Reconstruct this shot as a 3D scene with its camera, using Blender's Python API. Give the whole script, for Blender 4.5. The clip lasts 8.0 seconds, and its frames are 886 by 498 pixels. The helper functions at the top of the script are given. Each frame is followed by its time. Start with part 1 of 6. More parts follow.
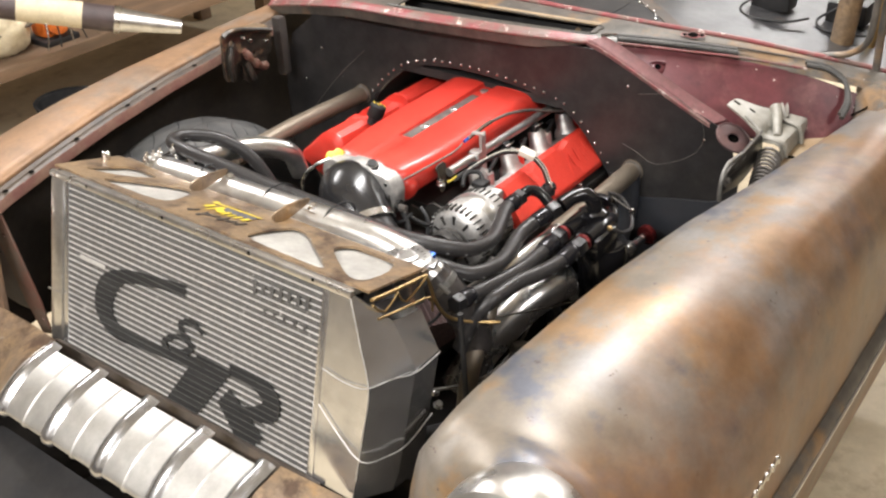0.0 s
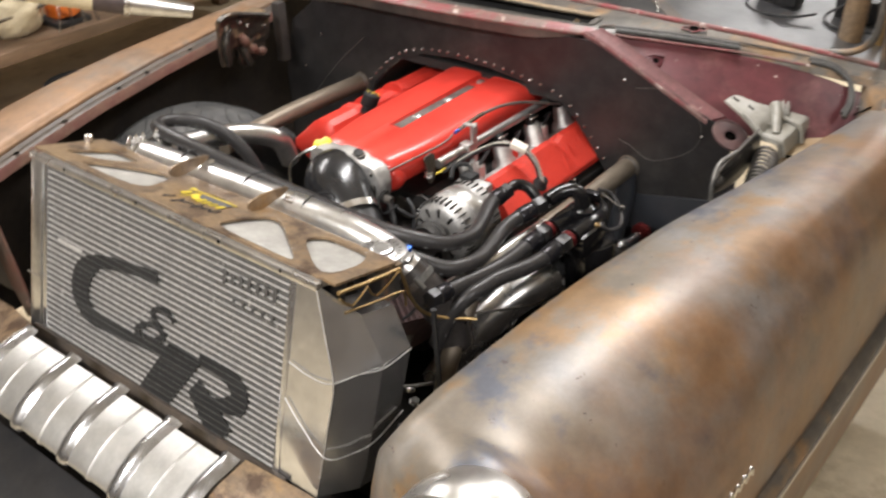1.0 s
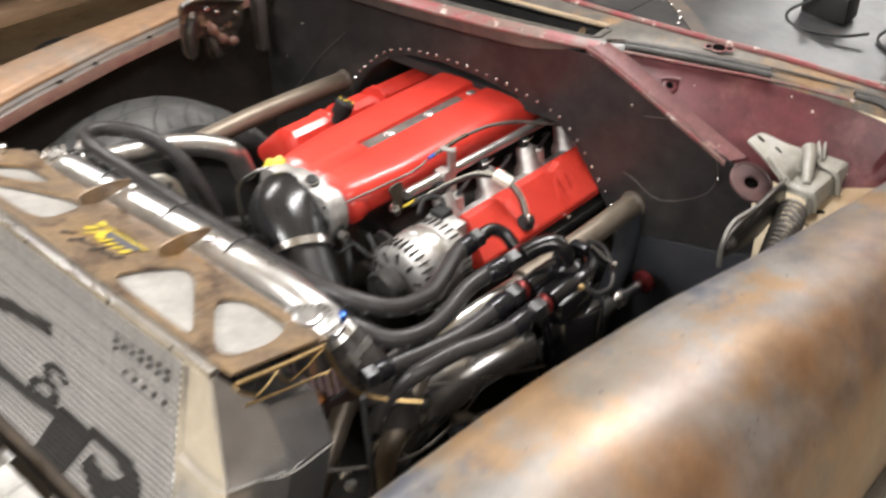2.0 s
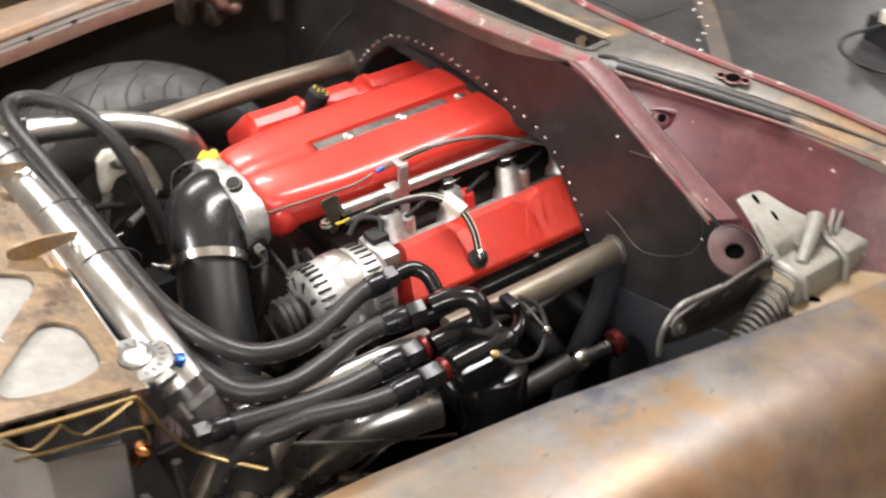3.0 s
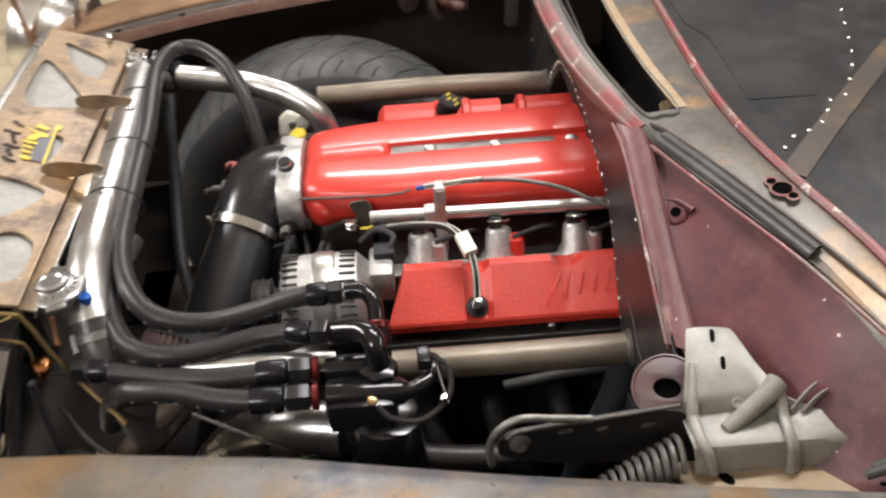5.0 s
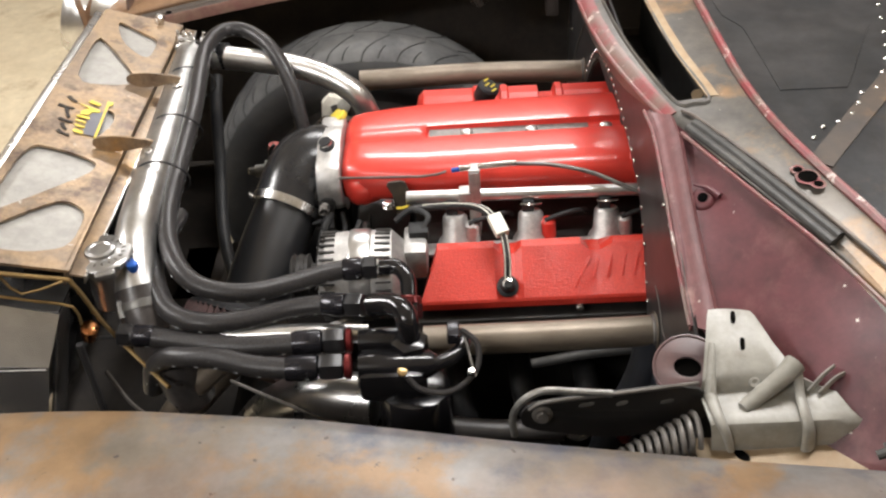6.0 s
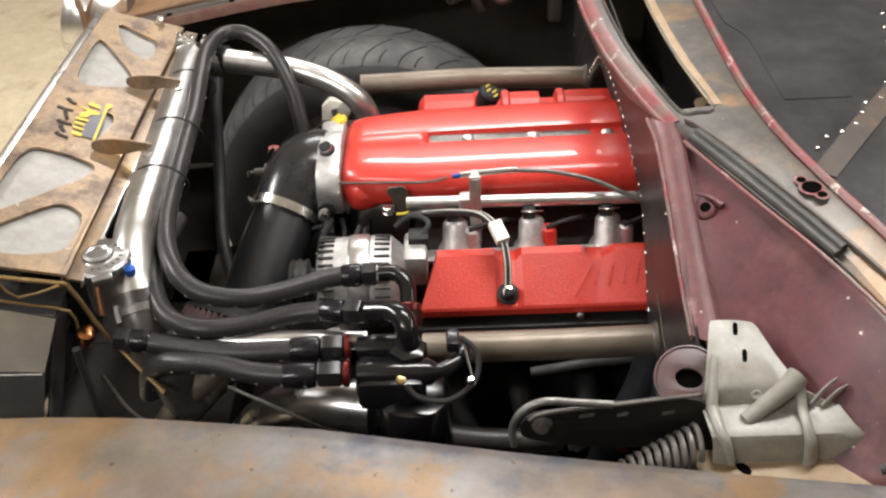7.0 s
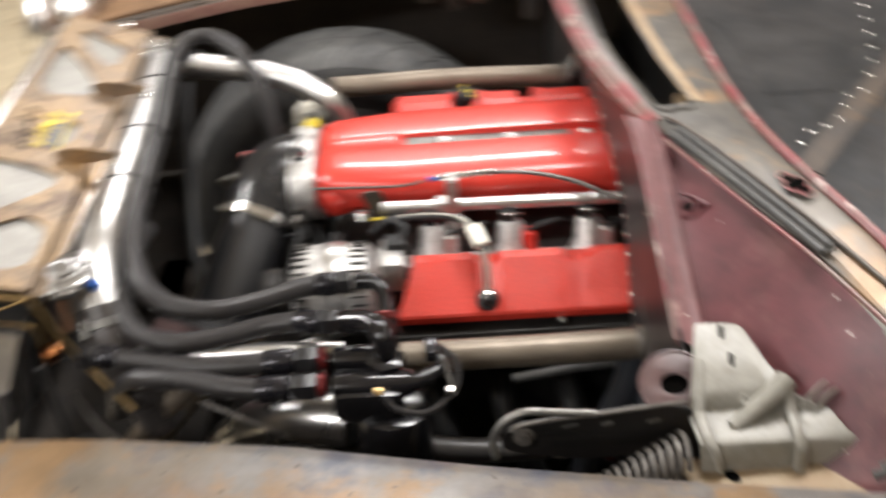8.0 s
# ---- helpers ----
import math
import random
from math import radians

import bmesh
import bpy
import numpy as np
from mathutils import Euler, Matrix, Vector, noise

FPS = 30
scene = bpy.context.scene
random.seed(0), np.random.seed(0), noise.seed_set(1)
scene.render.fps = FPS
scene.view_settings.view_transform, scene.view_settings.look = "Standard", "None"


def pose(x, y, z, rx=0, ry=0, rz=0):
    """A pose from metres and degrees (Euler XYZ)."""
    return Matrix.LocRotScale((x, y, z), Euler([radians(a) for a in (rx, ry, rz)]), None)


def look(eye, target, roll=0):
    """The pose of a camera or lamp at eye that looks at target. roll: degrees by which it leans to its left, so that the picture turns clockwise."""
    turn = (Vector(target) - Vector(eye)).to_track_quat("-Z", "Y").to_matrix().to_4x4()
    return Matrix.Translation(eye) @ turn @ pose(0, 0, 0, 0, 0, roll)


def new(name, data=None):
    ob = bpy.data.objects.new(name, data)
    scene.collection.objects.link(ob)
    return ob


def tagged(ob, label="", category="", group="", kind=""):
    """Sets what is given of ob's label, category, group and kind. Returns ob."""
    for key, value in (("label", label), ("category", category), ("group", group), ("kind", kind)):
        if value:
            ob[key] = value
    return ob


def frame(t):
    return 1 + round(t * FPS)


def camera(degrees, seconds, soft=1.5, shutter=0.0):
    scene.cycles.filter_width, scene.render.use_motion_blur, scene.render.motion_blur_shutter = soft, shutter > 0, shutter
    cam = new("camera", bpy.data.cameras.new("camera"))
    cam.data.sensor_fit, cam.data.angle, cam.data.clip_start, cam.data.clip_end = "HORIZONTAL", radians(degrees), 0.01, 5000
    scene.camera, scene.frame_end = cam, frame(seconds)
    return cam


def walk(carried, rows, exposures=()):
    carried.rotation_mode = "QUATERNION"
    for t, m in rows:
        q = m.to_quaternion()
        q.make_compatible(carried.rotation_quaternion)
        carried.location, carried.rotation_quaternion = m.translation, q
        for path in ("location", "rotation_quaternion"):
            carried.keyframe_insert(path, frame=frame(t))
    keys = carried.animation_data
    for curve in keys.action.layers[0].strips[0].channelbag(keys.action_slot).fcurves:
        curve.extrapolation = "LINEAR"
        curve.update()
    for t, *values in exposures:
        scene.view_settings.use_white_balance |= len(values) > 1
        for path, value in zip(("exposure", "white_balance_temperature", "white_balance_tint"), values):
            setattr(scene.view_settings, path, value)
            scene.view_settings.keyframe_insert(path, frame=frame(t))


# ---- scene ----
cam = camera(47.6, 8.0, soft=2.3, shutter=0.9)
PATH = [
    (0, (1.248, -0.878, 1.713), (0.188, 0.456, 0.667), -3.0),
    (0.5, (1.26, -0.86, 1.712), (0.194, 0.47, 0.666), -3.0),
    (1, (1.29, -0.796, 1.691), (0.191, 0.496, 0.632), -2.5),
    (1.5, (1.269, -0.667, 1.663), (0.098, 0.526, 0.566), -2.5),
    (2, (1.185, -0.456, 1.666), (0.048, 0.741, 0.537), -1.2),
    (2.2, (1.166, -0.393, 1.659), (0.035, 0.798, 0.518), -1.3),
    (3.3, (1.236, 0.1, 1.607), (-0.159, 0.863, 0.393), -1.8),
    (3.5, (1.225, 0.167, 1.593), (-0.21, 0.826, 0.365), -3.0),
    (4, (1.195, 0.362, 1.583), (-0.257, 0.849, 0.297), -0.6),
    (4.2, (1.212, 0.43, 1.583), (-0.273, 0.823, 0.302), -1.3),
    (5.3, (1.4, 0.673, 1.602), (-0.225, 0.653, 0.437), -3.7),
    (5.5, (1.404, 0.662, 1.606), (-0.21, 0.625, 0.426), -4.0),
    (6, (1.41, 0.657, 1.605), (-0.207, 0.621, 0.429), -3.4),
    (6.5, (1.403, 0.658, 1.601), (-0.216, 0.629, 0.427), -3.2),
    (7, (1.399, 0.655, 1.604), (-0.222, 0.622, 0.432), -2.8),
    (7.5, (1.393, 0.654, 1.597), (-0.228, 0.635, 0.426), -2.4),
    (7.8, (1.372, 0.676, 1.598), (-0.248, 0.632, 0.424), -3.3),
    (7.967, (1.367, 0.672, 1.590), (-0.253, 0.642, 0.418), -3.3),
    (8, (1.364, 0.665, 1.586), (-0.257, 0.663, 0.414), -3.4),
]
walk(cam, [(t, look(eye, target, roll)) for t, eye, target, roll in PATH],
     exposures=[(0, 0.25), (0.5, -0.02), (1, -0.05), (1.5, -0.05), (2, 0.1), (3.5, 0.2), (4, 0.17), (5.5, -0.34), (6, -0.13), (6.5, -0.13), (7.5, -0.19), (8, -0.06)])

# ---- light ----
world = bpy.data.worlds.new("garage_world")
world.use_nodes = True
world.node_tree.nodes["Background"].inputs[0].default_value = (0.75, 0.8, 0.9, 1)
world.node_tree.nodes["Background"].inputs[1].default_value = 0.10
scene.world = world
# all unseen; the last two, east and west, are added as fill
LAMPS = [((0.0, 1.30, 2.62), (0.30, 1.3), 54), ((0.05, -1.75, 2.62), (1.3, 0.30), 108), ((0.35, 4.5, 2.62), (2.4, 0.30), 100), ((2.4, -0.9, 2.62), (0.30, 1.3), 50), ((-2.2, 0.6, 2.62), (0.30, 1.3), 52)]
LAMP_COLOUR = (1.0, 0.978, 0.97)
for place, size, watts in LAMPS:
    data = bpy.data.lights.new("tube_light", "AREA")
    data.shape, data.size, data.size_y, data.energy, data.color = "RECTANGLE", size[0], size[1], watts, LAMP_COLOUR
    lamp = new("tube_light", data)
    lamp.matrix_basis = Matrix.Translation(place)
scene.view_settings.exposure = 0.0


# ---- materials ----
def node(nt, kind, **values):
    n = nt.nodes.new(kind)
    for key, value in values.items():
        n.inputs[key.replace("_", " ")].default_value = value
    return n


def mat(name, a, b=None, rough=0.5, metal=0.0, scale=12.0, split=(0.4, 0.6), third=None, third_split=(0.55, 0.65), third_scale=4.0, bump=0.0, bump_scale=200.0,
        coat=0.0, rough_var=0.1, stretch=(1, 1, 1), speck=None, speck_cut=0.72, speck_scale=90.0, random_tone=0.0, flank=None, mottle=0.12, spec=0.5, fourth=None):
    """A procedural surface: two tones mixed by noise, a third in larger stains, specks, uneven gloss and fine relief."""
    m = bpy.data.materials.new(name)
    m.use_nodes = True
    nt = m.node_tree
    bsdf = nt.nodes["Principled BSDF"]
    link = nt.links.new
    where = node(nt, "ShaderNodeTexCoord").outputs["Object"]
    mapping = node(nt, "ShaderNodeMapping", Scale=stretch)
    link(where, mapping.inputs[0])
    where = mapping.outputs[0]

    def spots(size, detail, lo, hi):
        tex = node(nt, "ShaderNodeTexNoise", Scale=size, Detail=detail, Roughness=0.65)
        link(where, tex.inputs["Vector"])
        ramp = node(nt, "ShaderNodeMapRange")
        ramp.inputs[1].default_value, ramp.inputs[2].default_value = lo, hi
        link(tex.outputs[0], ramp.inputs[0])
        return ramp.outputs[0]

    def mix(f, x, y):
        n = nt.nodes.new("ShaderNodeMix")
        n.data_type = "RGBA"
        link(f, n.inputs[0])
        for slot, v in ((6, x), (7, y)):
            if isinstance(v, tuple):
                n.inputs[slot].default_value = (*v, 1)
            else:
                link(v, n.inputs[slot])
        return n.outputs[2]

    b = b or tuple(c * 0.8 for c in a)
    colour = mix(spots(scale, 6, *split), a, b)
    if third:
        colour = mix(spots(third_scale, 8, *third_split), colour, third)
    if fourth:
        tone, size, lo, hi = fourth
        colour = mix(spots(size, 9, lo, hi), colour, tone)
    if speck:
        colour = mix(spots(speck_scale, 3, speck_cut, speck_cut + 0.03), colour, speck)
    if random_tone:
        info = nt.nodes.new("ShaderNodeObjectInfo")
        hsv = nt.nodes.new("ShaderNodeHueSaturation")
        rng = nt.nodes.new("ShaderNodeMapRange")
        rng.inputs[3].default_value, rng.inputs[4].default_value = 1 - random_tone, 1 + random_tone
        link(info.outputs["Random"], rng.inputs[0])
        link(rng.outputs[0], hsv.inputs["Value"])
        link(colour, hsv.inputs["Color"])
        colour = hsv.outputs[0]
    if flank:
        tone, x0, x1 = flank
        wobble = spots(3.0, 6, 0.3, 0.7)
        parts = nt.nodes.new("ShaderNodeSeparateXYZ")
        link(where, parts.inputs[0])
        add = nt.nodes.new("ShaderNodeMath")
        add.operation = "MULTIPLY_ADD"
        link(wobble, add.inputs[0])
        add.inputs[1].default_value = 0.12
        link(parts.outputs[0], add.inputs[2])
        ramp = nt.nodes.new("ShaderNodeMapRange")
        ramp.inputs[1].default_value, ramp.inputs[2].default_value = x0, x1
        link(add.outputs[0], ramp.inputs[0])
        soft_edge = nt.nodes.new("ShaderNodeMath")
        soft_edge.operation = "MULTIPLY"
        link(ramp.outputs[0], soft_edge.inputs[0])
        link(spots(5.0, 7, 0.30, 0.62), soft_edge.inputs[1])
        colour = mix(soft_edge.outputs[0], colour, tone)
    if mottle:
        hsv = nt.nodes.new("ShaderNodeHueSaturation")
        tex = node(nt, "ShaderNodeTexNoise", Scale=scale * 4.3, Detail=9.0, Roughness=0.7)
        link(where, tex.inputs["Vector"])
        rng = nt.nodes.new("ShaderNodeMapRange")
        rng.inputs[1].default_value, rng.inputs[2].default_value = 0.3, 0.7
        rng.inputs[3].default_value, rng.inputs[4].default_value = 1 - mottle, 1 + mottle
        link(tex.outputs[0], rng.inputs[0])
        link(rng.outputs[0], hsv.inputs["Value"])
        link(colour, hsv.inputs["Color"])
        colour = hsv.outputs[0]
    link(colour, bsdf.inputs["Base Color"])
    gloss = nt.nodes.new("ShaderNodeMapRange")
    gloss.inputs[3].default_value, gloss.inputs[4].default_value = max(0.02, rough - rough_var), min(1, rough + rough_var)
    tex = node(nt, "ShaderNodeTexNoise", Scale=scale * 1.7, Detail=5.0)
    link(where, tex.inputs["Vector"])
    link(tex.outputs[0], gloss.inputs[0])
    link(gloss.outputs[0], bsdf.inputs["Roughness"])
    bsdf.inputs["Metallic"].default_value = metal
    bsdf.inputs["Specular IOR Level"].default_value = spec
    bsdf.inputs["Coat Weight"].default_value = coat
    bsdf.inputs["Coat Roughness"].default_value = 0.06
    if bump:
        tex = node(nt, "ShaderNodeTexNoise", Scale=bump_scale, Detail=4.0)
        link(where, tex.inputs["Vector"])
        bn = node(nt, "ShaderNodeBump", Strength=bump, Distance=0.002)
        link(tex.outputs[0], bn.inputs["Height"])
        link(bn.outputs[0], bsdf.inputs["Normal"])
    return m


M = {
    # flank tone: brown rust with the side's shade mixed into the colour
    "fender": mat("bare_rusting_steel", (0.172, 0.162, 0.152), (0.158, 0.132, 0.102), flank=((0.172, 0.092, 0.046), 0.81, 0.90), mottle=0.26, rough=0.40, metal=0.25, spec=0.7, scale=3.4, split=(0.42, 0.58),
                  third=(0.212, 0.134, 0.070), third_split=(0.50, 0.59), third_scale=5.2, fourth=((0.082, 0.087, 0.106), 6.5, 0.54, 0.64), bump=0.07, bump_scale=40, rough_var=0.09,
                  speck=(0.07, 0.055, 0.05), speck_cut=0.68, speck_scale=42),
    "fender_far": mat("orange_surface_rust", (0.27, 0.158, 0.085), (0.20, 0.122, 0.072), rough=0.5, metal=0.3, scale=6, mottle=0.25, third=(0.19, 0.155, 0.125), third_split=(0.52, 0.68),
                      bump=0.15, bump_scale=90),
    "gutter": mat("rusty_dark_gutter", (0.065, 0.055, 0.048), (0.10, 0.078, 0.062), rough=0.5, metal=0.2, scale=16, bump=0.1),
    "gutter_flange": mat("faded_maroon_edge", (0.18, 0.085, 0.072), (0.22, 0.135, 0.10), rough=0.45, scale=18, third=(0.16, 0.10, 0.08), third_split=(0.55, 0.7)),
    "sidewall": mat("black_sidewall_and_shade", (0.018, 0.018, 0.018), (0.028, 0.027, 0.026), rough=0.6, scale=14),
    "fitting_pale": mat("pale_tracer", (0.30, 0.31, 0.31), (0.22, 0.23, 0.23), rough=0.5),
    # dark tone, mostly for sheets that stand in for shade
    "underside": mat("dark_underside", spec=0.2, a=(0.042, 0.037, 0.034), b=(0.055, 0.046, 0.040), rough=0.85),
    # near black that puts the low bay's shade into the colour
    "bay_shade": mat("bay_shade_black", spec=0.15, a=(0.013, 0.011, 0.010), b=(0.020, 0.017, 0.014), rough=0.75, scale=14),
    "maroon": mat("maroon_paint", (0.095, 0.023, 0.028), (0.070, 0.018, 0.022), mottle=0.28, rough=0.40, metal=0.0, scale=7, third=(0.15, 0.060, 0.058), third_split=(0.53, 0.72), third_scale=11,
                  coat=0.0, speck=(0.62, 0.55, 0.50), speck_cut=0.705, speck_scale=44, bump=0.08),
    "cowl": mat("cowl_stripped_steel", mottle=0.25, a=(0.125, 0.112, 0.096), b=(0.075, 0.070, 0.064), rough=0.43, metal=0.3, scale=8, third=(0.215, 0.135, 0.072), third_split=(0.54, 0.64), third_scale=6, bump=0.1,
                speck=(0.5, 0.45, 0.4), speck_cut=0.70, speck_scale=40),
    "cowl_edge": mat("worn_red_edge", (0.20, 0.042, 0.046), (0.15, 0.095, 0.08), rough=0.42, scale=22, third=(0.5, 0.42, 0.38), third_split=(0.6, 0.66), third_scale=30),
    "firewall": mat("scuffed_black_sheet", mottle=0.3, a=(0.025, 0.024, 0.025), b=(0.039, 0.036, 0.035), rough=0.40, metal=0.25, scale=6, third=(0.075, 0.07, 0.066), third_split=(0.58, 0.85), third_scale=5,
                    speck=(0.3, 0.3, 0.3), speck_cut=0.765, speck_scale=50),
    "dash": mat("dark_cabin_sheet", mottle=0.3, a=(0.029, 0.030, 0.032), b=(0.044, 0.043, 0.044), rough=0.36, metal=0.3, scale=9, third=(0.12, 0.08, 0.05), third_split=(0.63, 0.75), third_scale=5),
    "red": mat("glossy_red_paint", (0.60, 0.042, 0.028), (0.53, 0.034, 0.023), rough=0.36, scale=5, coat=0.3, rough_var=0.05, bump=0.02, bump_scale=40),
    "red_wrinkle": mat("textured_red_paint", (0.55, 0.042, 0.026), (0.44, 0.030, 0.019), rough=0.34, scale=320, coat=0.08, bump=0.45, bump_scale=420, rough_var=0.08),
    "alu": mat("polished_aluminium", (0.68, 0.677, 0.665), (0.56, 0.557, 0.548), rough=0.31, metal=0.95, scale=14, rough_var=0.10, bump=0.05, bump_scale=30),
    "alu_brushed": mat("sheet_aluminium", (0.70, 0.69, 0.67), (0.58, 0.57, 0.55), rough=0.29, metal=0.95, scale=9, rough_var=0.1, bump=0.06, bump_scale=60, third=(0.45, 0.42, 0.38), third_split=(0.62, 0.75)),
    "tank_alu": mat("dull_tank_aluminium", (0.66, 0.665, 0.675), (0.54, 0.545, 0.555), rough=0.21, metal=0.92, scale=10, rough_var=0.07, bump=0.05, bump_scale=30),
    "panel_alu": mat("rolled_sheet_aluminium", (0.50, 0.492, 0.47), (0.40, 0.392, 0.372), rough=0.44, metal=0.85, scale=9, rough_var=0.12, bump=0.25, bump_scale=14),
    # panel aluminium made darker and bluer for the reflection on the ribs
    "rib_alu": mat("rib_aluminium_reflection_tone", (0.46, 0.462, 0.468), (0.34, 0.342, 0.348), rough=0.26, metal=0.92, scale=12, rough_var=0.10, bump=0.15, bump_scale=25),
    "cap_chrome": mat("worn_chrome", (0.42, 0.416, 0.408), (0.31, 0.307, 0.30), rough=0.33, metal=0.9, scale=14, rough_var=0.08, bump=0.04, bump_scale=40),
    "chrome_dark": mat("dark_polished_pipe", (0.52, 0.515, 0.505), (0.42, 0.415, 0.405), rough=0.28, metal=1.0, scale=10, rough_var=0.06),
    "pleat": mat("dusty_red_pleats", (0.10, 0.055, 0.052), (0.06, 0.036, 0.034), rough=0.7, scale=60),
    "rust_red": mat("red_brown_rust", (0.12, 0.05, 0.035), (0.09, 0.06, 0.045), rough=0.6, scale=22, third=(0.20, 0.10, 0.05), third_split=(0.58, 0.68), third_scale=18, bump=0.15),
    "nut_black": mat("satin_black_nut", (0.009, 0.0088, 0.0095), (0.013, 0.0125, 0.0135), rough=0.34),
    # flat black that paints the darkness of openings not cut through
    "void": mat("painted_opening_dark", (0.004, 0.0035, 0.003), (0.003, 0.003, 0.003), rough=0.95, mottle=0, spec=0.0),
    "alu_cast": mat("cast_aluminium", (0.55, 0.54, 0.52), (0.42, 0.41, 0.40), rough=0.48, metal=0.8, scale=60, bump=0.25, bump_scale=240),
    "fins": mat("radiator_fins", (0.155, 0.15, 0.143), (0.08, 0.078, 0.073), rough=0.55, metal=0.5, scale=150, split=(0.35, 0.65), stretch=(3.2, 1, 0.4), bump=0.6, bump_scale=330, speck=(0.62, 0.61, 0.58), speck_cut=0.665, speck_scale=70),
    "fin_tube": mat("radiator_tube", (0.78, 0.77, 0.75), (0.66, 0.65, 0.64), rough=0.42, metal=0.5, scale=40, random_tone=0.1),
    "stencil": mat("black_stencil_paint", (0.008, 0.008, 0.008), (0.022, 0.022, 0.021), rough=0.8, scale=110, split=(0.5, 0.6), stretch=(0.03, 0.03, 1)),
    "rust_plate": mat("rusty_steel_plate", (0.305, 0.214, 0.130), (0.215, 0.160, 0.113), rough=0.36, metal=0.45, scale=22, mottle=0.25, fourth=((0.32, 0.19, 0.075), 9.0, 0.56, 0.68), third=(0.105, 0.070, 0.050), third_split=(0.51, 0.62), third_scale=17, bump=0.15, speck=(0.42, 0.40, 0.36), speck_cut=0.68, speck_scale=26),
    "tank_white": mat("dull_tank_top", (0.36, 0.35, 0.325), (0.29, 0.28, 0.26), rough=0.5, metal=0.2, scale=16),
    "rubber": mat("black_rubber", spec=0.3, a=(0.014, 0.014, 0.015), b=(0.022, 0.022, 0.022), rough=0.55, scale=30),
    "silicone": mat("black_silicone", (0.012, 0.012, 0.013), (0.016, 0.016, 0.017), rough=0.24, scale=10, rough_var=0.08),
    "dusty_sleeve": mat("dusty_silicone", (0.060, 0.054, 0.052), (0.038, 0.034, 0.033), rough=0.30, scale=24, mottle=0.25),
    "black_tube": mat("satin_black_tube", (0.012, 0.012, 0.013), (0.015, 0.015, 0.016), rough=0.36, scale=10),
    "braid": mat("braided_hose", spec=0.3, a=(0.019, 0.0175, 0.0175), b=(0.038, 0.036, 0.036), rough=0.33, scale=420, bump=0.15, bump_scale=600, speck=(0.32, 0.34, 0.34), speck_cut=0.71, speck_scale=95),
    "anodized": mat("black_anodized", (0.007, 0.0068, 0.0075), (0.011, 0.0105, 0.012), rough=0.17, metal=0.1, scale=20),
    "fitting_grey": mat("grey_anodized", (0.024, 0.023, 0.027), (0.018, 0.0175, 0.021), rough=0.22, metal=0.5, scale=20),
    "anodized_red": mat("red_anodized", (0.15, 0.018, 0.018), (0.10, 0.014, 0.014), rough=0.28, metal=0.6, scale=20),
    "blue": mat("blue_anodized", (0.03, 0.13, 0.50), (0.025, 0.10, 0.40), rough=0.3, metal=0.5, scale=20),
    "raw_tube": mat("raw_steel_tube", (0.215, 0.180, 0.140), (0.15, 0.122, 0.092), rough=0.46, metal=0.5, scale=18, third=(0.16, 0.13, 0.10), third_split=(0.52, 0.7), stretch=(1, 0.35, 1), bump=0.06),
    "black_paint": mat("black_chassis_paint", spec=0.35, a=(0.018, 0.018, 0.019), b=(0.027, 0.026, 0.026), rough=0.4, scale=14),
    "engine_dark": mat("grimy_metal_and_shade", (0.022, 0.021, 0.02), (0.04, 0.037, 0.034), rough=0.5, metal=0.4, scale=18),
    "bracket": mat("cream_grey_paint", (0.29, 0.28, 0.25), (0.22, 0.21, 0.18), rough=0.42, scale=18, third=(0.19, 0.165, 0.13), third_split=(0.58, 0.72), third_scale=14, bump=0.1),
    "flange": mat("bare_tan_flange", (0.33, 0.255, 0.165), (0.27, 0.185, 0.105), rough=0.5, scale=16, bump=0.08),
    "steel": mat("zinc_steel", (0.60, 0.59, 0.57), (0.5, 0.49, 0.47), rough=0.25, metal=1.0, scale=30),
    "slot_grey": mat("dull_grey_casting", (0.22, 0.215, 0.20), (0.12, 0.117, 0.11), rough=0.45, metal=0.6, scale=30, bump=0.1),
    "plum_dark": mat("dark_plum_paint", (0.050, 0.030, 0.030), (0.035, 0.025, 0.025), rough=0.5, scale=12),
    "strip_rust": mat("dull_brown_strip", (0.056, 0.041, 0.030), (0.038, 0.031, 0.027), rough=0.55, scale=14, third=(0.13, 0.075, 0.035), third_split=(0.58, 0.7), third_scale=10),
    "flange_pink": mat("faded_maroon_flange", (0.155, 0.062, 0.062), (0.115, 0.045, 0.046), mottle=0.25, rough=0.45, scale=14, third=(0.25, 0.15, 0.135), third_split=(0.56, 0.68), third_scale=22, speck=(0.5, 0.42, 0.38), speck_cut=0.71, speck_scale=50),
    # grey-brown rubber, lightened to carry the light on the lower hose
    "lightened_rubber": mat("lightened_rubber", (0.050, 0.045, 0.042), (0.032, 0.030, 0.029), rough=0.42, scale=18),
    "greasy_rust": mat("greasy_rusty_steel", (0.050, 0.042, 0.034), (0.022, 0.019, 0.016), rough=0.34, metal=0.3, scale=26, third=(0.16, 0.11, 0.065), third_split=(0.54, 0.64), third_scale=24, bump=0.3, bump_scale=60),
    "bracket_rust": mat("dull_rusty_bracket", (0.085, 0.068, 0.052), (0.055, 0.045, 0.037), rough=0.5, metal=0.3, scale=20),
    "stencil_line": mat("painted_tube", (0.085, 0.083, 0.080), (0.045, 0.044, 0.043), rough=0.6, scale=60),
    "gloss_black": mat("worn_gloss_black", (0.010, 0.0095, 0.009), (0.016, 0.014, 0.013), rough=0.36, scale=16, third=(0.05, 0.045, 0.04), third_split=(0.64, 0.72), third_scale=24, spec=0.4),
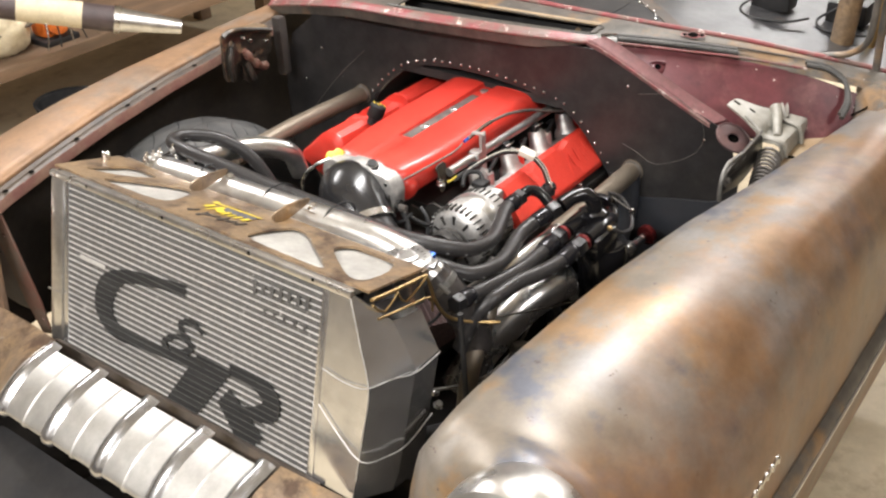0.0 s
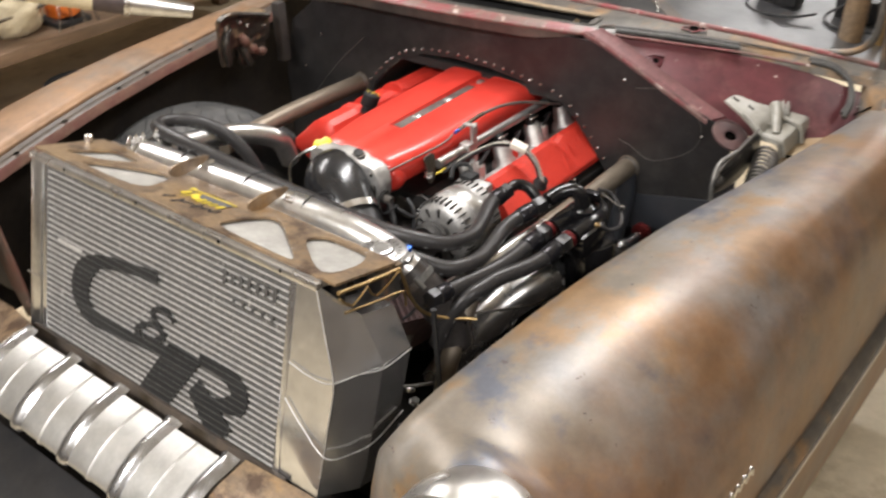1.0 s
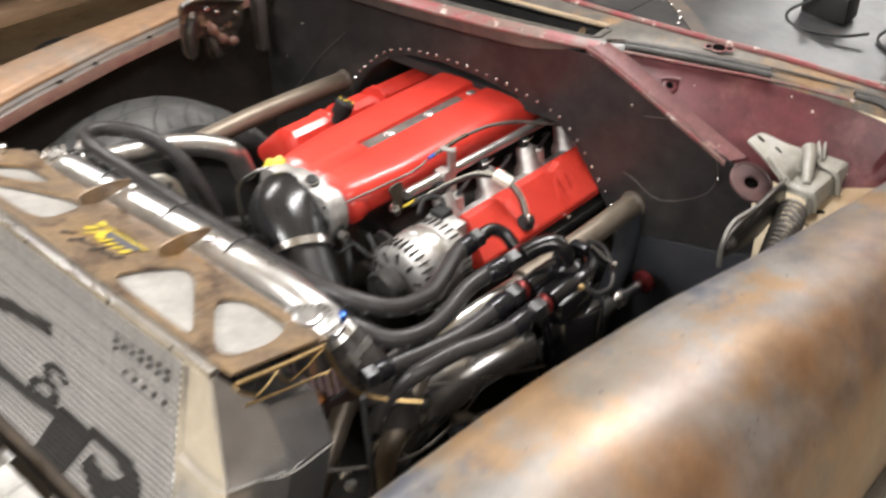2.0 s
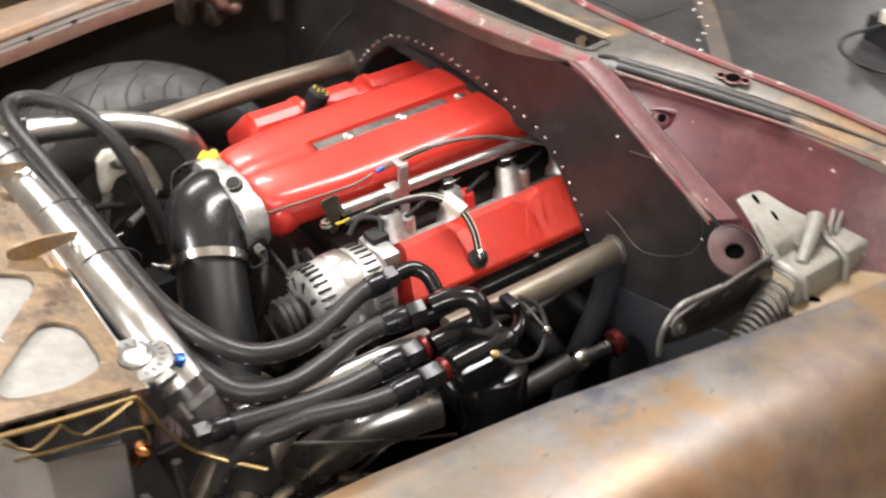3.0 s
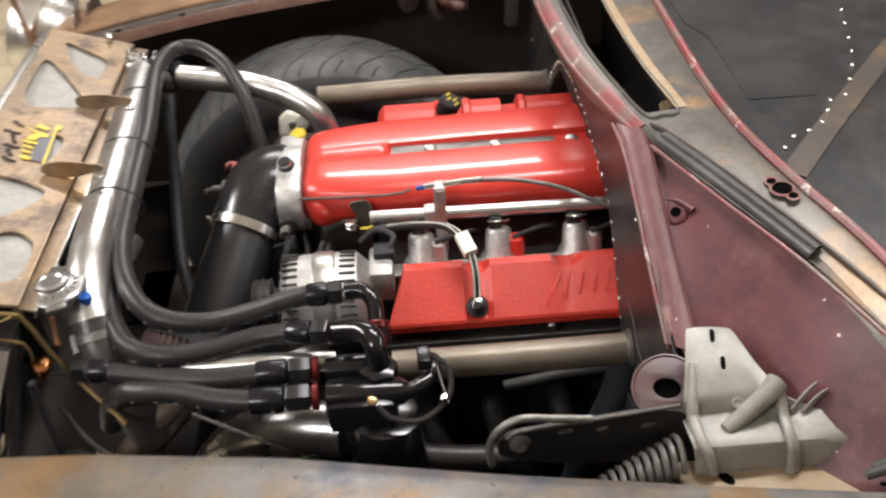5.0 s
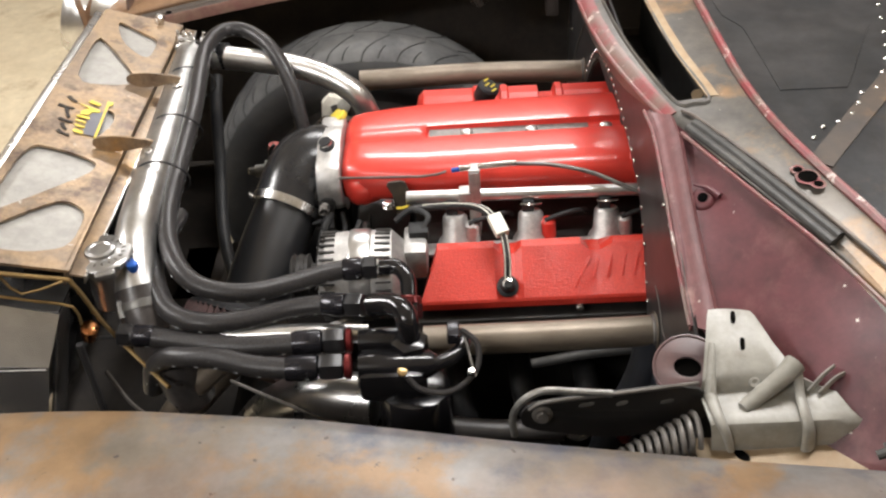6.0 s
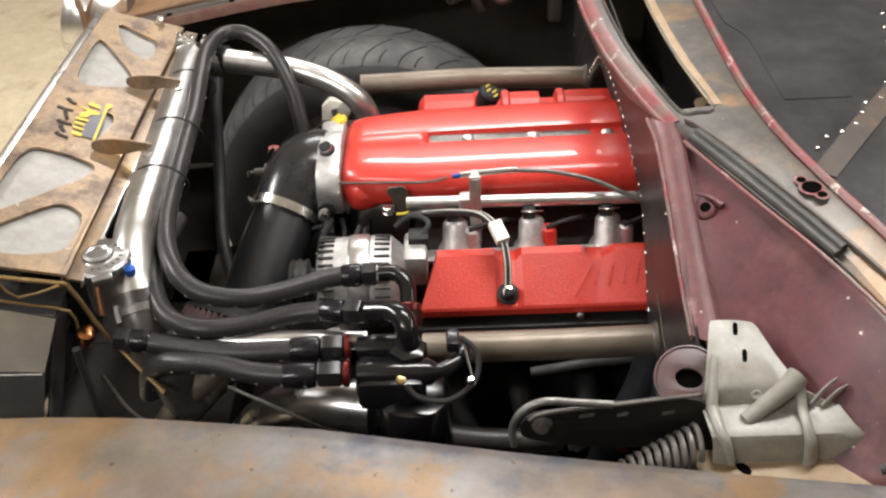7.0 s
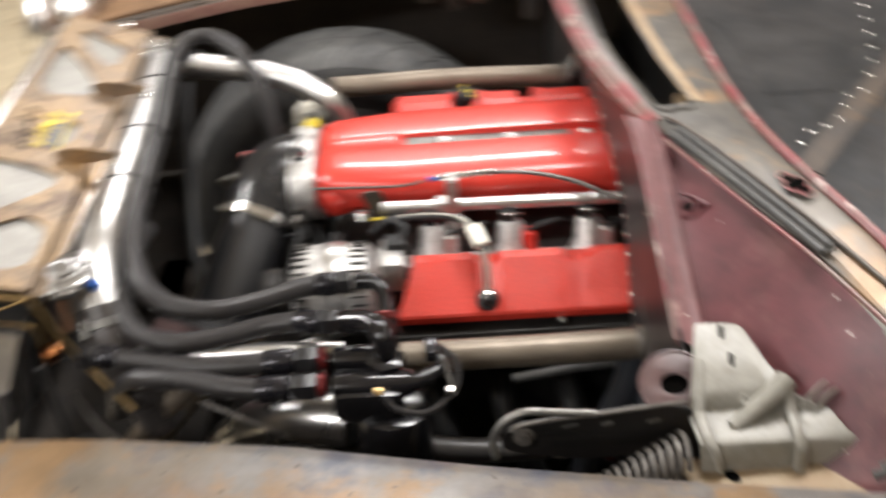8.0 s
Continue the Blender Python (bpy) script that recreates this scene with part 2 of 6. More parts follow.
    "slate": mat("slate_blue_paint", (0.030, 0.033, 0.040), (0.040, 0.042, 0.048), rough=0.35, scale=8, coat=0.1),
    "seal": mat("aged_grey_rubber", (0.060, 0.058, 0.054), (0.038, 0.037, 0.035), rough=0.5, scale=26, third=(0.10, 0.095, 0.085), third_split=(0.58, 0.7), third_scale=20, spec=0.35),
    "ear": mat("dull_plum_paint", (0.115, 0.065, 0.062), (0.085, 0.055, 0.055), rough=0.42, scale=20, third=(0.17, 0.11, 0.10), third_split=(0.58, 0.7), third_scale=16),
    "spring": mat("grey_spring_steel", (0.16, 0.148, 0.135), (0.11, 0.10, 0.09), rough=0.5, metal=0.5, scale=30),
    "yellow": mat("yellow_vinyl", (0.62, 0.49, 0.05), (0.52, 0.39, 0.04), rough=0.4, scale=20),
    "sticker": mat("dark_grey_sticker", (0.09, 0.09, 0.11), (0.07, 0.07, 0.09), rough=0.4),
    "brass": mat("gold_plated_strip", (0.42, 0.29, 0.13), (0.32, 0.22, 0.10), rough=0.34, metal=0.8, scale=25),
    "tyre": mat("tyre_rubber", (0.052, 0.052, 0.052), (0.085, 0.084, 0.082), rough=0.75, scale=14, third=(0.11, 0.11, 0.105), third_split=(0.55, 0.8), bump=0.1),
    "white_plastic": mat("off_white_plastic", (0.72, 0.69, 0.60), (0.65, 0.62, 0.53), rough=0.4, scale=20),
    "caliper": mat("red_caliper_paint", (0.36, 0.04, 0.03), (0.22, 0.03, 0.022), rough=0.45, scale=20),
    "orange": mat("orange_plastic", (0.75, 0.19, 0.03), (0.65, 0.15, 0.02), rough=0.4, scale=20),
    "copper": mat("copper_fitting", (0.75, 0.32, 0.14), (0.6, 0.25, 0.1), rough=0.25, metal=1.0, scale=20),
    "concrete": mat("garage_concrete", (0.60, 0.515, 0.365), (0.52, 0.435, 0.30), rough=0.6, scale=3.5, third=(0.36, 0.275, 0.175), third_split=(0.54, 0.70), third_scale=5.5, bump=0.1, bump_scale=120, speck=(0.16, 0.13, 0.1), speck_cut=0.74, speck_scale=30),
    "wall": mat("dark_panelling", (0.17, 0.13, 0.095), (0.13, 0.10, 0.07), rough=0.6, scale=9, stretch=(1, 1, 0.12)),
    "ceiling": mat("ceiling_board", (0.78, 0.76, 0.72), (0.72, 0.70, 0.66), rough=0.8, scale=4),
    "wood": mat("bench_wood", (0.16, 0.10, 0.06), (0.10, 0.065, 0.04), rough=0.6, scale=12, stretch=(1, 0.15, 1)),
    "canvas": mat("cream_canvas", (0.62, 0.54, 0.38), (0.55, 0.47, 0.32), rough=0.8, scale=20),
    "dark_wrap": mat("dark_brown_wrap", (0.05, 0.035, 0.035), (0.07, 0.05, 0.05), rough=0.5, scale=14),
}
lamp_glow = bpy.data.materials.new("lamp_diffuser")
lamp_glow.use_nodes = True
lamp_glow.node_tree.nodes["Principled BSDF"].inputs["Emission Color"].default_value = (*LAMP_COLOUR, 1)
lamp_glow.node_tree.nodes["Principled BSDF"].inputs["Emission Strength"].default_value = 6.0
M["lamp"] = lamp_glow


# ---- building ----
PLACE = {}


def thing(name, label, category, at=(0, 0, 0), group="", kind=""):
    ob = new(name)
    ob.empty_display_size = 0.05
    ob.matrix_basis = PLACE[ob] = Matrix.Translation(at)
    return tagged(ob, label, category, group, kind)


def hang(ob, parent, m=None):
    PLACE[ob] = m or Matrix()
    if parent:
        ob.parent = parent
        ob.matrix_parent_inverse = PLACE[parent].inverted()
    ob.matrix_basis = PLACE[ob]
    return ob


def mesh_of(name, bm, material, smooth=35):
    data = bpy.data.meshes.new(name)
    bmesh.ops.recalc_face_normals(bm, faces=bm.faces)
    bm.to_mesh(data)
    bm.free()
    data.materials.append(material)
    if smooth:
        data.shade_smooth()
        data.set_sharp_from_angle(angle=radians(smooth))
    return data


def part(name, bm, material, parent=None, label="", smooth=35):
    ob = hang(new(name, mesh_of(name, bm, M[material], smooth)), parent)
    return tagged(ob, label)


def piece(name, data, parent, m):
    return hang(new(name, data), parent, m)


def glide(points, steps=6):
    """Points along a smooth curve through the given ones."""
    p = [Vector(q) for q in points]
    p = [2 * p[0] - p[1], *p, 2 * p[-1] - p[-2]]
    out = []
    for i in range(1, len(p) - 2):
        for k in range(steps):
            t = k / steps
            out.append(0.5 * (2 * p[i] + (p[i + 1] - p[i - 1]) * t + (2 * p[i - 1] - 5 * p[i] + 4 * p[i + 1] - p[i + 2]) * t * t
                              + (3 * p[i] - p[i - 1] - 3 * p[i + 1] + p[i + 2]) * t ** 3))
    out.append(p[-2])
    return out


def rings(bm, loops, caps=True, closed=True):
    rows = [[bm.verts.new(v) for v in loop] for loop in loops]
    for a, b in zip(rows, rows[1:]):
        n = len(a)
        for i in range(n if closed else n - 1):
            bm.faces.new((a[i], a[(i + 1) % n], b[(i + 1) % n], b[i]))
    if caps:
        bm.faces.new(rows[0][::-1])
        bm.faces.new(rows[-1])
    return rows


def ringed(loops):
    bm = bmesh.new()
    rings(bm, loops)
    return bm


def sweep(points, radius, sides=14, steps=6, bm=None, caps=True, wide=None):
    """A round tube along a smooth curve; radius a number, or one for each sample from a function of 0 to 1."""
    bm = bm or bmesh.new()
    path = glide(points, steps) if steps > 1 else [Vector(p) for p in points]
    up = Vector((0.13, 0.21, 0.97))
    loops = []
    for i, p in enumerate(path):
        d = (path[min(i + 1, len(path) - 1)] - path[max(i - 1, 0)]).normalized()
        side = d.cross(up)
        side = side.normalized() if side.length > 1e-4 else d.orthogonal().normalized()
        up = side.cross(d).normalized()
        r = radius(i / (len(path) - 1)) if callable(radius) else radius
        w = wide(i / (len(path) - 1)) if wide else 1
        loops.append([p + r * (w * math.cos(2 * math.pi * k / sides) * side + math.sin(2 * math.pi * k / sides) * up) for k in range(sides)])
    rings(bm, loops, caps)
    return bm


def lathe(at, axis, profile, sides=24, bm=None):
    """A turned form: profile of (distance along the axis, radius)."""
    bm = bm or bmesh.new()
    d = Vector(axis).normalized()
    u = d.orthogonal().normalized()
    v = d.cross(u)
    rings(bm, [[Vector(at) + d * s + max(r, 1e-4) * (math.cos(2 * math.pi * k / sides) * u + math.sin(2 * math.pi * k / sides) * v) for k in range(sides)] for s, r in profile])
    return bm


def box(at, size, bevel=0.0, m=None, bm=None):
    bm2 = bmesh.new()
    bmesh.ops.create_cube(bm2, size=1, matrix=Matrix.Translation(at) @ Matrix.Diagonal((*size, 1)))
    if bevel:
        bmesh.ops.bevel(bm2, geom=bm2.edges[:], offset=bevel, segments=2, affect="EDGES", profile=0.6)
    if m:
        bm2.transform(m)
    if bm is None:
        return bm2
    temp = bpy.data.meshes.new("temp")
    bm2.to_mesh(temp)
    bm2.free()
    bm.from_mesh(temp)
    bpy.data.meshes.remove(temp)
    return bm


def soften(outline, times=2):
    """Rounds the corners of a closed outline."""
    for _ in range(times):
        outline = [q for a, b in zip(outline, outline[1:] + outline[:1])
                   for q in ((a[0] * 0.8 + b[0] * 0.2, a[1] * 0.8 + b[1] * 0.2), (a[0] * 0.2 + b[0] * 0.8, a[1] * 0.2 + b[1] * 0.8))]
    return outline


def sheet(outlines, thick, m, bevel=0.0):
    """A flat plate cut from sheet: the first outline is its edge, the others are holes; m lays its x, y plane in the world."""
    data = bpy.data.curves.new("temp", "CURVE")
    data.dimensions, data.fill_mode, data.extrude = "2D", "BOTH", thick / 2 - bevel
    data.bevel_depth, data.bevel_resolution = bevel, 1
    for outline in outlines:
        spline = data.splines.new("POLY")
        spline.points.add(len(outline) - 1)
        for p, q in zip(spline.points, outline):
            p.co = (q[0], q[1], 0, 1)
        spline.use_cyclic_u = True
    ob = bpy.data.objects.new("temp", data)
    mesh = bpy.data.meshes.new_from_object(ob)
    bm = bmesh.new()
    bm.from_mesh(mesh)
    bmesh.ops.remove_doubles(bm, verts=bm.verts, dist=1e-5)
    bm.transform(m)
    bpy.data.objects.remove(ob)
    bpy.data.curves.remove(data)
    bpy.data.meshes.remove(mesh)
    return bm


def skin(rows, thick=0.0):
    """A sheet through rows of points, with thickness."""
    bm = bmesh.new()
    rings(bm, rows, caps=False, closed=False)
    if thick:
        bmesh.ops.recalc_face_normals(bm, faces=bm.faces)
        bmesh.ops.solidify(bm, geom=bm.faces[:], thickness=thick)
    return bm


def lerp(table, x):
    """Reads a table of (x, values...) between its rows."""
    if x <= table[0][0]:
        return table[0][1:]
    for a, b in zip(table, table[1:]):
        if x <= b[0]:
            t = (x - a[0]) / (b[0] - a[0])
            return [p + (q - p) * t for p, q in zip(a[1:], b[1:])]
    return table[-1][1:]


def hexbolt(r, h):
    bm = lathe((0, 0, 0), (0, 0, 1), [(0, r * 1.25), (h * 0.2, r * 1.25), (h * 0.21, r), (h * 0.9, r), (h, r * 0.85)], 6)
    return mesh_of("bolt", bm, M["steel"], 20)


def circle(x, y, r, n=20, sx=1.0):
    return [(x + sx * r * math.cos(2 * math.pi * k / n), y + r * math.sin(2 * math.pi * k / n)) for k in range(n)]


def upto(at, axis):
    """The pose that stands a piece's z along an axis at a place."""
    return Matrix.Translation(at) @ Vector(axis).to_track_quat("Z", "Y").to_matrix().to_4x4()


# ---- the garage ----
def slab_room():
    floor = tagged(part("floor", box((0, 0.5, -0.05), (9, 10, 0.1)), "concrete", smooth=0), "tan stained concrete garage floor", "floor", kind="structure")
    for name, at, size in (("wall_west", (-4.55, 0.5, 1.4), (0.1, 10.2, 2.8)), ("wall_east", (4.55, 0.5, 1.4), (0.1, 10.2, 2.8)),
                           ("wall_north", (0, 5.55, 1.4), (9, 0.1, 2.8)), ("wall_south", (0, -4.55, 1.4), (9, 0.1, 2.8))):
        tagged(part(name, box(at, size), "wall", smooth=0), "dark wood-panelled garage wall", "wall", kind="structure")
    tagged(part("ceiling", box((0, 0.5, 2.85), (9.2, 10.2, 0.1)), "ceiling", smooth=0), "off-white garage ceiling", "ceiling", kind="structure")
    for place, size, watts in LAMPS:
        lamp = thing("ceiling_light", "long unseen tube light under the garage ceiling", "ceiling light", (place[0], place[1], 2.8), "ceiling lights")
        part("housing", box((place[0], place[1], 2.765), (size[0] + 0.08, size[1] + 0.08, 0.07), 0.01), "ceiling", lamp)
        part("diffuser", box((place[0], place[1], 2.70), (size[0], size[1], 0.06), 0.015), "lamp", lamp)
    return floor


slab_room()

# ---- the car's body ----
car = thing("car_body", "old car front end in bare rusting steel, hood removed", "car", (0, 1.2, 0.2))
# hood opening edge: y, half width, height, outer half width, height of the side crease
EDGE = [(-0.14, 0.545, 0.69, 0.87, 0.60), (-0.10, 0.563, 0.755, 0.905, 0.585), (-0.06, 0.579, 0.786, 0.925, 0.575), (0.0, 0.587, 0.800, 0.935, 0.568), (0.1, 0.602, 0.815, 0.945, 0.565), (0.2, 0.616, 0.828, 0.95, 0.565),
        (0.3, 0.632, 0.838, 0.952, 0.567), (0.5, 0.668, 0.847, 0.953, 0.57), (0.7, 0.71, 0.845, 0.953, 0.58), (0.9, 0.745, 0.843, 0.953, 0.592), (1.1, 0.775, 0.842, 0.953, 0.60), (1.45, 0.80, 0.842, 0.953, 0.60)]
STATIONS = [-0.096, -0.084, -0.070, -0.054] + [-0.036 + 0.0382 * k for k in range(40)]


LIFT = [(0.0, 0.003), (0.3, 0.005), (0.5, 0.007), (0.7, 0.010), (0.9, 0.012)]


def fender_row(y, near=True):
    """Half the fender's section: from the hood edge over the crest and down the side. The near fender stands a little prouder."""
    xe, ze, xo, zs = lerp(EDGE, y)
    if near:
        ze += lerp(LIFT, y)[0]
    f = min(1, max(0, (-0.03 - y) / 0.07))
    row = [(xe - 0.036 * f, ze - 0.013 - 0.28 * f), (xe - 0.034 * f, ze - 0.012 - 0.15 * f), (xe - 0.022 * f, ze - 0.012 - 0.085 * f), (xe + 0.004 - 0.012 * f, ze - 0.012 - 0.028 * f), (xe + 0.002 * f, ze - 0.004 - 0.004 * f), (xe + 0.004 + 0.016 * f, ze + 0.003 + 0.014 * f)]
    rise = 0.022 + 0.022 * min(1, max(0, (y + 0.2) / 0.5)) + 0.05 * f * f * (3 - 2 * f)
    if not near:
        rise *= 0.25
    h, half = ze + 0.003 - zs, xo - xe - 0.004
    oval = [(xe + 0.004 + half * math.sin(a * math.pi / 2) ** 0.92, zs + h * math.cos(a * math.pi / 2) ** 0.8 + rise * math.sin(min(1, a * 1.25) * math.pi)) for a in [k / 20 for k in range(1, 21)]]
    if near:
        # behind the headlight the crest moves outward
        m = min(1, max(0, (y + 0.02) / 0.42))
        m = m * m * (3 - 2 * m)
        crown = glide([(0.0, 0.0, 0), (0.14, 0.009, 0), (0.29, 0.017, 0), (0.43, 0.021, 0), (0.55, 0.019, 0), (0.66, 0.009, 0), (0.765, -0.010 - 0.035 * h, 0), (0.855, -0.17 * h, 0), (0.925, -0.36 * h, 0), (0.975, -0.64 * h, 0), (1.0, -h, 0)], 2)[1:]
        oval = [(p[0] + (xe + 0.004 + half * q.x - p[0]) * m, p[1] + (ze + 0.003 + q.y - p[1]) * m) for p, q in zip(oval, crown)]
    row += oval
    return row + [(xo + 0.001, zs - 0.03), (xo - 0.008, zs - 0.12), (xo - 0.03, zs - 0.3)]


HEAD = Vector((0.762, -0.126, 0.726))


def fender(sign, material, label):
    rows = [[Vector((sign * x, y, z)) for x, z in fender_row(y, sign > 0)] for y in STATIONS]
    # the nose closes in to the headlight bowl
    first = rows[0]
    nose = []
    centre = Vector((sign * HEAD.x, STATIONS[0], HEAD.z))
    for s in (1.0, 0.85, 0.65, 0.42, 0.2):
        ring = []
        for v in first:
            d = v - centre
            end = centre + d * (0.098 / d.length)
            end.y = HEAD.y + 0.3 * (end.z - HEAD.z) - 0.012
            p = v.lerp(end, s)
            p.y -= 0.018 * math.sin(math.pi * s)
            ring.append(p)
        nose.append(ring)
    outer = part("fender", skin(nose + rows, 0.003), material, car, label, 70)
    inner = []
    for y in STATIONS[:-1]:
        pts = fender_row(y, sign > 0)
        inner.append([Vector((sign * (x - 0.012 * (k > 6)), y, z - 0.012)) for k, (x, z) in enumerate(pts)][5:])
    # dark skin carries the shade inside the fender
    part("fender_liner", skin(inner, 0.002), "underside", outer, "black skin put in for the shade under the fender")
    return outer


fender(1, "fender", "bare steel fender with tan rust and blue-grey patches")
fender(-1, "fender_far", "fender covered in orange surface rust")
trim_rows = [[Vector((lerp(EDGE, y)[2] + a, y, lerp(EDGE, y)[3] + c)) for a, c in ((0.0, 0.022), (0.010, 0.014), (0.016, -0.006), (0.006, -0.014), (-0.002, -0.014))] for y in [0.02 + 0.06 * k for k in range(24)]]
part("side_trim", skin(trim_rows, 0.002), "cowl", car, "dull steel side moulding")
part("trim_edge", sweep([r[2] + Vector((0.001, 0, 0)) for r in trim_rows[::3]], 0.003, 8, 3), "alu", car, "bright moulding edge")

# firewall, cut round the engine
FW = Matrix(((1, 0, 0, 0), (0, 0, 1, 0.922), (0, 1, 0, 0), (0, 0, 0, 1)))
ARCH = [(-0.40, 0.40), (-0.40, 0.66), (-0.375, 0.705), (-0.33, 0.752), (-0.275, 0.795), (-0.21, 0.819), (-0.12, 0.829), (-0.02, 0.828), (0.08, 0.818), (0.175, 0.798), (0.225, 0.76), (0.267, 0.71), (0.305, 0.66), (0.325, 0.60), (0.325, 0.40)]
FW_TOP = [(-0.70, 0.66), (-0.655, 0.82), (-0.568, 0.886), (-0.416, 0.930), (-0.286, 0.944), (-0.103, 0.946), (0.052, 0.946), (0.196, 0.945), (0.292, 0.946), (0.44, 0.88), (0.57, 0.825), (0.60, 0.72)]
firewall = part("firewall", sheet([[(0.60, 0.30), (-0.70, 0.30)] + FW_TOP, ARCH], 0.004, FW), "firewall", car, "black sheet metal firewall with an arched opening", 0)
# recess sheets coloured near black for the shade behind the arch
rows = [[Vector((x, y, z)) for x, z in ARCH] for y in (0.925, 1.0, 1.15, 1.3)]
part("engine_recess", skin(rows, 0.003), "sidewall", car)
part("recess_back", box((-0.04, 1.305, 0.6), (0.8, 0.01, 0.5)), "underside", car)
# added dark sheets hide the lit floor and stand for the bay's shade
part("bay_pan", box((0.28, 0.68, 0.235), (1.2, 1.66, 0.02)), "bay_shade", car)
part("support_baffle", sheet([soften([(-0.80, 0.50), (-0.80, 0.80), (-0.66, 0.825), (-0.565, 0.52), (-0.60, 0.49)], 1), circle(-0.655, 0.625, 0.008, 12)], 0.003, Matrix(((1, 0, 0, 0), (0, 0, 1, -0.012), (0, 1, 0, 0), (0, 0, 0, 1)))), "plum_dark", car, "dark plum radiator support panel", 0)
# unseen panel added to keep floor light off the tank and bay
part("inner_panel", skin([[Vector((lerp(EDGE, y)[0] + 0.022, y, z)) for z in (lerp(EDGE, y)[1] - 0.03, 0.5, 0.25)] for y in (-0.06, 0.1, 0.3, 0.5, 0.7, 0.9)], 0.003), "underside", car, "unseen dark panel added to block light from the floor")
part("bay_pan", box((-0.42, 0.62, 0.235), (0.18, 1.2, 0.02)), "underside", car)
part("bay_pan", box((-0.635, -0.07, 0.235), (0.61, 0.32, 0.02)), "bay_shade", car)

part("toe_panel", sheet([soften([(0.345, 0.30), (0.345, 0.625), (0.40, 0.632), (0.47, 0.650), (0.56, 0.668), (0.61, 0.690), (0.61, 0.30)], 1)], 0.004, Matrix.Translation((0, -0.006, 0)) @ FW), "slate", car, "slate blue toe panel below the firewall", 0)
# cowl: lip, top, windshield edge
COWL = [(-0.80, 0.985, 0.86, 1.10), (-0.62, 0.93, 0.905, 1.075), (-0.42, 0.885, 0.944, 1.05), (-0.18, 0.868, 0.958, 1.042), (-0.04, 0.874, 0.962, 1.038), (0.07, 0.888, 0.962, 1.037), (0.19, 0.915, 0.960, 1.039), (0.28, 0.945, 0.957, 1.049),
        (0.346, 0.975, 0.950, 1.064), (0.431, 1.025, 0.938, 1.099), (0.507, 1.066, 0.926, 1.13), (0.64, 1.11, 0.905, 1.17), (0.76, 1.15, 0.885, 1.21), (0.90, 1.18, 0.86, 1.25)]
VENT = (-0.30, 0.23)


def cowl_row(x):
    yl, zl, yr = lerp(COWL, x)
    drop = 0.006 + 0.024 * min(1, max(0, (0.26 - x) / 0.14))
    return [Vector((x, yl + 0.004, zl - drop)), Vector((x, yl, zl - 0.004)), Vector((x, yl + 0.008, zl + 0.004)),
            Vector((x, yl + (yr - yl) * 0.185, zl + 0.008)), Vector((x, yl + (yr - yl) * 0.57, zl + 0.012)), Vector((x, yr - 0.012, zl + 0.017)), Vector((x, yr, zl + 0.015)), Vector((x, yr + 0.006, zl - 0.01))]


xs = [-0.80 + 0.025 * k for k in range(69)]
bm = bmesh.new()
grid = [[bm.verts.new(v) for v in cowl_row(x)] for x in xs]
for i in range(len(xs) - 1):
    for j in range(7):
        if j == 3 and VENT[0] <= xs[i] and xs[i + 1] <= VENT[1]:
            continue
        bm.faces.new((grid[i][j], grid[i + 1][j], grid[i + 1][j + 1], grid[i][j + 1]))
bmesh.ops.recalc_face_normals(bm, faces=bm.faces)
bmesh.ops.solidify(bm, geom=bm.faces[:], thickness=0.004)
part("cowl_panel", bm, "cowl", car, "stripped steel cowl with rust stains and a vent slot")
# near-black pieces put in for the darkness inside the vent
part("vent_duct", box((-0.05, 0.965, 0.80), (0.56, 0.08, 0.02)), "sidewall", car)
part("vent_wall", box((-0.05, 1.008, 0.875), (0.56, 0.004, 0.16)), "sidewall", car)
part("vent_flange", skin([[cowl_row(x)[4] + Vector((0, a, 0.0022)) for a in (-0.003, 0.006, 0.013)] for x in (-0.30, -0.2, -0.1, 0.0, 0.1, 0.225)], 0.002), "flange", car, "tan rusted vent edge")
part("lip_band", skin([[cowl_row(x)[1] + Vector((0, -0.002, 0.002)), cowl_row(x)[2] + Vector((0, 0, 0.0025)), cowl_row(x)[2].lerp(cowl_row(x)[3], 0.42 * min(1, (0.30 - x) / 0.12)) + Vector((0, 0, 0.0025))] for x in [-0.8 + 0.05 * k for k in range(22)]], 0.002), "cowl_edge", car, "chipped maroon band along the cowl lip")
part("vent_clip", sheet([soften([(0, 0), (0.018, 0.002), (0.022, 0.012), (0.008, 0.014), (0.006, 0.024), (-0.004, 0.02)], 1)], 0.0015, Matrix.Translation((0.170, 0.982, 0.952)) @ Matrix.Rotation(radians(40), 4, "Y")), "flange", car, "tan metal clip in the vent")
part("windshield_edge", sweep([cowl_row(x)[6] + Vector((0, 0.004, 0.002)) for x in (-0.8, -0.6, -0.4, -0.2, 0, 0.1, 0.2, 0.3, 0.4, 0.5, 0.6, 0.75, 0.9)], 0.0062, 8, 4), "cowl_edge", car, "red windshield edge")
part("cowl_lip", sweep([cowl_row(x)[1] + Vector((0, -0.002, 0)) for x in (-0.8, -0.6, -0.4, -0.2, 0, 0.1, 0.2, 0.245)], 0.0036, 8, 4), "cowl_edge", car, "worn red cowl lip")


def cabin_z(x):
    return lerp(COWL, x)[1] + 0.002


part("cabin_panel", skin([[Vector((x, lerp(COWL, x)[2] + 0.010 + (1.8 - lerp(COWL, x)[2]) * k / 4, cabin_z(x))) for k in range(5)] for x in [-0.8 + 0.05 * n for n in range(35)]], 0.006), "dash", car, "dark riveted sheet behind the windshield opening")

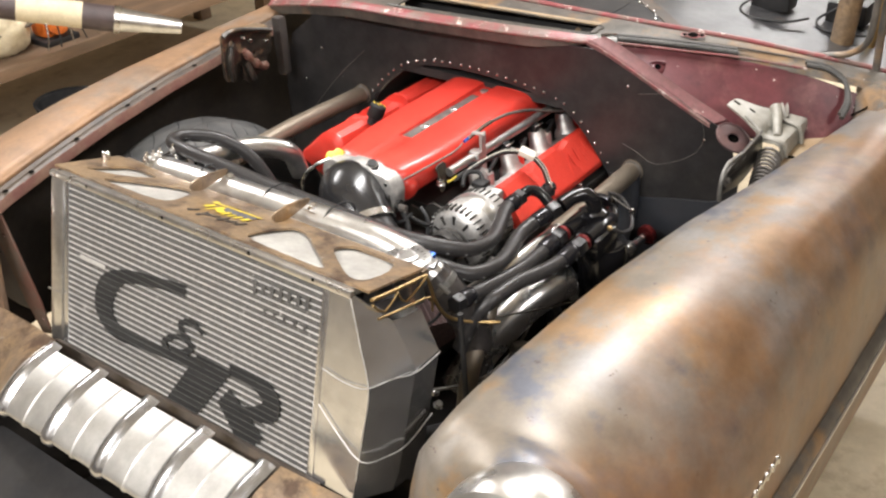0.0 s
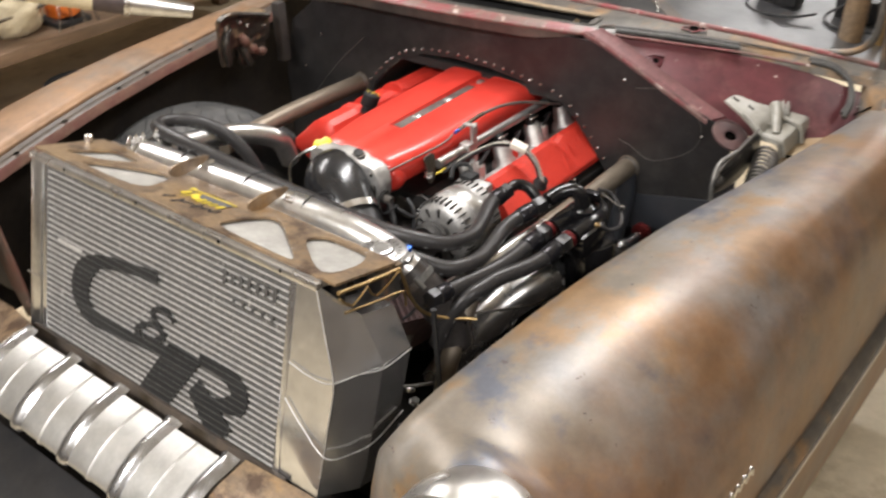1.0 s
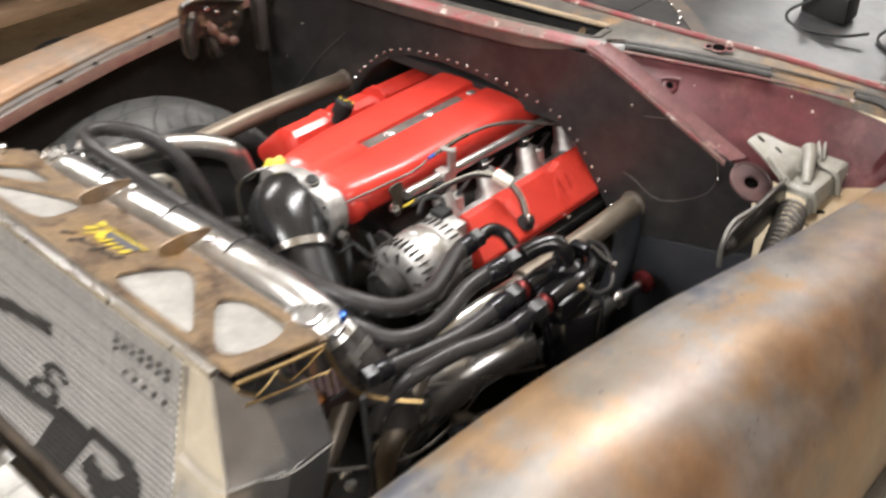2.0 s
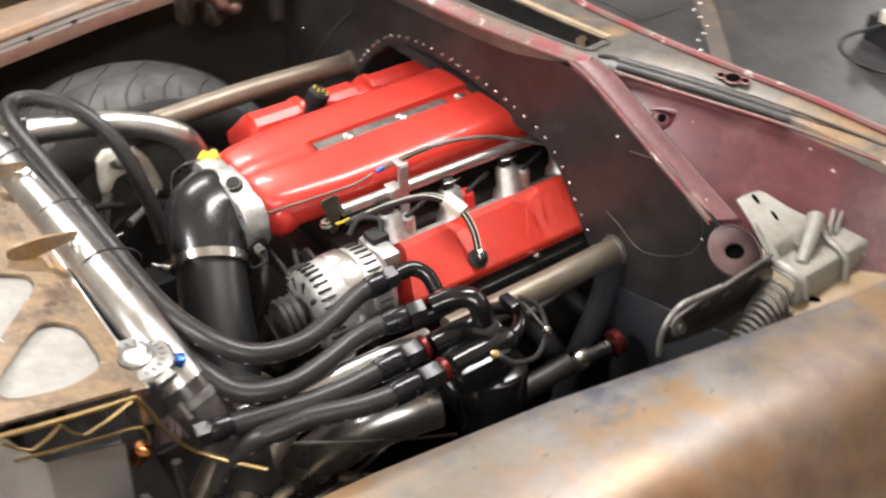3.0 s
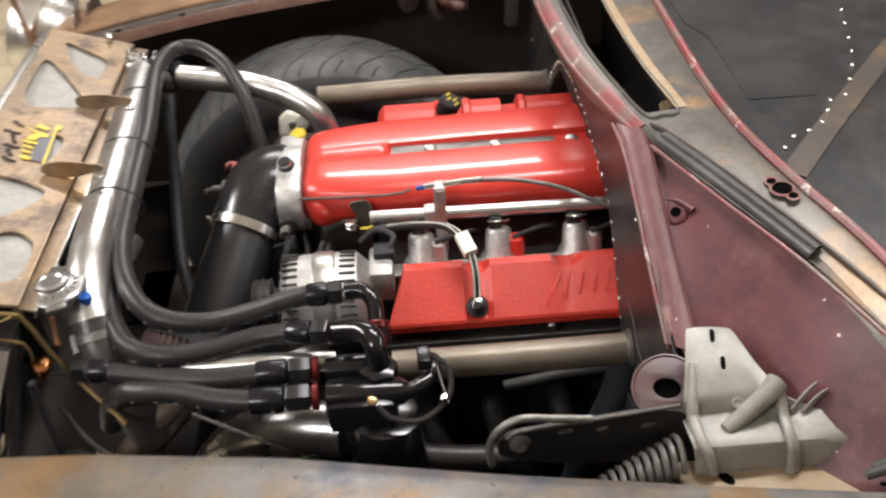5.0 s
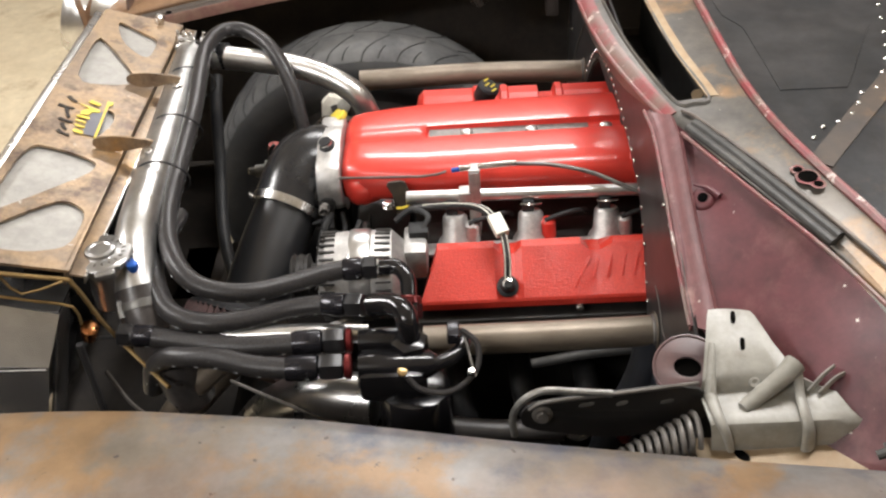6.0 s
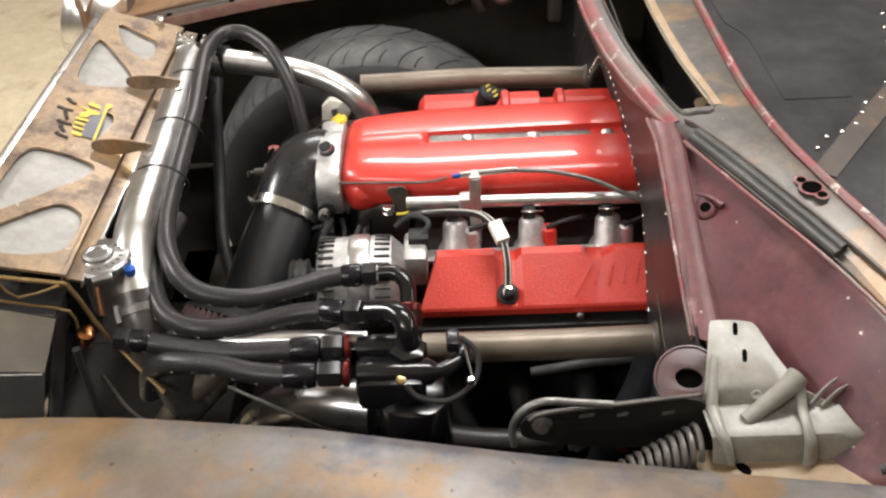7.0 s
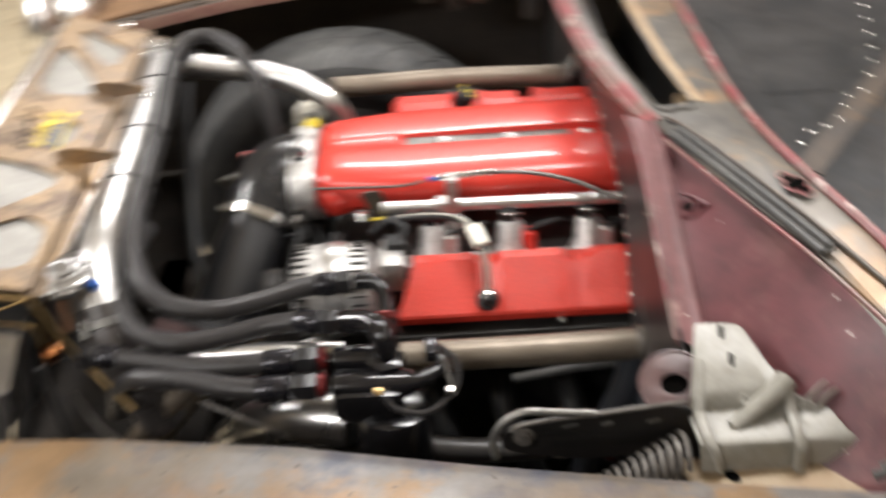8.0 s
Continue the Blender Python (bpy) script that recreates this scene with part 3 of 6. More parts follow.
# maroon plate between cowl and hinge
top = [(0.27, 0.945, 0.955), (0.40, 1.008, 0.940), (0.507, 1.066, 0.922), (0.64, 1.115, 0.898), (0.745, 1.15, 0.866)]
low = [(0.275, 0.918, 0.950), (0.41, 0.923, 0.893), (0.53, 0.93, 0.835), (0.65, 1.0, 0.788), (0.755, 1.085, 0.778)]
rows = []
for a, b in zip(glide(top, 5), glide(low, 5)):
    rows.append([a.lerp(b, k / 6) + Vector((0, 0, -0.007 * math.sin(math.pi * k / 6))) for k in range(7)])
part("cowl_side_plate", skin(rows, 0.004), "maroon", car, "maroon painted plate with chips")

# ---- radiator ----
RAD = Matrix.Translation((0, 0, 0.88)) @ Matrix.Rotation(radians(-16.05), 4, "X")
radiator = thing("radiator", "leaning aluminium radiator with black stencilled marks and rusty top bracket", "radiator", (0, 0, 0.5))


def rad(bm):
    bm.transform(RAD)
    return bm


core = part("core", rad(box((0, 0.0265, -0.18), (0.64, 0.05, 0.36))), "fins", radiator, smooth=0)
tube_mesh = mesh_of("tube", box((0, 0, 0), (0.64, 0.006, 0.0011), 0.0003), M["fin_tube"], 0)
for k in range(30):
    piece("tube", tube_mesh, core, RAD @ Matrix.Translation((0, 0.001, -0.012 - 0.0115 * k)))
for sign in (1, -1):
    part("side_strip", rad(box((sign * 0.325, 0.02, -0.18), (0.014, 0.046, 0.36), 0.002)), "tank_alu", radiator)
part("tank", rad(skin([[Vector(p) for p in row] for row in (
    [(0.332, -0.002, 0.008), (0.372, -0.001, 0.008), (0.408, 0.06, -0.040), (0.396, 0.15, -0.050)],
    [(0.332, -0.002, -0.130), (0.426, -0.002, -0.130), (0.455, 0.07, -0.105), (0.44, 0.15, -0.105)],
    [(0.332, -0.002, -0.29), (0.420, -0.002, -0.29), (0.448, 0.07, -0.29), (0.435, 0.15, -0.29)],
    [(0.332, 0.0, -0.328), (0.415, 0.0, -0.328), (0.44, 0.07, -0.328), (0.43, 0.15, -0.328)])], 0.004)), "tank_alu", radiator, smooth=20)
part("tank", rad(box((-0.353, 0.03, -0.18), (0.04, 0.075, 0.37), 0.014)), "alu", radiator)
plate_holes = [soften(h) for h in (
    [(-0.345, 0.040), (-0.318, 0.085), (-0.300, 0.126), (-0.222, 0.126), (-0.226, 0.104), (-0.268, 0.066)],
    [(-0.268, 0.024), (-0.246, 0.050), (-0.150, 0.118), (-0.112, 0.116), (-0.086, 0.030)],
    [(0.112, 0.022), (0.112, 0.070), (0.128, 0.128), (0.160, 0.126), (0.232, 0.074), (0.292, 0.030), (0.290, 0.018)],
    [(0.342, 0.024), (0.242, 0.098), (0.238, 0.122), (0.256, 0.146), (0.338, 0.146), (0.364, 0.096), (0.366, 0.036)],
    [(-0.024, 0.100), (-0.018, 0.116), (0.012, 0.122), (0.070, 0.109)])]
part("top_bracket", rad(sheet([[(-0.382, 0.010), (0.398, 0.008), (0.385, 0.158), (-0.38, 0.15)]] + plate_holes, 0.004, Matrix.Translation((0, 0, 0.015)))), "rust_plate", radiator, "rusty cut steel top bracket")
part("tank_cover", rad(box((0.0, 0.078, 0.004), (0.73, 0.142, 0.012), 0.003)), "tank_white", radiator)
part("front_lip", rad(box((0.0, 0.0, 0.006), (0.75, 0.012, 0.012), 0.002)), "alu_brushed", radiator)

# ---- engine ----
engine = thing("engine", "large red-topped engine with a ribbed intake plenum", "engine", (0, 0.8, 0.3))
C = -0.012
CP = -0.018
# plenum: y, half width, bottom, top, depth of the slot
PLEN = [(0.474, 0.080, 0.742, 0.783, 0.0), (0.477, 0.088, 0.737, 0.792, 0.0), (0.486, 0.095, 0.735, 0.799, 0.0), (0.505, 0.101, 0.736, 0.802, 0.0), (0.55, 0.109, 0.740, 0.803, 0.0), (0.595, 0.115, 0.743, 0.804, 0.0),
        (0.607, 0.116, 0.744, 0.8042, 0.0), (0.611, 0.116, 0.744, 0.8043, 1.0), (0.75, 0.119, 0.745, 0.807, 1.0), (0.90, 0.120, 0.745, 0.809, 1.0), (1.15, 0.120, 0.745, 0.811, 1.0)]
loops = []
for y, w, zb, zt, g in PLEN:
    h = zt - zb
    side = [(0.86, 0.0), (0.95, 0.06), (0.985, 0.22), (1.0, 0.45), (0.985, 0.66), (0.945, 0.80), (0.885, 0.895), (0.80, 0.950), (0.66, 0.978), (0.50, 0.995), (0.36, 1.0), (0.22, 0.992)]
    groove = [(0.150, 0.975), (0.132, 0.965 - 0.14 * g)]
    prof = side + groove
    loops.append([Vector((CP + w * a, y, zb + h * b)) for a, b in prof] + [Vector((CP - w * a, y, zb + h * b)) for a, b in prof[::-1]])
plenum = part("intake_plenum", ringed(loops), "red", engine, "glossy red intake plenum", 60)
part("plenum_slot", box((CP, 0.87, 0.7945), (0.0300, 0.512, 0.006)), "slot_grey", engine)
part("front_boss", lathe((0.058, 0.492, 0.752), (0.35, -1, -0.15), [(-0.03, 0.034), (-0.006, 0.033), (0.006, 0.029), (0.013, 0.020), (0.015, 0.001)], 24), "red", plenum, "rounded red boss at the plenum front")
part("front_boss", lathe((-0.094, 0.492, 0.752), (-0.35, -1, -0.15), [(-0.03, 0.034), (-0.006, 0.033), (0.006, 0.029), (0.013, 0.020), (0.015, 0.001)], 24), "red", plenum, "rounded red boss at the plenum front")


def valve_cover(flip):
    loops = []
    for y, dy, notch in ((0.596, 0.026, 0), (0.60, 0.028, 0), (0.705, 0, 0), (0.715, 0, 1), (0.735, 0, 1), (0.745, 0, 0), (0.832, 0, 0), (0.845, 0, 1), (0.862, 0, 1), (0.88, 0, 0), (1.10, 0, 0)):
        prof = [(0.165, 0.690, 1), (0.180, 0.716, 1), (0.205, 0.739 - 0.016 * notch, 1), (0.220, 0.738 - 0.012 * notch, 1), (0.281, 0.690, 0), (0.283, 0.686, 0), (0.283, 0.676, 0), (0.22, 0.65, 0)]
        loops.append([Vector((x if not flip else 2 * C - x - 0.01, y + dy * t, z)) for x, z, t in prof])
    b = bmesh.new()
    rings(b, loops)
    return b


def far_valve_cover():
    """The far cover: raised blocks with cross ribs between shallow valleys."""
    loops = []
    for y, dz, shut in ((0.588, -0.030, 0.75), (0.592, -0.012, 0.9), (0.602, 0.0, 1), (0.690, 0.0, 1), (0.694, 0.004, 1), (0.702, 0.004, 1), (0.706, -0.014, 1), (0.738, -0.014, 1), (0.742, 0.004, 1), (0.752, 0.004, 1), (0.756, 0.0, 1),
                        (0.808, 0.0, 1), (0.812, -0.014, 1), (0.836, -0.014, 1), (0.840, 0.004, 1), (0.850, 0.004, 1), (0.854, 0.0, 1), (1.10, 0.0, 1)):
        prof = [(0.165, 0.690, 0), (0.176, 0.732, 0), (0.186, 0.754, 1), (0.200, 0.762, 1), (0.228, 0.761, 1), (0.245, 0.750, 1), (0.302, 0.700, 0), (0.311, 0.692, 0), (0.312, 0.678, 0), (0.24, 0.65, 0)]
        loops.append([Vector((CP - 0.238 - (a - 0.238) * shut, y, z + dz * t)) for a, z, t in prof])
    return ringed(loops)


cover_left = part("valve_cover", valve_cover(False), "red_wrinkle", engine, "textured red valve cover", 25)
part("valve_cover", far_valve_cover(), "red", engine, "glossy red valve cover with raised ribs", 30)
part("block", box((C, 0.86, 0.50), (0.42, 0.56, 0.34), 0.02), "engine_dark", engine)
part("front_cover", box((C, 0.53, 0.50), (0.30, 0.10, 0.32), 0.03), "engine_dark", engine)
part("throttle_body", lathe((-0.005, 0.440, 0.742), (0, 1, 0), [(0, 0.050), (0.008, 0.058), (0.03, 0.058), (0.034, 0.062)], 28), "alu_cast", engine)

intake = thing("intake_duct", "black silicone elbow and intake tube with a steel clamp", "intake duct", (0.06, 0.36, 0.5))
part("elbow", sweep([(-0.016, 0.450, 0.752), (-0.011, 0.432, 0.753), (0.004, 0.411, 0.748), (0.032, 0.394, 0.735), (0.066, 0.378, 0.714)], lambda t: 0.057 - 0.002 * t + 0.008 * math.sin(math.pi * t), 28, wide=lambda t: 1.32 - 0.32 * min(1, t * 1.5)), "silicone", intake)
part("tube", sweep([(0.048, 0.387, 0.725), (0.100, 0.364, 0.690), (0.150, 0.345, 0.656), (0.205, 0.325, 0.615)], 0.0520, 28), "black_tube", intake)

alternator = thing("alternator", "cast aluminium alternator beside the valve cover", "alternator", (0.225, 0.5, 0.63))
part("housing", lathe((0.225, 0.447, 0.703), (0, 1, 0), [(0, 0.04), (0.004, 0.055), (0.014, 0.064), (0.05, 0.066), (0.055, 0.062), (0.075, 0.062), (0.08, 0.066), (0.11, 0.064), (0.125, 0.05), (0.13, 0.03)], 32), "alu_cast", alternator)
part("pulley", lathe((0.226, 0.406, 0.706), (0, 1, 0), [(0.004, 0.004), (0.003, 0.012), (0.006, 0.020), (0, 0.030), (0.004, 0.034), (0.008, 0.030), (0.014, 0.034), (0.02, 0.030), (0.026, 0.034), (0.03, 0.02), (0.042, 0.015)], 24), "engine_dark", alternator)


def hose(name, label, points, r, material="braid", category="hose"):
    ob = tagged(part(name, sweep(points, r, 16, 7), material), label, category)
    if material == "braid":
        path = glide(points, 40)
        b, run = bmesh.new(), 0.0
        for p, q in zip(path, path[1:]):
            run += (q - p).length
            if run > 0.030:
                run -= 0.030
                d = (q - p).normalized()
                for roll_by in (20, 75, 150):
                    n = Matrix.Rotation(radians(roll_by), 3, d) @ d.cross(Vector((0, 0, 1))).normalized()
                    m = Matrix.Translation(q + n * r) @ Matrix((d, n.cross(d), n)).transposed().to_4x4()
                    box((0, 0, 0), (0.0045, 0.0013, 0.0012), 0, m, b)
        tagged(part("tracer", b, "fitting_pale", ob, "", 0), "pale tracer flecks", kind="stuff")
    return ob


hose("coolant_hose", "dark braided hose looping over the radiator pipe", [(-0.175, 0.392, 0.62), (-0.188, 0.384, 0.70), (-0.228, 0.366, 0.79), (-0.280, 0.330, 0.842), (-0.325, 0.280, 0.860), (-0.318, 0.238, 0.864), (-0.245, 0.223, 0.866), (-0.15, 0.227, 0.858), (-0.057, 0.233, 0.846), (0.103, 0.239, 0.836), (0.235, 0.246, 0.826),
     (0.320, 0.270, 0.816), (0.360, 0.308, 0.80), (0.367, 0.366, 0.79), (0.347, 0.423, 0.785), (0.323, 0.481, 0.785), (0.316, 0.535, 0.785)], 0.0135)
hose("oil_hose", "dark braided hose curving to the filter head", [(0.18, 0.245, 0.795), (0.28, 0.236, 0.80), (0.343, 0.247, 0.795), (0.388, 0.272, 0.78), (0.408, 0.319, 0.775), (0.400, 0.375, 0.772), (0.386, 0.439, 0.776), (0.394, 0.500, 0.786)], 0.0135)
hose("oil_hose", "dark braided hose from the tank to the filter head", [(0.406, 0.215, 0.76), (0.412, 0.264, 0.755), (0.433, 0.356, 0.755), (0.434, 0.429, 0.755), (0.432, 0.472, 0.755)], 0.014)
hose("oil_hose", "dark braided hose bending down by the frame", [(0.398, 0.225, 0.655), (0.412, 0.240, 0.705), (0.430, 0.268, 0.738), (0.440, 0.295, 0.746), (0.449, 0.336, 0.75), (0.469, 0.396, 0.75), (0.478, 0.461, 0.75)], 0.014)
hose("coolant_pipe", "polished aluminium crossover pipe behind the radiator", [(-0.30, 0.181, 0.831), (-0.13, 0.191, 0.832), (0.059, 0.201, 0.832), (0.216, 0.208, 0.830), (0.285, 0.211, 0.821), (0.322, 0.216, 0.806), (0.346, 0.2215, 0.789), (0.356, 0.225, 0.779)], 0.0295, "alu", "pipe")
sleeve = hose("pipe_sleeve", "dusty grey-black silicone sleeve at the pipe end", [(0.346, 0.2215, 0.789), (0.364, 0.228, 0.769), (0.378, 0.236, 0.748), (0.388, 0.246, 0.722), (0.394, 0.262, 0.69), (0.395, 0.275, 0.63)], 0.0318, "dusty_sleeve", "sleeve")
part("clamp", lathe((0.361, 0.2268, 0.7725), (0.60, 0.22, -0.70), [(-0.006, 0.0318), (-0.005, 0.0332), (0.005, 0.0332), (0.006, 0.0318)], 30), "slot_grey", sleeve, "dull steel band clamp")
part("clamp_screw", sweep([(0.376, 0.204, 0.792), (0.384, 0.206, 0.784), (0.392, 0.209, 0.776)], 0.0045, 8, 2), "slot_grey", sleeve)
for at in ((0.380, 0.2375, 0.744), (0.390, 0.250, 0.712)):
    part("fold", lathe(at, (0.35, 0.30, -0.88), [(-0.004, 0.0312), (0, 0.0328), (0.004, 0.0312)], 28), "dusty_sleeve", sleeve)
hose("bypass_pipe", "polished aluminium pipe bending towards the engine", [(-0.28, 0.215, 0.834), (-0.283, 0.304, 0.818), (-0.28, 0.374, 0.803), (-0.262, 0.436, 0.785), (-0.245, 0.482, 0.755), (-0.245, 0.504, 0.70)], 0.0215, "alu", "pipe")
near_tube = hose("frame_tube", "raw steel frame tube beside the engine", [(0.362, 0.925, 0.688), (0.364, 0.80, 0.688), (0.363, 0.70, 0.687), (0.360, 0.600, 0.685)], 0.0215, "raw_tube", "tube")
far_tube = hose("frame_tube", "raw steel frame tube beside the engine", [(-0.417, 0.925, 0.70), (-0.43, 0.70, 0.70), (-0.43, 0.56, 0.697), (-0.43, 0.47, 0.695)], 0.0215, "raw_tube", "tube")
for tube, at in ((near_tube, (0.362, 0.915, 0.688)), (far_tube, (-0.4175, 0.915, 0.70))):
    part("weld_bead", lathe(at, (0, 1, 0), [(-0.003, 0.0215), (-0.001, 0.0232), (0.003, 0.0232), (0.005, 0.0215)], 24), "spring", tube, "dull weld bead")
    part("end_plate", lathe((at[0], 0.918, at[2]), (0, 1, 0), [(-0.001, 0.026), (0.001, 0.026)], 24), "raw_tube", tube)

wheel = part("front_wheel", lathe((-0.47, 0.47, 0.368), (-1, 0, 0), [(0.012, 0.344), (0.02, 0.352), (0.04, 0.360), (0.11, 0.367), (0.18, 0.360), (0.20, 0.352), (0.21, 0.344)], 72), "tyre", car, "grey worn tyre with grooved tread")
part("sidewall", lathe((-0.47, 0.47, 0.368), (-1, 0, 0), [(0.02, 0.24), (-0.002, 0.28), (-0.002, 0.32), (0.010, 0.342), (0.014, 0.346), (0.1, 0.346), (0.208, 0.346), (0.222, 0.32), (0.222, 0.28), (0.2, 0.24)], 72), "sidewall", wheel)
part("rim", lathe((-0.49, 0.47, 0.368), (-1, 0, 0), [(0.0, 0.245), (0.02, 0.23), (0.1, 0.22), (0.12, 0.05), (0.13, 0.05)], 36), "engine_dark", wheel)

# hinge bracket
hinge = thing("hood_hinge", "cream-grey hood hinge bracket with a black arm and coil spring", "hinge", (0.65, 0.95, 0.79))
bracket_rows = [
    [(0.557, 0.926, 0.885), (0.556, 0.940, 0.885), (0.556, 0.960, 0.883), (0.557, 0.972, 0.881)],
    [(0.562, 0.924, 0.884), (0.562, 0.940, 0.884), (0.562, 0.962, 0.882), (0.564, 0.976, 0.880)],
    [(0.595, 0.916, 0.870), (0.595, 0.935, 0.872), (0.594, 0.970, 0.872), (0.596, 0.989, 0.868)],
    [(0.628, 0.908, 0.851), (0.629, 0.930, 0.859), (0.625, 0.975, 0.859), (0.634, 1.004, 0.860)],
    [(0.632, 0.907, 0.846), (0.634, 0.930, 0.852), (0.630, 0.975, 0.853), (0.640, 1.012, 0.854)],
    [(0.634, 0.906, 0.840), (0.637, 0.930, 0.837), (0.638, 0.985, 0.838), (0.643, 1.030, 0.844)],
    [(0.640, 0.905, 0.836), (0.643, 0.930, 0.834), (0.644, 0.990, 0.835), (0.646, 1.046, 0.840)],
    [(0.668, 0.906, 0.836), (0.669, 0.940, 0.835), (0.668, 1.000, 0.834), (0.668, 1.056, 0.834)],
    [(0.678, 0.908, 0.831), (0.678, 0.940, 0.831), (0.677, 1.000, 0.830), (0.675, 1.064, 0.829)],
    [(0.682, 0.909, 0.822), (0.683, 0.940, 0.822), (0.681, 1.000, 0.821), (0.679, 1.074, 0.820)],
    [(0.683, 0.911, 0.798), (0.684, 0.940, 0.798), (0.683, 1.000, 0.798), (0.680, 1.078, 0.798)]]
bracket = part("bracket", skin([[p for p in glide(row, 4)] for row in bracket_rows], 0.003), "bracket", hinge)
part("end_web", sheet([soften([(0.646, 0.800), (0.648, 0.838), (0.668, 0.833), (0.677, 0.822), (0.679, 0.800)], 1)], 0.003, Matrix(((1, 0, 0, 0), (0, 0, 1, 1.074), (0, 1, 0, 0), (0, 0, 0, 1)))), "bracket", bracket)
part("rib", sweep([(0.628, 1.004, 0.866), (0.638, 0.990, 0.858), (0.648, 0.968, 0.845), (0.658, 0.946, 0.833)], lambda t: 0.0125 - 0.004 * t, 14, wide=lambda t: 0.95), "bracket", bracket)
part("rib", sweep([(0.634, 1.005, 0.862), (0.650, 1.006, 0.842), (0.672, 1.006, 0.836), (0.684, 1.008, 0.824), (0.687, 1.010, 0.80)], lambda t: 0.0040 + 0.0040 * max(0, t - 0.5), 12, wide=lambda t: 1.5), "bracket", bracket)
part("rib", sweep([(0.640, 0.914, 0.839), (0.672, 0.916, 0.836), (0.684, 0.922, 0.826), (0.686, 0.930, 0.80)], lambda t: 0.007 - 0.003 * t, 12), "bracket", bracket)
part("rib", sweep([(0.598, 0.922, 0.872), (0.615, 0.919, 0.864), (0.632, 0.916, 0.850), (0.644, 0.914, 0.838)], lambda t: 0.003 + 0.004 * t, 10), "bracket", bracket)
part("boss", lathe((0.634, 0.962, 0.846), (0.8, 0, 0.6), [(0, 0.006), (0.002, 0.006), (0.0025, 0.0045), (0.001, 0.001)], 14), "bracket", bracket)
for base, tip in (((0.643, 1.018, 0.838), (0.625, 1.047, 0.856)), ((0.645, 1.030, 0.837), (0.633, 1.056, 0.853))):
    part("tab", sweep([base, Vector(base).lerp(Vector(tip), 0.55) + Vector((0, 0, 0.004)), tip], lambda t: 0.0085 - 0.0035 * t, 8, wide=lambda t: 0.35), "bracket", bracket, "bent steel tab")
for at, tilt in (((0.568, 0.951, 0.8822), 20), ((0.599, 0.955, 0.8705), 22)):
    part("slot", sheet([soften([(-0.0075, -0.0026), (0.0075, -0.0026), (0.0075, 0.0026), (-0.0075, 0.0026)])], 0.0012, Matrix.Translation(at) @ Matrix.Rotation(radians(tilt), 4, "Y") @ Matrix.Rotation(radians(-8), 4, "Z")), "void", bracket)
flange = part("flange", box((0.705, 0.99, 0.794), (0.085, 0.19, 0.004), 0.001), "flange", hinge, "bare tan mounting flange")
for at in ((0.690, 0.941, 0.7968), (0.699, 1.066, 0.7968)):
    part("slot", sheet([circle(0, 0, 0.0055, 14, 1.8)], 0.0012, Matrix.Translation(at) @ Matrix.Rotation(radians(35), 4, "Z")), "void", flange)
SIDE = Matrix(((0, 0, 1, 0.640), (1, 0, 0, 0), (0, 1, 0, 0), (0, 0, 0, 1)))
arm = part("arm", sheet([soften([(0.716, 0.800), (0.713, 0.820), (0.722, 0.834), (0.740, 0.838), (0.905, 0.858), (0.918, 0.800), (0.82, 0.778)], 2), circle(0.736, 0.821, 0.004)], 0.005, SIDE, 0.001), "gloss_black", hinge)
# pale strip paints the highlight on the arm's rolled edge
part("arm_edge", sweep([(0.643, 0.722, 0.829), (0.643, 0.738, 0.8385), (0.643, 0.80, 0.846), (0.643, 0.90, 0.858)], 0.0022, 8), "spring", arm, "pale strip for the highlight along the arm's edge")
part("link", sweep([(0.646, 0.706, 0.795), (0.646, 0.704, 0.822), (0.645, 0.714, 0.844), (0.644, 0.736, 0.857), (0.643, 0.770, 0.853), (0.641, 0.81, 0.846)], 0.0042, 10), "slot_grey", hinge, "worn steel link")
# three lighter grey patches below the arm's top edge
for y0, w in ((0.775, 0.016), (0.815, 0.012), (0.862, 0.014)):
    part("worn_patch", sheet([soften([(y0, 0.829), (y0 + w, 0.832), (y0 + w, 0.837), (y0, 0.834)], 1)], 0.0008, SIDE @ Matrix.Translation((0, 0, 0.0028))), "slot_grey", arm, "", 0)
part("pivot", lathe((0.640, 0.736, 0.821), (1, 0, 0.25), [(0, 0.012), (0.005, 0.011), (0.006, 0.007), (0.012, 0.006)], 18), "spring", arm)
coil = [(0.664 + 0.020 * k / 160 + (0.023 - 0.004 * k / 160) * math.cos(k * 0.49), 0.898 - 0.105 * k / 160, 0.806 - 0.046 * k / 160 + (0.023 - 0.004 * k / 160) * math.sin(k * 0.49)) for k in range(161)]
part("spring", sweep(coil, 0.0032, 6, 1), "spring", hinge, "grey coil spring")

# nose panels
# ---- nose of the car ----
NOSE = [(-0.150, 0.611), (-0.185, 0.606), (-0.216, 0.596), (-0.243, 0.581), (-0.262, 0.566), (-0.274, 0.552), (-0.270, 0.542)]


def nose_strip(x0, x1, lift, material, name, label="", rows=NOSE, thick=0.003):
    pts = glide([(0, y, z) for y, z in rows], 3)
    out = []
    for i, p in enumerate(pts):
        d = (pts[min(i + 1, len(pts) - 1)] - pts[max(i - 1, 0)]).normalized()
        n = Vector((0, d.z, -d.y))
        n = n if n.z > 0 or n.y < 0 else -n
        out.append(p + n * lift)
    return part(name, skin([[Vector((x, p.y, p.z)) for p in out] for x in (x0, (x0 + x1) / 2, x1)], thick), material, ribbed, label)


ribbed = thing("ribbed_panel", "polished ribbed aluminium panel below the radiator", "panel", (-0.08, -0.15, 0.4))
nose_strip(-0.290, 0.302, 0.0, "panel_alu", "panel")


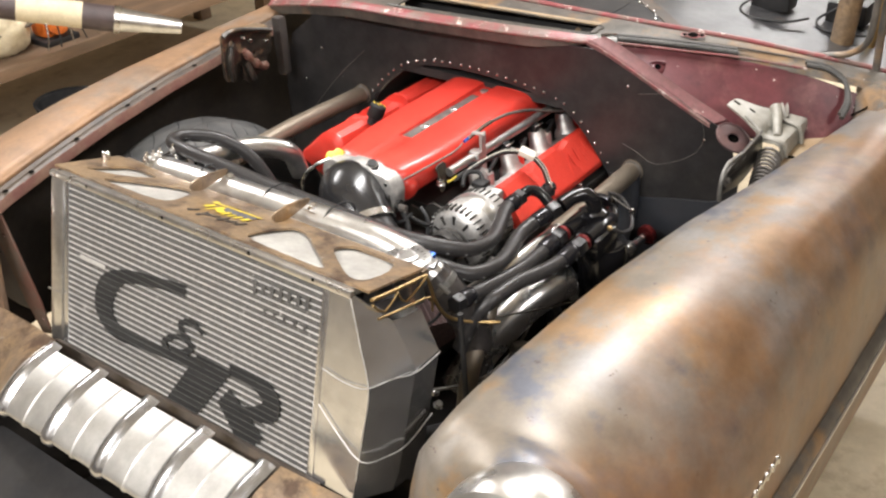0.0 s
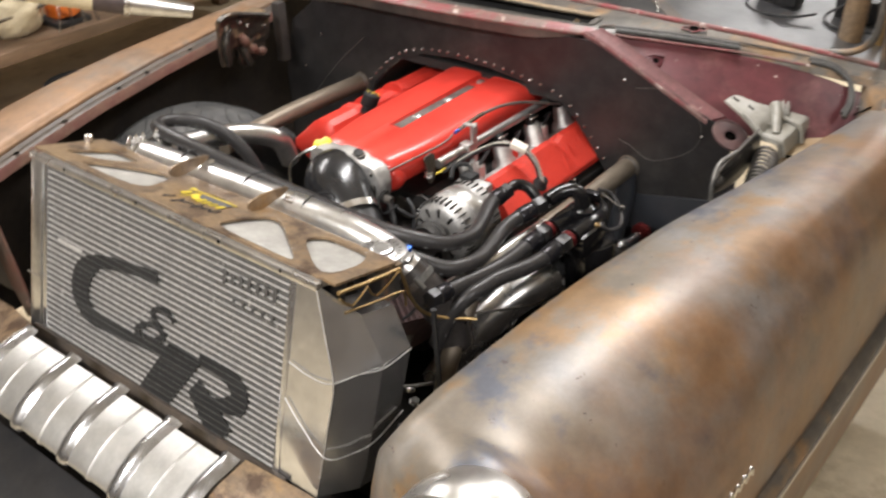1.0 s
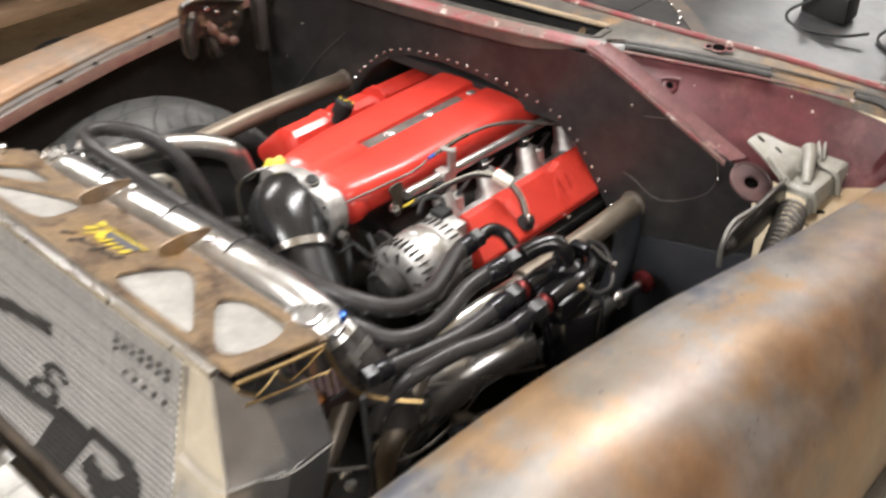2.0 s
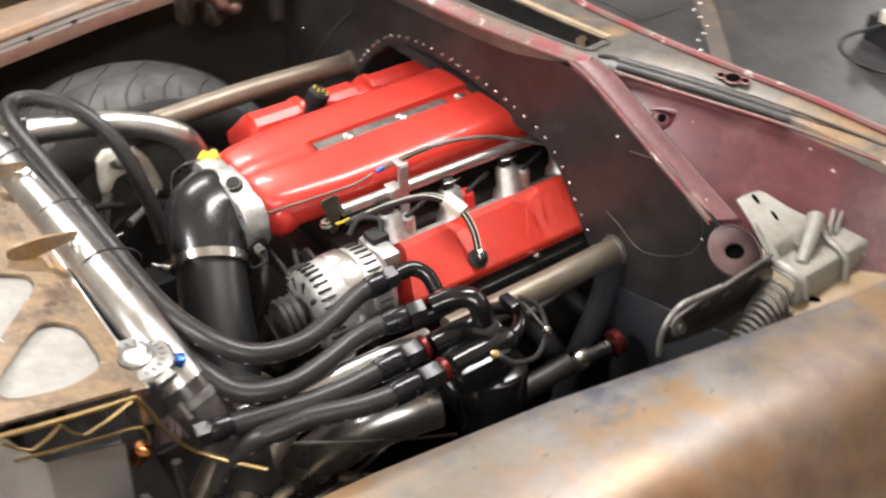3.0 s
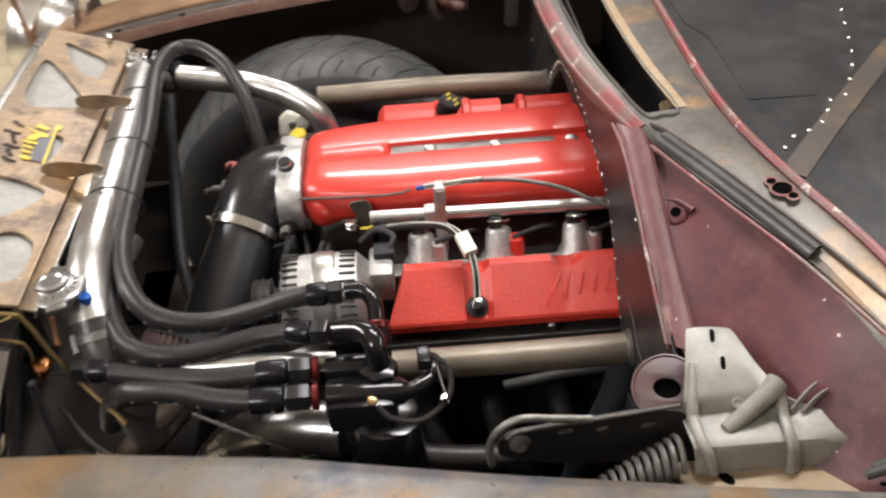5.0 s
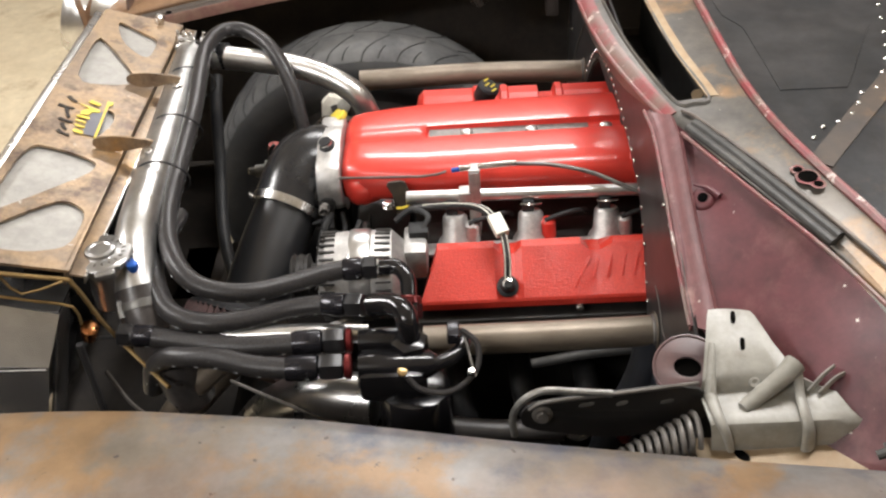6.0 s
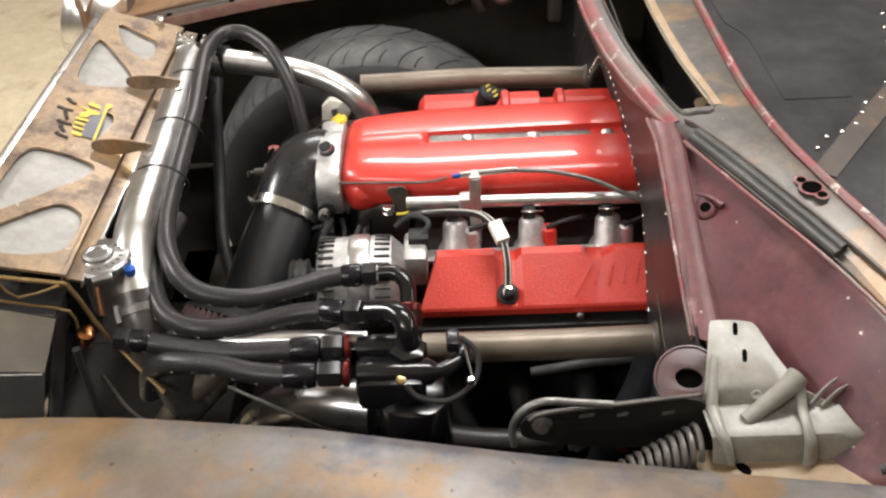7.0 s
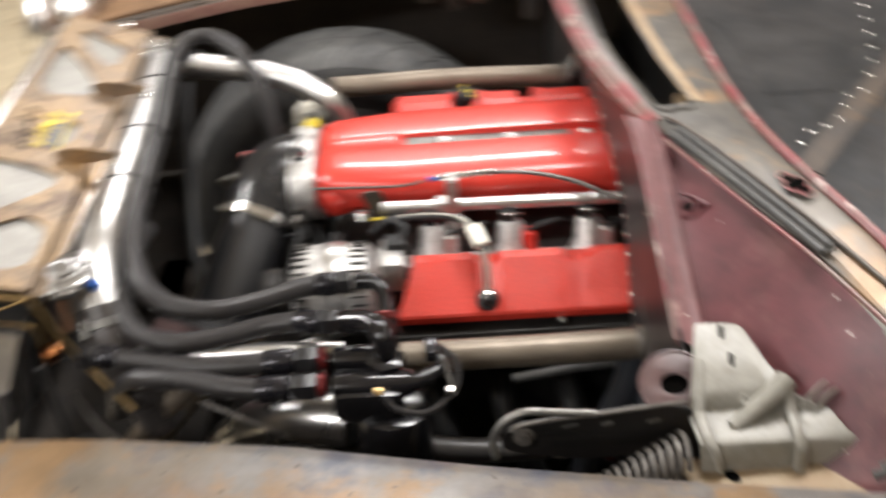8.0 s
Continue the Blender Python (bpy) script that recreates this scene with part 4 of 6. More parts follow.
def nose_rib(x, half, height, material, name, rows=NOSE):
    """A rounded rib pressed along the panel's curve."""
    pts = glide([(0, y, z) for y, z in rows], 3)
    loops = []
    for i, p in enumerate(pts):
        d = (pts[min(i + 1, len(pts) - 1)] - pts[max(i - 1, 0)]).normalized()
        n = Vector((0, d.z, -d.y))
        n = n if n.z > 0 or n.y < 0 else -n
        loops.append([Vector((x + half * a, p.y, p.z)) + n * (height * b) for a, b in ((-1.5, -0.1), (-1.15, 0.18), (-0.85, 0.66), (-0.5, 0.95), (0, 1.03), (0.5, 0.95), (0.85, 0.66), (1.15, 0.18), (1.5, -0.1))])
    return part(name, skin(loops, 0.002), material, ribbed, "", 60)


RIB_ROWS = [(-0.138, 0.615), *NOSE]
for k in range(5):
    x = -0.272 + 0.1395 * k
    nose_rib(x, 0.0120, 0.0070, "rib_alu", "rib", RIB_ROWS)
    if k < 4:
        nose_rib(x + 0.0698, 0.0026, 0.0024, "panel_alu", "bead")
for label, edge, outer in (("rusty nose sheet", -0.2925, (-0.86, -0.62, -0.42)), ("tan nose sheet", 0.3045, (0.62, 0.50, 0.40))):
    rows = [[Vector((x, y, z)) for y, z in ((-0.10, 0.575), (-0.16, 0.55), (-0.22, 0.50), (-0.24, 0.42))] for x in outer]
    rows.append([Vector((edge, y, z - 0.004)) for y, z in ((-0.128, 0.612), (-0.185, 0.604), (-0.243, 0.579), (-0.272, 0.545))])
    part("nose_sheet", skin(rows, 0.003), "rust_plate", car, label, 60)
part("gravel_pan", skin([[Vector((x, y, z)) for y, z in ((-0.22, 0.40), (-0.32, 0.37), (-0.42, 0.33), (-0.45, 0.28))] for x in (-0.80, 0, 0.8)], 0.004), "black_paint", car, "dark gravel pan")
part("pan_edge", sweep([(-0.8, -0.452, 0.275), (0, -0.452, 0.275), (0.8, -0.452, 0.275)], 0.007, 8, 3), "cowl_edge", car, "maroon pan edge")
part("support_panel", box((0, -0.115, 0.47), (1.1, 0.006, 0.16), 0.002), "underside", car)
part("support_strap", sheet([soften([(-0.668, 0.83), (-0.605, 0.83), (-0.505, 0.47), (-0.565, 0.45)], 1), circle(-0.623, 0.79, 0.006, 12), circle(-0.59, 0.69, 0.005, 12), circle(-0.533, 0.50, 0.005, 12)], 0.004,
     Matrix(((1, 0, 0, 0), (0, 0, 1, -0.02), (0, 1, 0, 0), (0, 0, 0, 1)))), "rust_red", car, "red-brown rusted radiator support strap")
for sign in (1, -1):
    tilt = (0, -1, 0.30)
    bowl = part("headlight", lathe((sign * HEAD.x, HEAD.y, HEAD.z), tilt, [(-0.05, 0.08), (-0.012, 0.101), (0.004, 0.105), (0.040, 0.105), (0.062, 0.101), (0.074, 0.093), (0.077, 0.084), (0.066, 0.078)], 44), "alu_brushed", car, "brushed headlight ring")
    part("lens", lathe((sign * HEAD.x, HEAD.y, HEAD.z), tilt, [(0.0, 0.079), (0.058, 0.079), (0.070, 0.055), (0.076, 0.02), (0.076, 0.001)], 32), "tank_white", bowl, "pale headlight lens")
# script badge on the fender's side, as plain chrome bars
badge = thing("badge", "small chrome script badge on the fender side", "badge", (0.957, 0.17, 0.69))
for k in range(5):
    part("bar", sweep([(0.957, 0.128 + 0.02 * k, 0.688), (0.96, 0.134 + 0.02 * k, 0.708), (0.959, 0.142 + 0.02 * k, 0.69)], 0.0028, 6, 4), "steel", badge)

# hood-edge gutter on both fenders: a dark channel, then a maroon inner flange with holes
hole_mesh = mesh_of("hole", lathe((0, 0, 0), (0, 0, 1), [(0, 0.006), (0.001, 0.006)], 12), M["void"], 0)
for sign in (-1,):
    ys = [-0.05 + 0.05 * k for k in range(21)]
    rows_channel, rows_flange = [], []
    for y in ys:
        xe, ze = lerp(EDGE, y)[:2]
        rows_channel.append([Vector((sign * (xe + a), y, ze + b)) for a, b in ((0.004, -0.006), (-0.004, -0.014), (-0.026, -0.016))])
        rows_flange.append([Vector((sign * (xe + a), y, ze + b)) for a, b in ((-0.026, -0.016), (-0.029, -0.012), (-0.031, -0.018), (-0.030, -0.036))])
    gutter = part("hood_gutter", skin(rows_channel, 0.002), "gutter", car, "dark hood gutter with bolt holes")
    part("gutter_flange", skin(rows_flange, 0.002), "gutter_flange", car, "maroon gutter flange")
    for y in (0.0, 0.07, 0.2, 0.36, 0.45, 0.6, 0.72, 0.84):
        xe, ze = lerp(EDGE, y)[:2]
        piece("hole", hole_mesh, gutter, Matrix.Translation((sign * (xe - 0.014), y, ze - 0.0125)))

# ---- firewall details ----
rivet_mesh = mesh_of("rivet", lathe((0, 0, 0), (0, 0, 1), [(0, 0.0036), (0.0012, 0.0033), (0.0024, 0.0018), (0.0027, 0.0003)], 10), M["steel"], 40)
arch = [Vector((x, 0.919, z)) for x, z in ARCH[1:-1]]
fine = glide(arch, 12)
run, count = 0.0, 0
centre = Vector((C, 0.919, 0.62))
for a, b in zip(fine, fine[1:]):
    run += (b - a).length
    if run > 0.026:
        run -= 0.026
        d = (b - a).normalized()
        out = Vector((-d.z, 0, d.x))
        out = out if out.dot(b - centre) > 0 else -out
        piece("rivet", rivet_mesh, firewall, upto(b + out * 0.012, (0, -1, 0)))
for x, z in ((0.36, 0.63), (0.385, 0.56), (0.52, 0.80), (0.34, 0.88), (-0.45, 0.90), (-0.55, 0.80), (-0.62, 0.70)):
    piece("rivet", rivet_mesh, firewall, upto((x, 0.919, z), (0, -1, 0)))
part("weld_line", sweep([(0.335, 0.9195, 0.745), (0.365, 0.9195, 0.736), (0.418, 0.9195, 0.717), (0.505, 0.9195, 0.768), (0.512, 0.9195, 0.835), (0.445, 0.9195, 0.880), (0.365, 0.9195, 0.868)], 0.0006, 6, 3), "spring", firewall)
part("seam", sweep([(-0.40, 0.918, 0.82), (-0.50, 0.918, 0.73), (-0.62, 0.918, 0.60)], 0.001, 6), "spring", firewall)
part("side_wall", skin([[Vector((-0.70, y, z)) for z in (0.25, 0.5, 0.66)] for y in (0.92, 1.3)], 0.003), "underside", car)

# ---- cowl details ----
FLANGE_LINE = [((0.245, 0.906, 0.966), (0.275, 0.938, 0.972)), ((0.285, 0.913, 0.950), (0.312, 0.944, 0.957)), ((0.36, 0.915, 0.916), (0.388, 0.944, 0.922)), ((0.44, 0.916, 0.878), (0.468, 0.946, 0.883)), ((0.528, 0.918, 0.838), (0.556, 0.950, 0.843))]
flange_rows = [[Vector(a) + Vector((0, -0.001, -0.008)), Vector(a), Vector(a).lerp(Vector(b), 0.12) + Vector((0, 0, 0.0025)), Vector(a).lerp(Vector(b), 0.22) + Vector((0, 0, 0.0005)), Vector(a).lerp(Vector(b), 0.72) + Vector((0, 0, 0.0005)),
                Vector(a).lerp(Vector(b), 0.84) + Vector((0, 0, 0.0030)), Vector(b) + Vector((0, 0, -0.004))] for a, b in FLANGE_LINE]
part("side_flange", skin(flange_rows, 0.003), "flange_pink", car, "faded maroon folded flange", 60)
part("flange_rim", sweep([r[1] + Vector((-0.001, -0.002, 0)) for r in flange_rows], 0.0022, 6, 4), "cowl_edge", car)
A, B = Vector((0.294, 0.952, 0.966)), Vector((0.513, 1.069, 0.937))
BEND = [Vector(p) for p in ((0.640, 1.126, 0.917), (0.68, 1.138, 0.911), (0.722, 1.128, 0.894), (0.745, 1.090, 0.869), (0.747, 1.05, 0.852))]
for off in (Vector((0, 0, 0)), Vector((-0.0065, 0.0090, 0.003))):
    a, b = A + off, B + off
    part("rubber_strip", sweep([a, a.lerp(b, 0.33) + Vector((0, 0, 0.002)), a.lerp(b, 0.66) + Vector((0, 0, 0.002)), b], 0.0056, 10, 5, wide=lambda t: 1.15), "seal", car, "aged grey rubber seal")
    part("rubber_strip", sweep([p + off for p in BEND], 0.0050, 10, 5), "seal", car, "aged grey rubber seal round the corner")
part("seal_groove", sweep([A + Vector((-0.040, 0.000, 0.002)), A + Vector((-0.013, 0.0165, 0.003)), A.lerp(B, 0.5) + Vector((-0.012, 0.0185, 0.006)), B + Vector((-0.012, 0.018, 0.005)), BEND[0] + Vector((-0.010, 0.020, 0.003)), BEND[1] + Vector((0.004, 0.016, 0.002))], 0.0026, 8, 5), "gutter", car, "dark groove along the seal")
part("seal_edge", sweep([A + Vector((0.004, -0.010, -0.005)), A.lerp(B, 0.5) + Vector((0.005, -0.010, -0.005)), B + Vector((0.006, -0.010, -0.004)), BEND[0] + Vector((0.004, -0.010, -0.004))], 0.0026, 8, 5), "cowl_edge", car, "chipped paint edge below the seal")
part("stud_boss", lathe((0.388, 0.954, 0.9205), (0.45, -0.35, 0.82), [(-0.004, 0.0165), (-0.0008, 0.0150), (0.0012, 0.0095), (0.0012, 0.007)], 24), "maroon", car, "", 60)
part("stud_hole", lathe((0.388, 0.954, 0.9205), (0.45, -0.35, 0.82), [(0.0004, 0.0066), (0.0020, 0.0064)], 16), "void", car)
part("emboss", sweep([(0.372, 0.945, 0.930), (0.381, 0.960, 0.930), (0.396, 0.972, 0.927)], lambda t: 0.001 + 0.0035 * t, 8), "maroon", car)
WIPER = Matrix.Translation((0.411, 1.068, 0.9588)) @ Matrix.Rotation(radians(33), 4, "Z") @ Matrix.Rotation(radians(8), 4, "X") @ Matrix.Scale(0.78, 4)
for hx, hy, hr in ((0, 0, 0.0135), (-0.0225, 0.003, 0.0062), (0.0225, -0.003, 0.0062)):
    part("wiper_rim", sheet([circle(hx, hy, hr + 0.0045, 22), circle(hx, hy, hr, 22)], 0.0012, WIPER, 0.0004), "cowl_edge", car, "worn red edge of a spindle hole")
for hx, hy, hr in ((0, 0, 0.0145), (-0.0225, 0.003, 0.0070), (0.0225, -0.003, 0.0070)):
    part("wiper_opening", sheet([circle(hx, hy, hr, 20)], 0.0012, WIPER @ Matrix.Translation((0, 0, 0.0006))), "void", car, "", 0)
ear = Matrix.Translation((0.586, 0.903, 0.827)) @ Vector((0.48, -0.12, 0.85)).to_track_quat("Z", "Y").to_matrix().to_4x4()
part("bolt_ear", sheet([circle(0, 0, 0.037, 28), circle(0.0, 0.0, 0.0125, 16, 1.3)], 0.004, ear, 0.001), "ear", car, "maroon ear with a bolt hole")
part("bolt_ear_back", sheet([circle(0, 0, 0.022, 20)], 0.002, ear @ Matrix.Translation((0, 0, -0.006))), "void", car)
part("bolt_ear_rim", sweep([ear @ Vector((0.037 * math.cos(a), 0.037 * math.sin(a), 0.002)) for a in [0.3 * k for k in range(22)]], 0.0018, 6, 2), "ear", car)
part("cowl_corner", skin([[Vector(p) for p in row] for row in ([(0.735, 1.165, 0.885), (0.75, 1.125, 0.845), (0.755, 1.09, 0.80)], [(0.79, 1.16, 0.892), (0.80, 1.10, 0.875), (0.81, 1.05, 0.850)], [(0.93, 1.18, 0.875), (0.94, 1.10, 0.865), (0.945, 1.02, 0.80)])], 0.003), "cowl", car, "stripped steel cowl corner")
# vent lip and the cabin sheet's rivets
VZ = [(x, cowl_row(x)) for x in (-0.30, -0.2, -0.1, 0.0, 0.1, 0.225)]
part("vent_lip", sweep([r[3] for _, r in VZ] + [VZ[-1][1][3].lerp(VZ[-1][1][4], 0.5) + Vector((0.012, 0, 0))] + [r[4] for _, r in VZ[::-1]], 0.003, 6, 4), "cowl", car)
cabin = [o for o in car.children if o.name.startswith("cabin_panel")][0]
RIVET_LINE = glide([(0.318, 1.104, 0), (0.296, 1.122, 0), (0.286, 1.144, 0), (0.270, 1.167, 0), (0.243, 1.184, 0), (0.217, 1.197, 0), (0.206, 1.221, 0), (0.165, 1.243, 0), (0.125, 1.262, 0), (0.085, 1.277, 0), (0.040, 1.290, 0), (-0.010, 1.304, 0), (-0.059, 1.318, 0)], 1) + [Vector((-0.21 - 0.038 * k, 1.40, 0)) for k in range(6)]
for p in RIVET_LINE:
    piece("rivet", rivet_mesh, cabin, Matrix.Translation((p.x, p.y, cabin_z(p.x) + 0.001)))
strip_rows = []
for k in range(9):
    mid = Vector((0.368, 1.098, 0)).lerp(Vector((0.06, 1.350, 0)), k / 8)
    strip_rows.append([Vector((mid.x + a * 0.633, mid.y + a * 0.774, cabin_z(mid.x + a * 0.633) + 0.0022)) for a in (-0.015, 0.0, 0.015)])
part("rusty_strip", skin(strip_rows, 0.002), "strip_rust", car, "rusty strip on the cabin sheet")
part("panel_overlay", skin([[Vector((x, 1.075 + 0.02 * (x > 0) + k * (0.19 - 0.10 * max(0, x) / 0.2) / 3, cabin_z(x) + 0.0012)) for k in range(4)] for x in [-0.30 + 0.05 * n for n in range(11)]], 0.0008), "dash", car)
part("windshield_frame", sweep([(0.60, 1.172, 0.916), (0.66, 1.187, 0.922), (0.70, 1.190, 0.931), (0.726, 1.192, 0.950), (0.738, 1.194, 0.980), (0.739, 1.200, 1.05), (0.74, 1.21, 1.2)], 0.007, 10), "cowl", car, "thin steel windshield frame")
part("pillar_seam", sweep([(0.758, 1.205, 0.885), (0.754, 1.215, 0.94), (0.751, 1.222, 1.02), (0.749, 1.228, 1.14)], 0.008, 10), "cowl", car)
gap = [Vector((x, 1.145, z + 0.0015)) for x, z in fender_row(1.145)[5:25]]
part("panel_gap", sweep([Vector((0.764, 1.055, lerp(EDGE, 1.055)[1] + 0.018)), Vector((0.776, 1.10, lerp(EDGE, 1.1)[1] + 0.018)), gap[0], *gap[2::3]], 0.0022, 6, 2), "void", car, "dark gap behind the fender")
part("a_pillar", sweep([(0.84, 1.24, 0.86), (0.86, 1.30, 0.98), (0.84, 1.42, 1.18)], 0.03, 12), "cowl", car, "bare steel windshield pillar")

# ---- things behind the windshield opening ----
column = thing("steering_column", "brown steering column tube with a yellow rod", "steering column", (0.645, 1.33, 0.88))
part("tube", sweep([(0.645, 1.325, 0.88), (0.65, 1.34, 1.0), (0.66, 1.37, 1.16)], 0.025, 16), "rust_plate", column)
part("rod", sweep([(0.70, 1.35, 0.88), (0.705, 1.36, 1.0), (0.71, 1.38, 1.14)], 0.011, 12), "brass", column)
for at, size, label in (((0.462, 1.395, 0.958), (0.09, 0.06, 0.05), "black switch box with a pale connector"), ((0.622, 1.447, 0.936), (0.09, 0.07, 0.05), "black control box with wires")):
    unit = thing("control_box", label, "control box", (at[0], at[1], at[2] - 0.025))
    part("case", box(at, size, 0.006), "black_paint", unit)
    part("connector", box((at[0] - 0.01, at[1] - 0.03, at[2] + 0.03), (0.02, 0.014, 0.02), 0.003), "white_plastic", unit)
    tagged(part("cable", sweep([(at[0] - 0.01, at[1] - 0.04, at[2] + 0.02), (at[0] - 0.05, at[1] - 0.07, at[2] - 0.008), (at[0] - 0.02, at[1] - 0.10, at[2] - 0.020), (at[0] + 0.06, at[1] - 0.09, at[2] - 0.022), (at[0] + 0.10, at[1] - 0.05, at[2] - 0.020)], 0.003, 6), "rubber", unit))

# ---- radiator details ----
bolt_small = hexbolt(0.005, 0.006)
bolt_large = hexbolt(0.008, 0.010)
LETTER = Matrix(((1, 0, 0, 0), (0, 0, -1, -0.0026), (0, 1, 0, 0), (0, 0, 0, 1)))
# bold stencilled device as plain painted strokes
def stroke(points, widths):
    """The outline of a painted stroke with a width at each of its points."""
    mid = glide([(x, z, 0) for x, z in points], 6)
    left_side, right_side = [], []
    for k, p in enumerate(mid):
        d = (mid[min(k + 1, len(mid) - 1)] - mid[max(k - 1, 0)]).normalized()
        f = k / (len(mid) - 1) * (len(widths) - 1)
        w = np.interp(f, range(len(widths)), widths) / 2
        left_side.append((p.x - d.y * w, p.y + d.x * w))
        right_side.append((p.x + d.y * w, p.y - d.x * w))
    return left_side + right_side[::-1]


marks = [stroke([(0.012, -0.108), (-0.07, -0.117), (-0.155, -0.135), (-0.200, -0.170), (-0.208, -0.215), (-0.172, -0.246), (-0.085, -0.244), (0.0, -0.238), (0.075, -0.222)], [0.022, 0.020, 0.026, 0.050, 0.054, 0.034, 0.020, 0.020, 0.016]),
         [(0.050, -0.212), (0.135, -0.214), (0.046, -0.340), (-0.034, -0.340)],
         stroke([(0.13, -0.209), (0.182, -0.208), (0.226, -0.223), (0.226, -0.250), (0.185, -0.270), (0.158, -0.272)], [0.020, 0.024, 0.040, 0.040, 0.022, 0.018]),
         stroke([(0.120, -0.262), (0.162, -0.296), (0.198, -0.326)], [0.044, 0.056, 0.062]),
         stroke([(0.062, -0.170), (0.034, -0.158), (0.003, -0.172), (0.018, -0.192), (0.034, -0.206), (0.012, -0.222), (-0.02, -0.224)], [0.008, 0.011, 0.011, 0.013, 0.013, 0.011, 0.010]),
         stroke([(0.030, -0.192), (-0.012, -0.200), (-0.038, -0.222), (-0.018, -0.236)], [0.007, 0.010, 0.013, 0.008])]
for k, outline in enumerate(marks):
    part("stencil_mark", rad(sheet([outline], 0.0010, LETTER @ Matrix.Translation((0, 0, 0.0002 * k)))), "stencil", core, "black stencilled shape", 0)


def crossings(outline, z):
    """Where a level line crosses an outline, in pairs."""
    xs_at = []
    for (x0, z0), (x1, z1) in zip(outline, outline[1:] + outline[:1]):
        if (z0 - z) * (z1 - z) < 0:
            xs_at.append(x0 + (x1 - x0) * (z - z0) / (z1 - z0))
    xs_at.sort()
    return list(zip(xs_at[::2], xs_at[1::2]))


# the tubes under the paint, seen as dull lines
bm = bmesh.new()
for k in range(30):
    z = -0.012 - 0.0115 * k
    for outline in marks:
        for x0, x1 in crossings(outline, z):
            if x1 - x0 > 0.004:
                box(((x0 + x1) / 2, -0.0044, z), (x1 - x0, 0.0008, 0.0011), 0, None, bm)
tagged(part("tube_line", rad(bm), "stencil_line", core, "dull lines of the painted-over tubes", 0), kind="stuff")
for k in range(7):
    part("stencil_bar", rad(box((0.175 + 0.019 * k, -0.0022, -0.046 + 0.0015 * k), (0.007, 0.0012, 0.018 + 0.006 * (k % 3 == 0)))), "stencil_line", core, "", 0)
for k in range(5):
    part("stencil_bar", rad(box((0.20 + 0.022 * k, -0.0022, -0.082 + 0.001 * k), (0.006, 0.0012, 0.010))), "stencil_line", core, "", 0)
# dark rail also stands for the shadow gap above the ribbed panel
part("lower_rail", rad(box((0.0, -0.006, -0.345), (0.70, 0.010, 0.040), 0.003)), "gutter", radiator, "dark rusty rail filling the shadow gap under the core")
part("bright_scrape", rad(box((-0.245, -0.0022, -0.133), (0.075, 0.002, 0.006), 0.0005)), "fin_tube", core)
for row in ([(0.334, -0.006, -0.128), (0.38, -0.006, -0.134), (0.424, -0.006, -0.128), (0.44, 0.035, -0.118), (0.456, 0.07, -0.112), (0.444, 0.148, -0.105)],
            [(0.334, -0.006, -0.19), (0.38, -0.006, -0.225), (0.43, -0.006, -0.25), (0.447, 0.035, -0.248), (0.458, 0.07, -0.235), (0.444, 0.148, -0.215)],
            [(0.372, -0.004, 0.006), (0.399, -0.004, -0.061), (0.4265, -0.004, -0.130), (0.425, -0.004, -0.20), (0.421, -0.004, -0.29)]):
    part("weld_bead", rad(sweep(row, 0.0011, 6, 5)), "alu_cast", radiator)
part("side_seam", rad(box((-0.353, -0.0085, -0.225), (0.04, 0.002, 0.003))), "alu", radiator)
part("tank_top", rad(sheet([[(0.335, 0.006), (0.374, 0.006), (0.404, 0.06), (0.392, 0.148), (0.335, 0.148)]], 0.004, Matrix.Translation((0, 0, -0.050)))), "tank_alu", radiator)
part("tank_back", rad(box((0.366, 0.145, -0.19), (0.06, 0.006, 0.26), 0.002)), "tank_alu", radiator)
part("fan_shroud", rad(box((0.0, 0.075, -0.20), (0.70, 0.035, 0.38), 0.01)), "black_paint", radiator)
for x in (-0.17, 0.17):
    fan = part("fan", rad(lathe((x, 0.092, -0.20), (0, 1, 0), [(0, 0.155), (0.03, 0.158), (0.032, 0.15), (0.008, 0.146)], 36)), "black_paint", radiator)
    part("motor", rad(lathe((x, 0.10, -0.20), (0, 1, 0), [(0, 0.05), (0.05, 0.048), (0.055, 0.03)], 20)), "black_paint", fan)
    for k in range(7):
        part("blade", rad(box((0.085, 0, 0), (0.11, 0.003, 0.035), 0.001, Matrix.Translation((x, 0.115, -0.20)) @ Matrix.Rotation(2 * math.pi * k / 7, 4, "Y") @ Matrix.Rotation(radians(25), 4, "X"))), "black_paint", fan)
part("bolt_stud", rad(lathe((-0.366, 0.112, 0.014), (0, 0, 1), [(0, 0.0085), (0.018, 0.0085), (0.02, 0.006)], 16)), "steel", radiator)
for x in (-0.26, -0.05, 0.16, 0.30):
    piece("hole", hole_mesh, radiator, RAD @ Matrix.Translation((x, -0.0066, 0.007)) @ Matrix.Rotation(radians(90), 4, "X") @ Matrix.Scale(0.5, 4))
part("rail_flange", rad(box((0.0, 0.167, 0.008), (0.765, 0.020, 0.004), 0.0015)), "rust_plate", radiator)
part("rail_edge", rad(box((0.0, 0.1775, 0.004), (0.765, 0.003, 0.012), 0.001)), "alu_brushed", radiator)
part("rear_rail", rad(box((0.0, 0.152, 0.002), (0.76, 0.004, 0.03), 0.001)), "rust_plate", radiator)
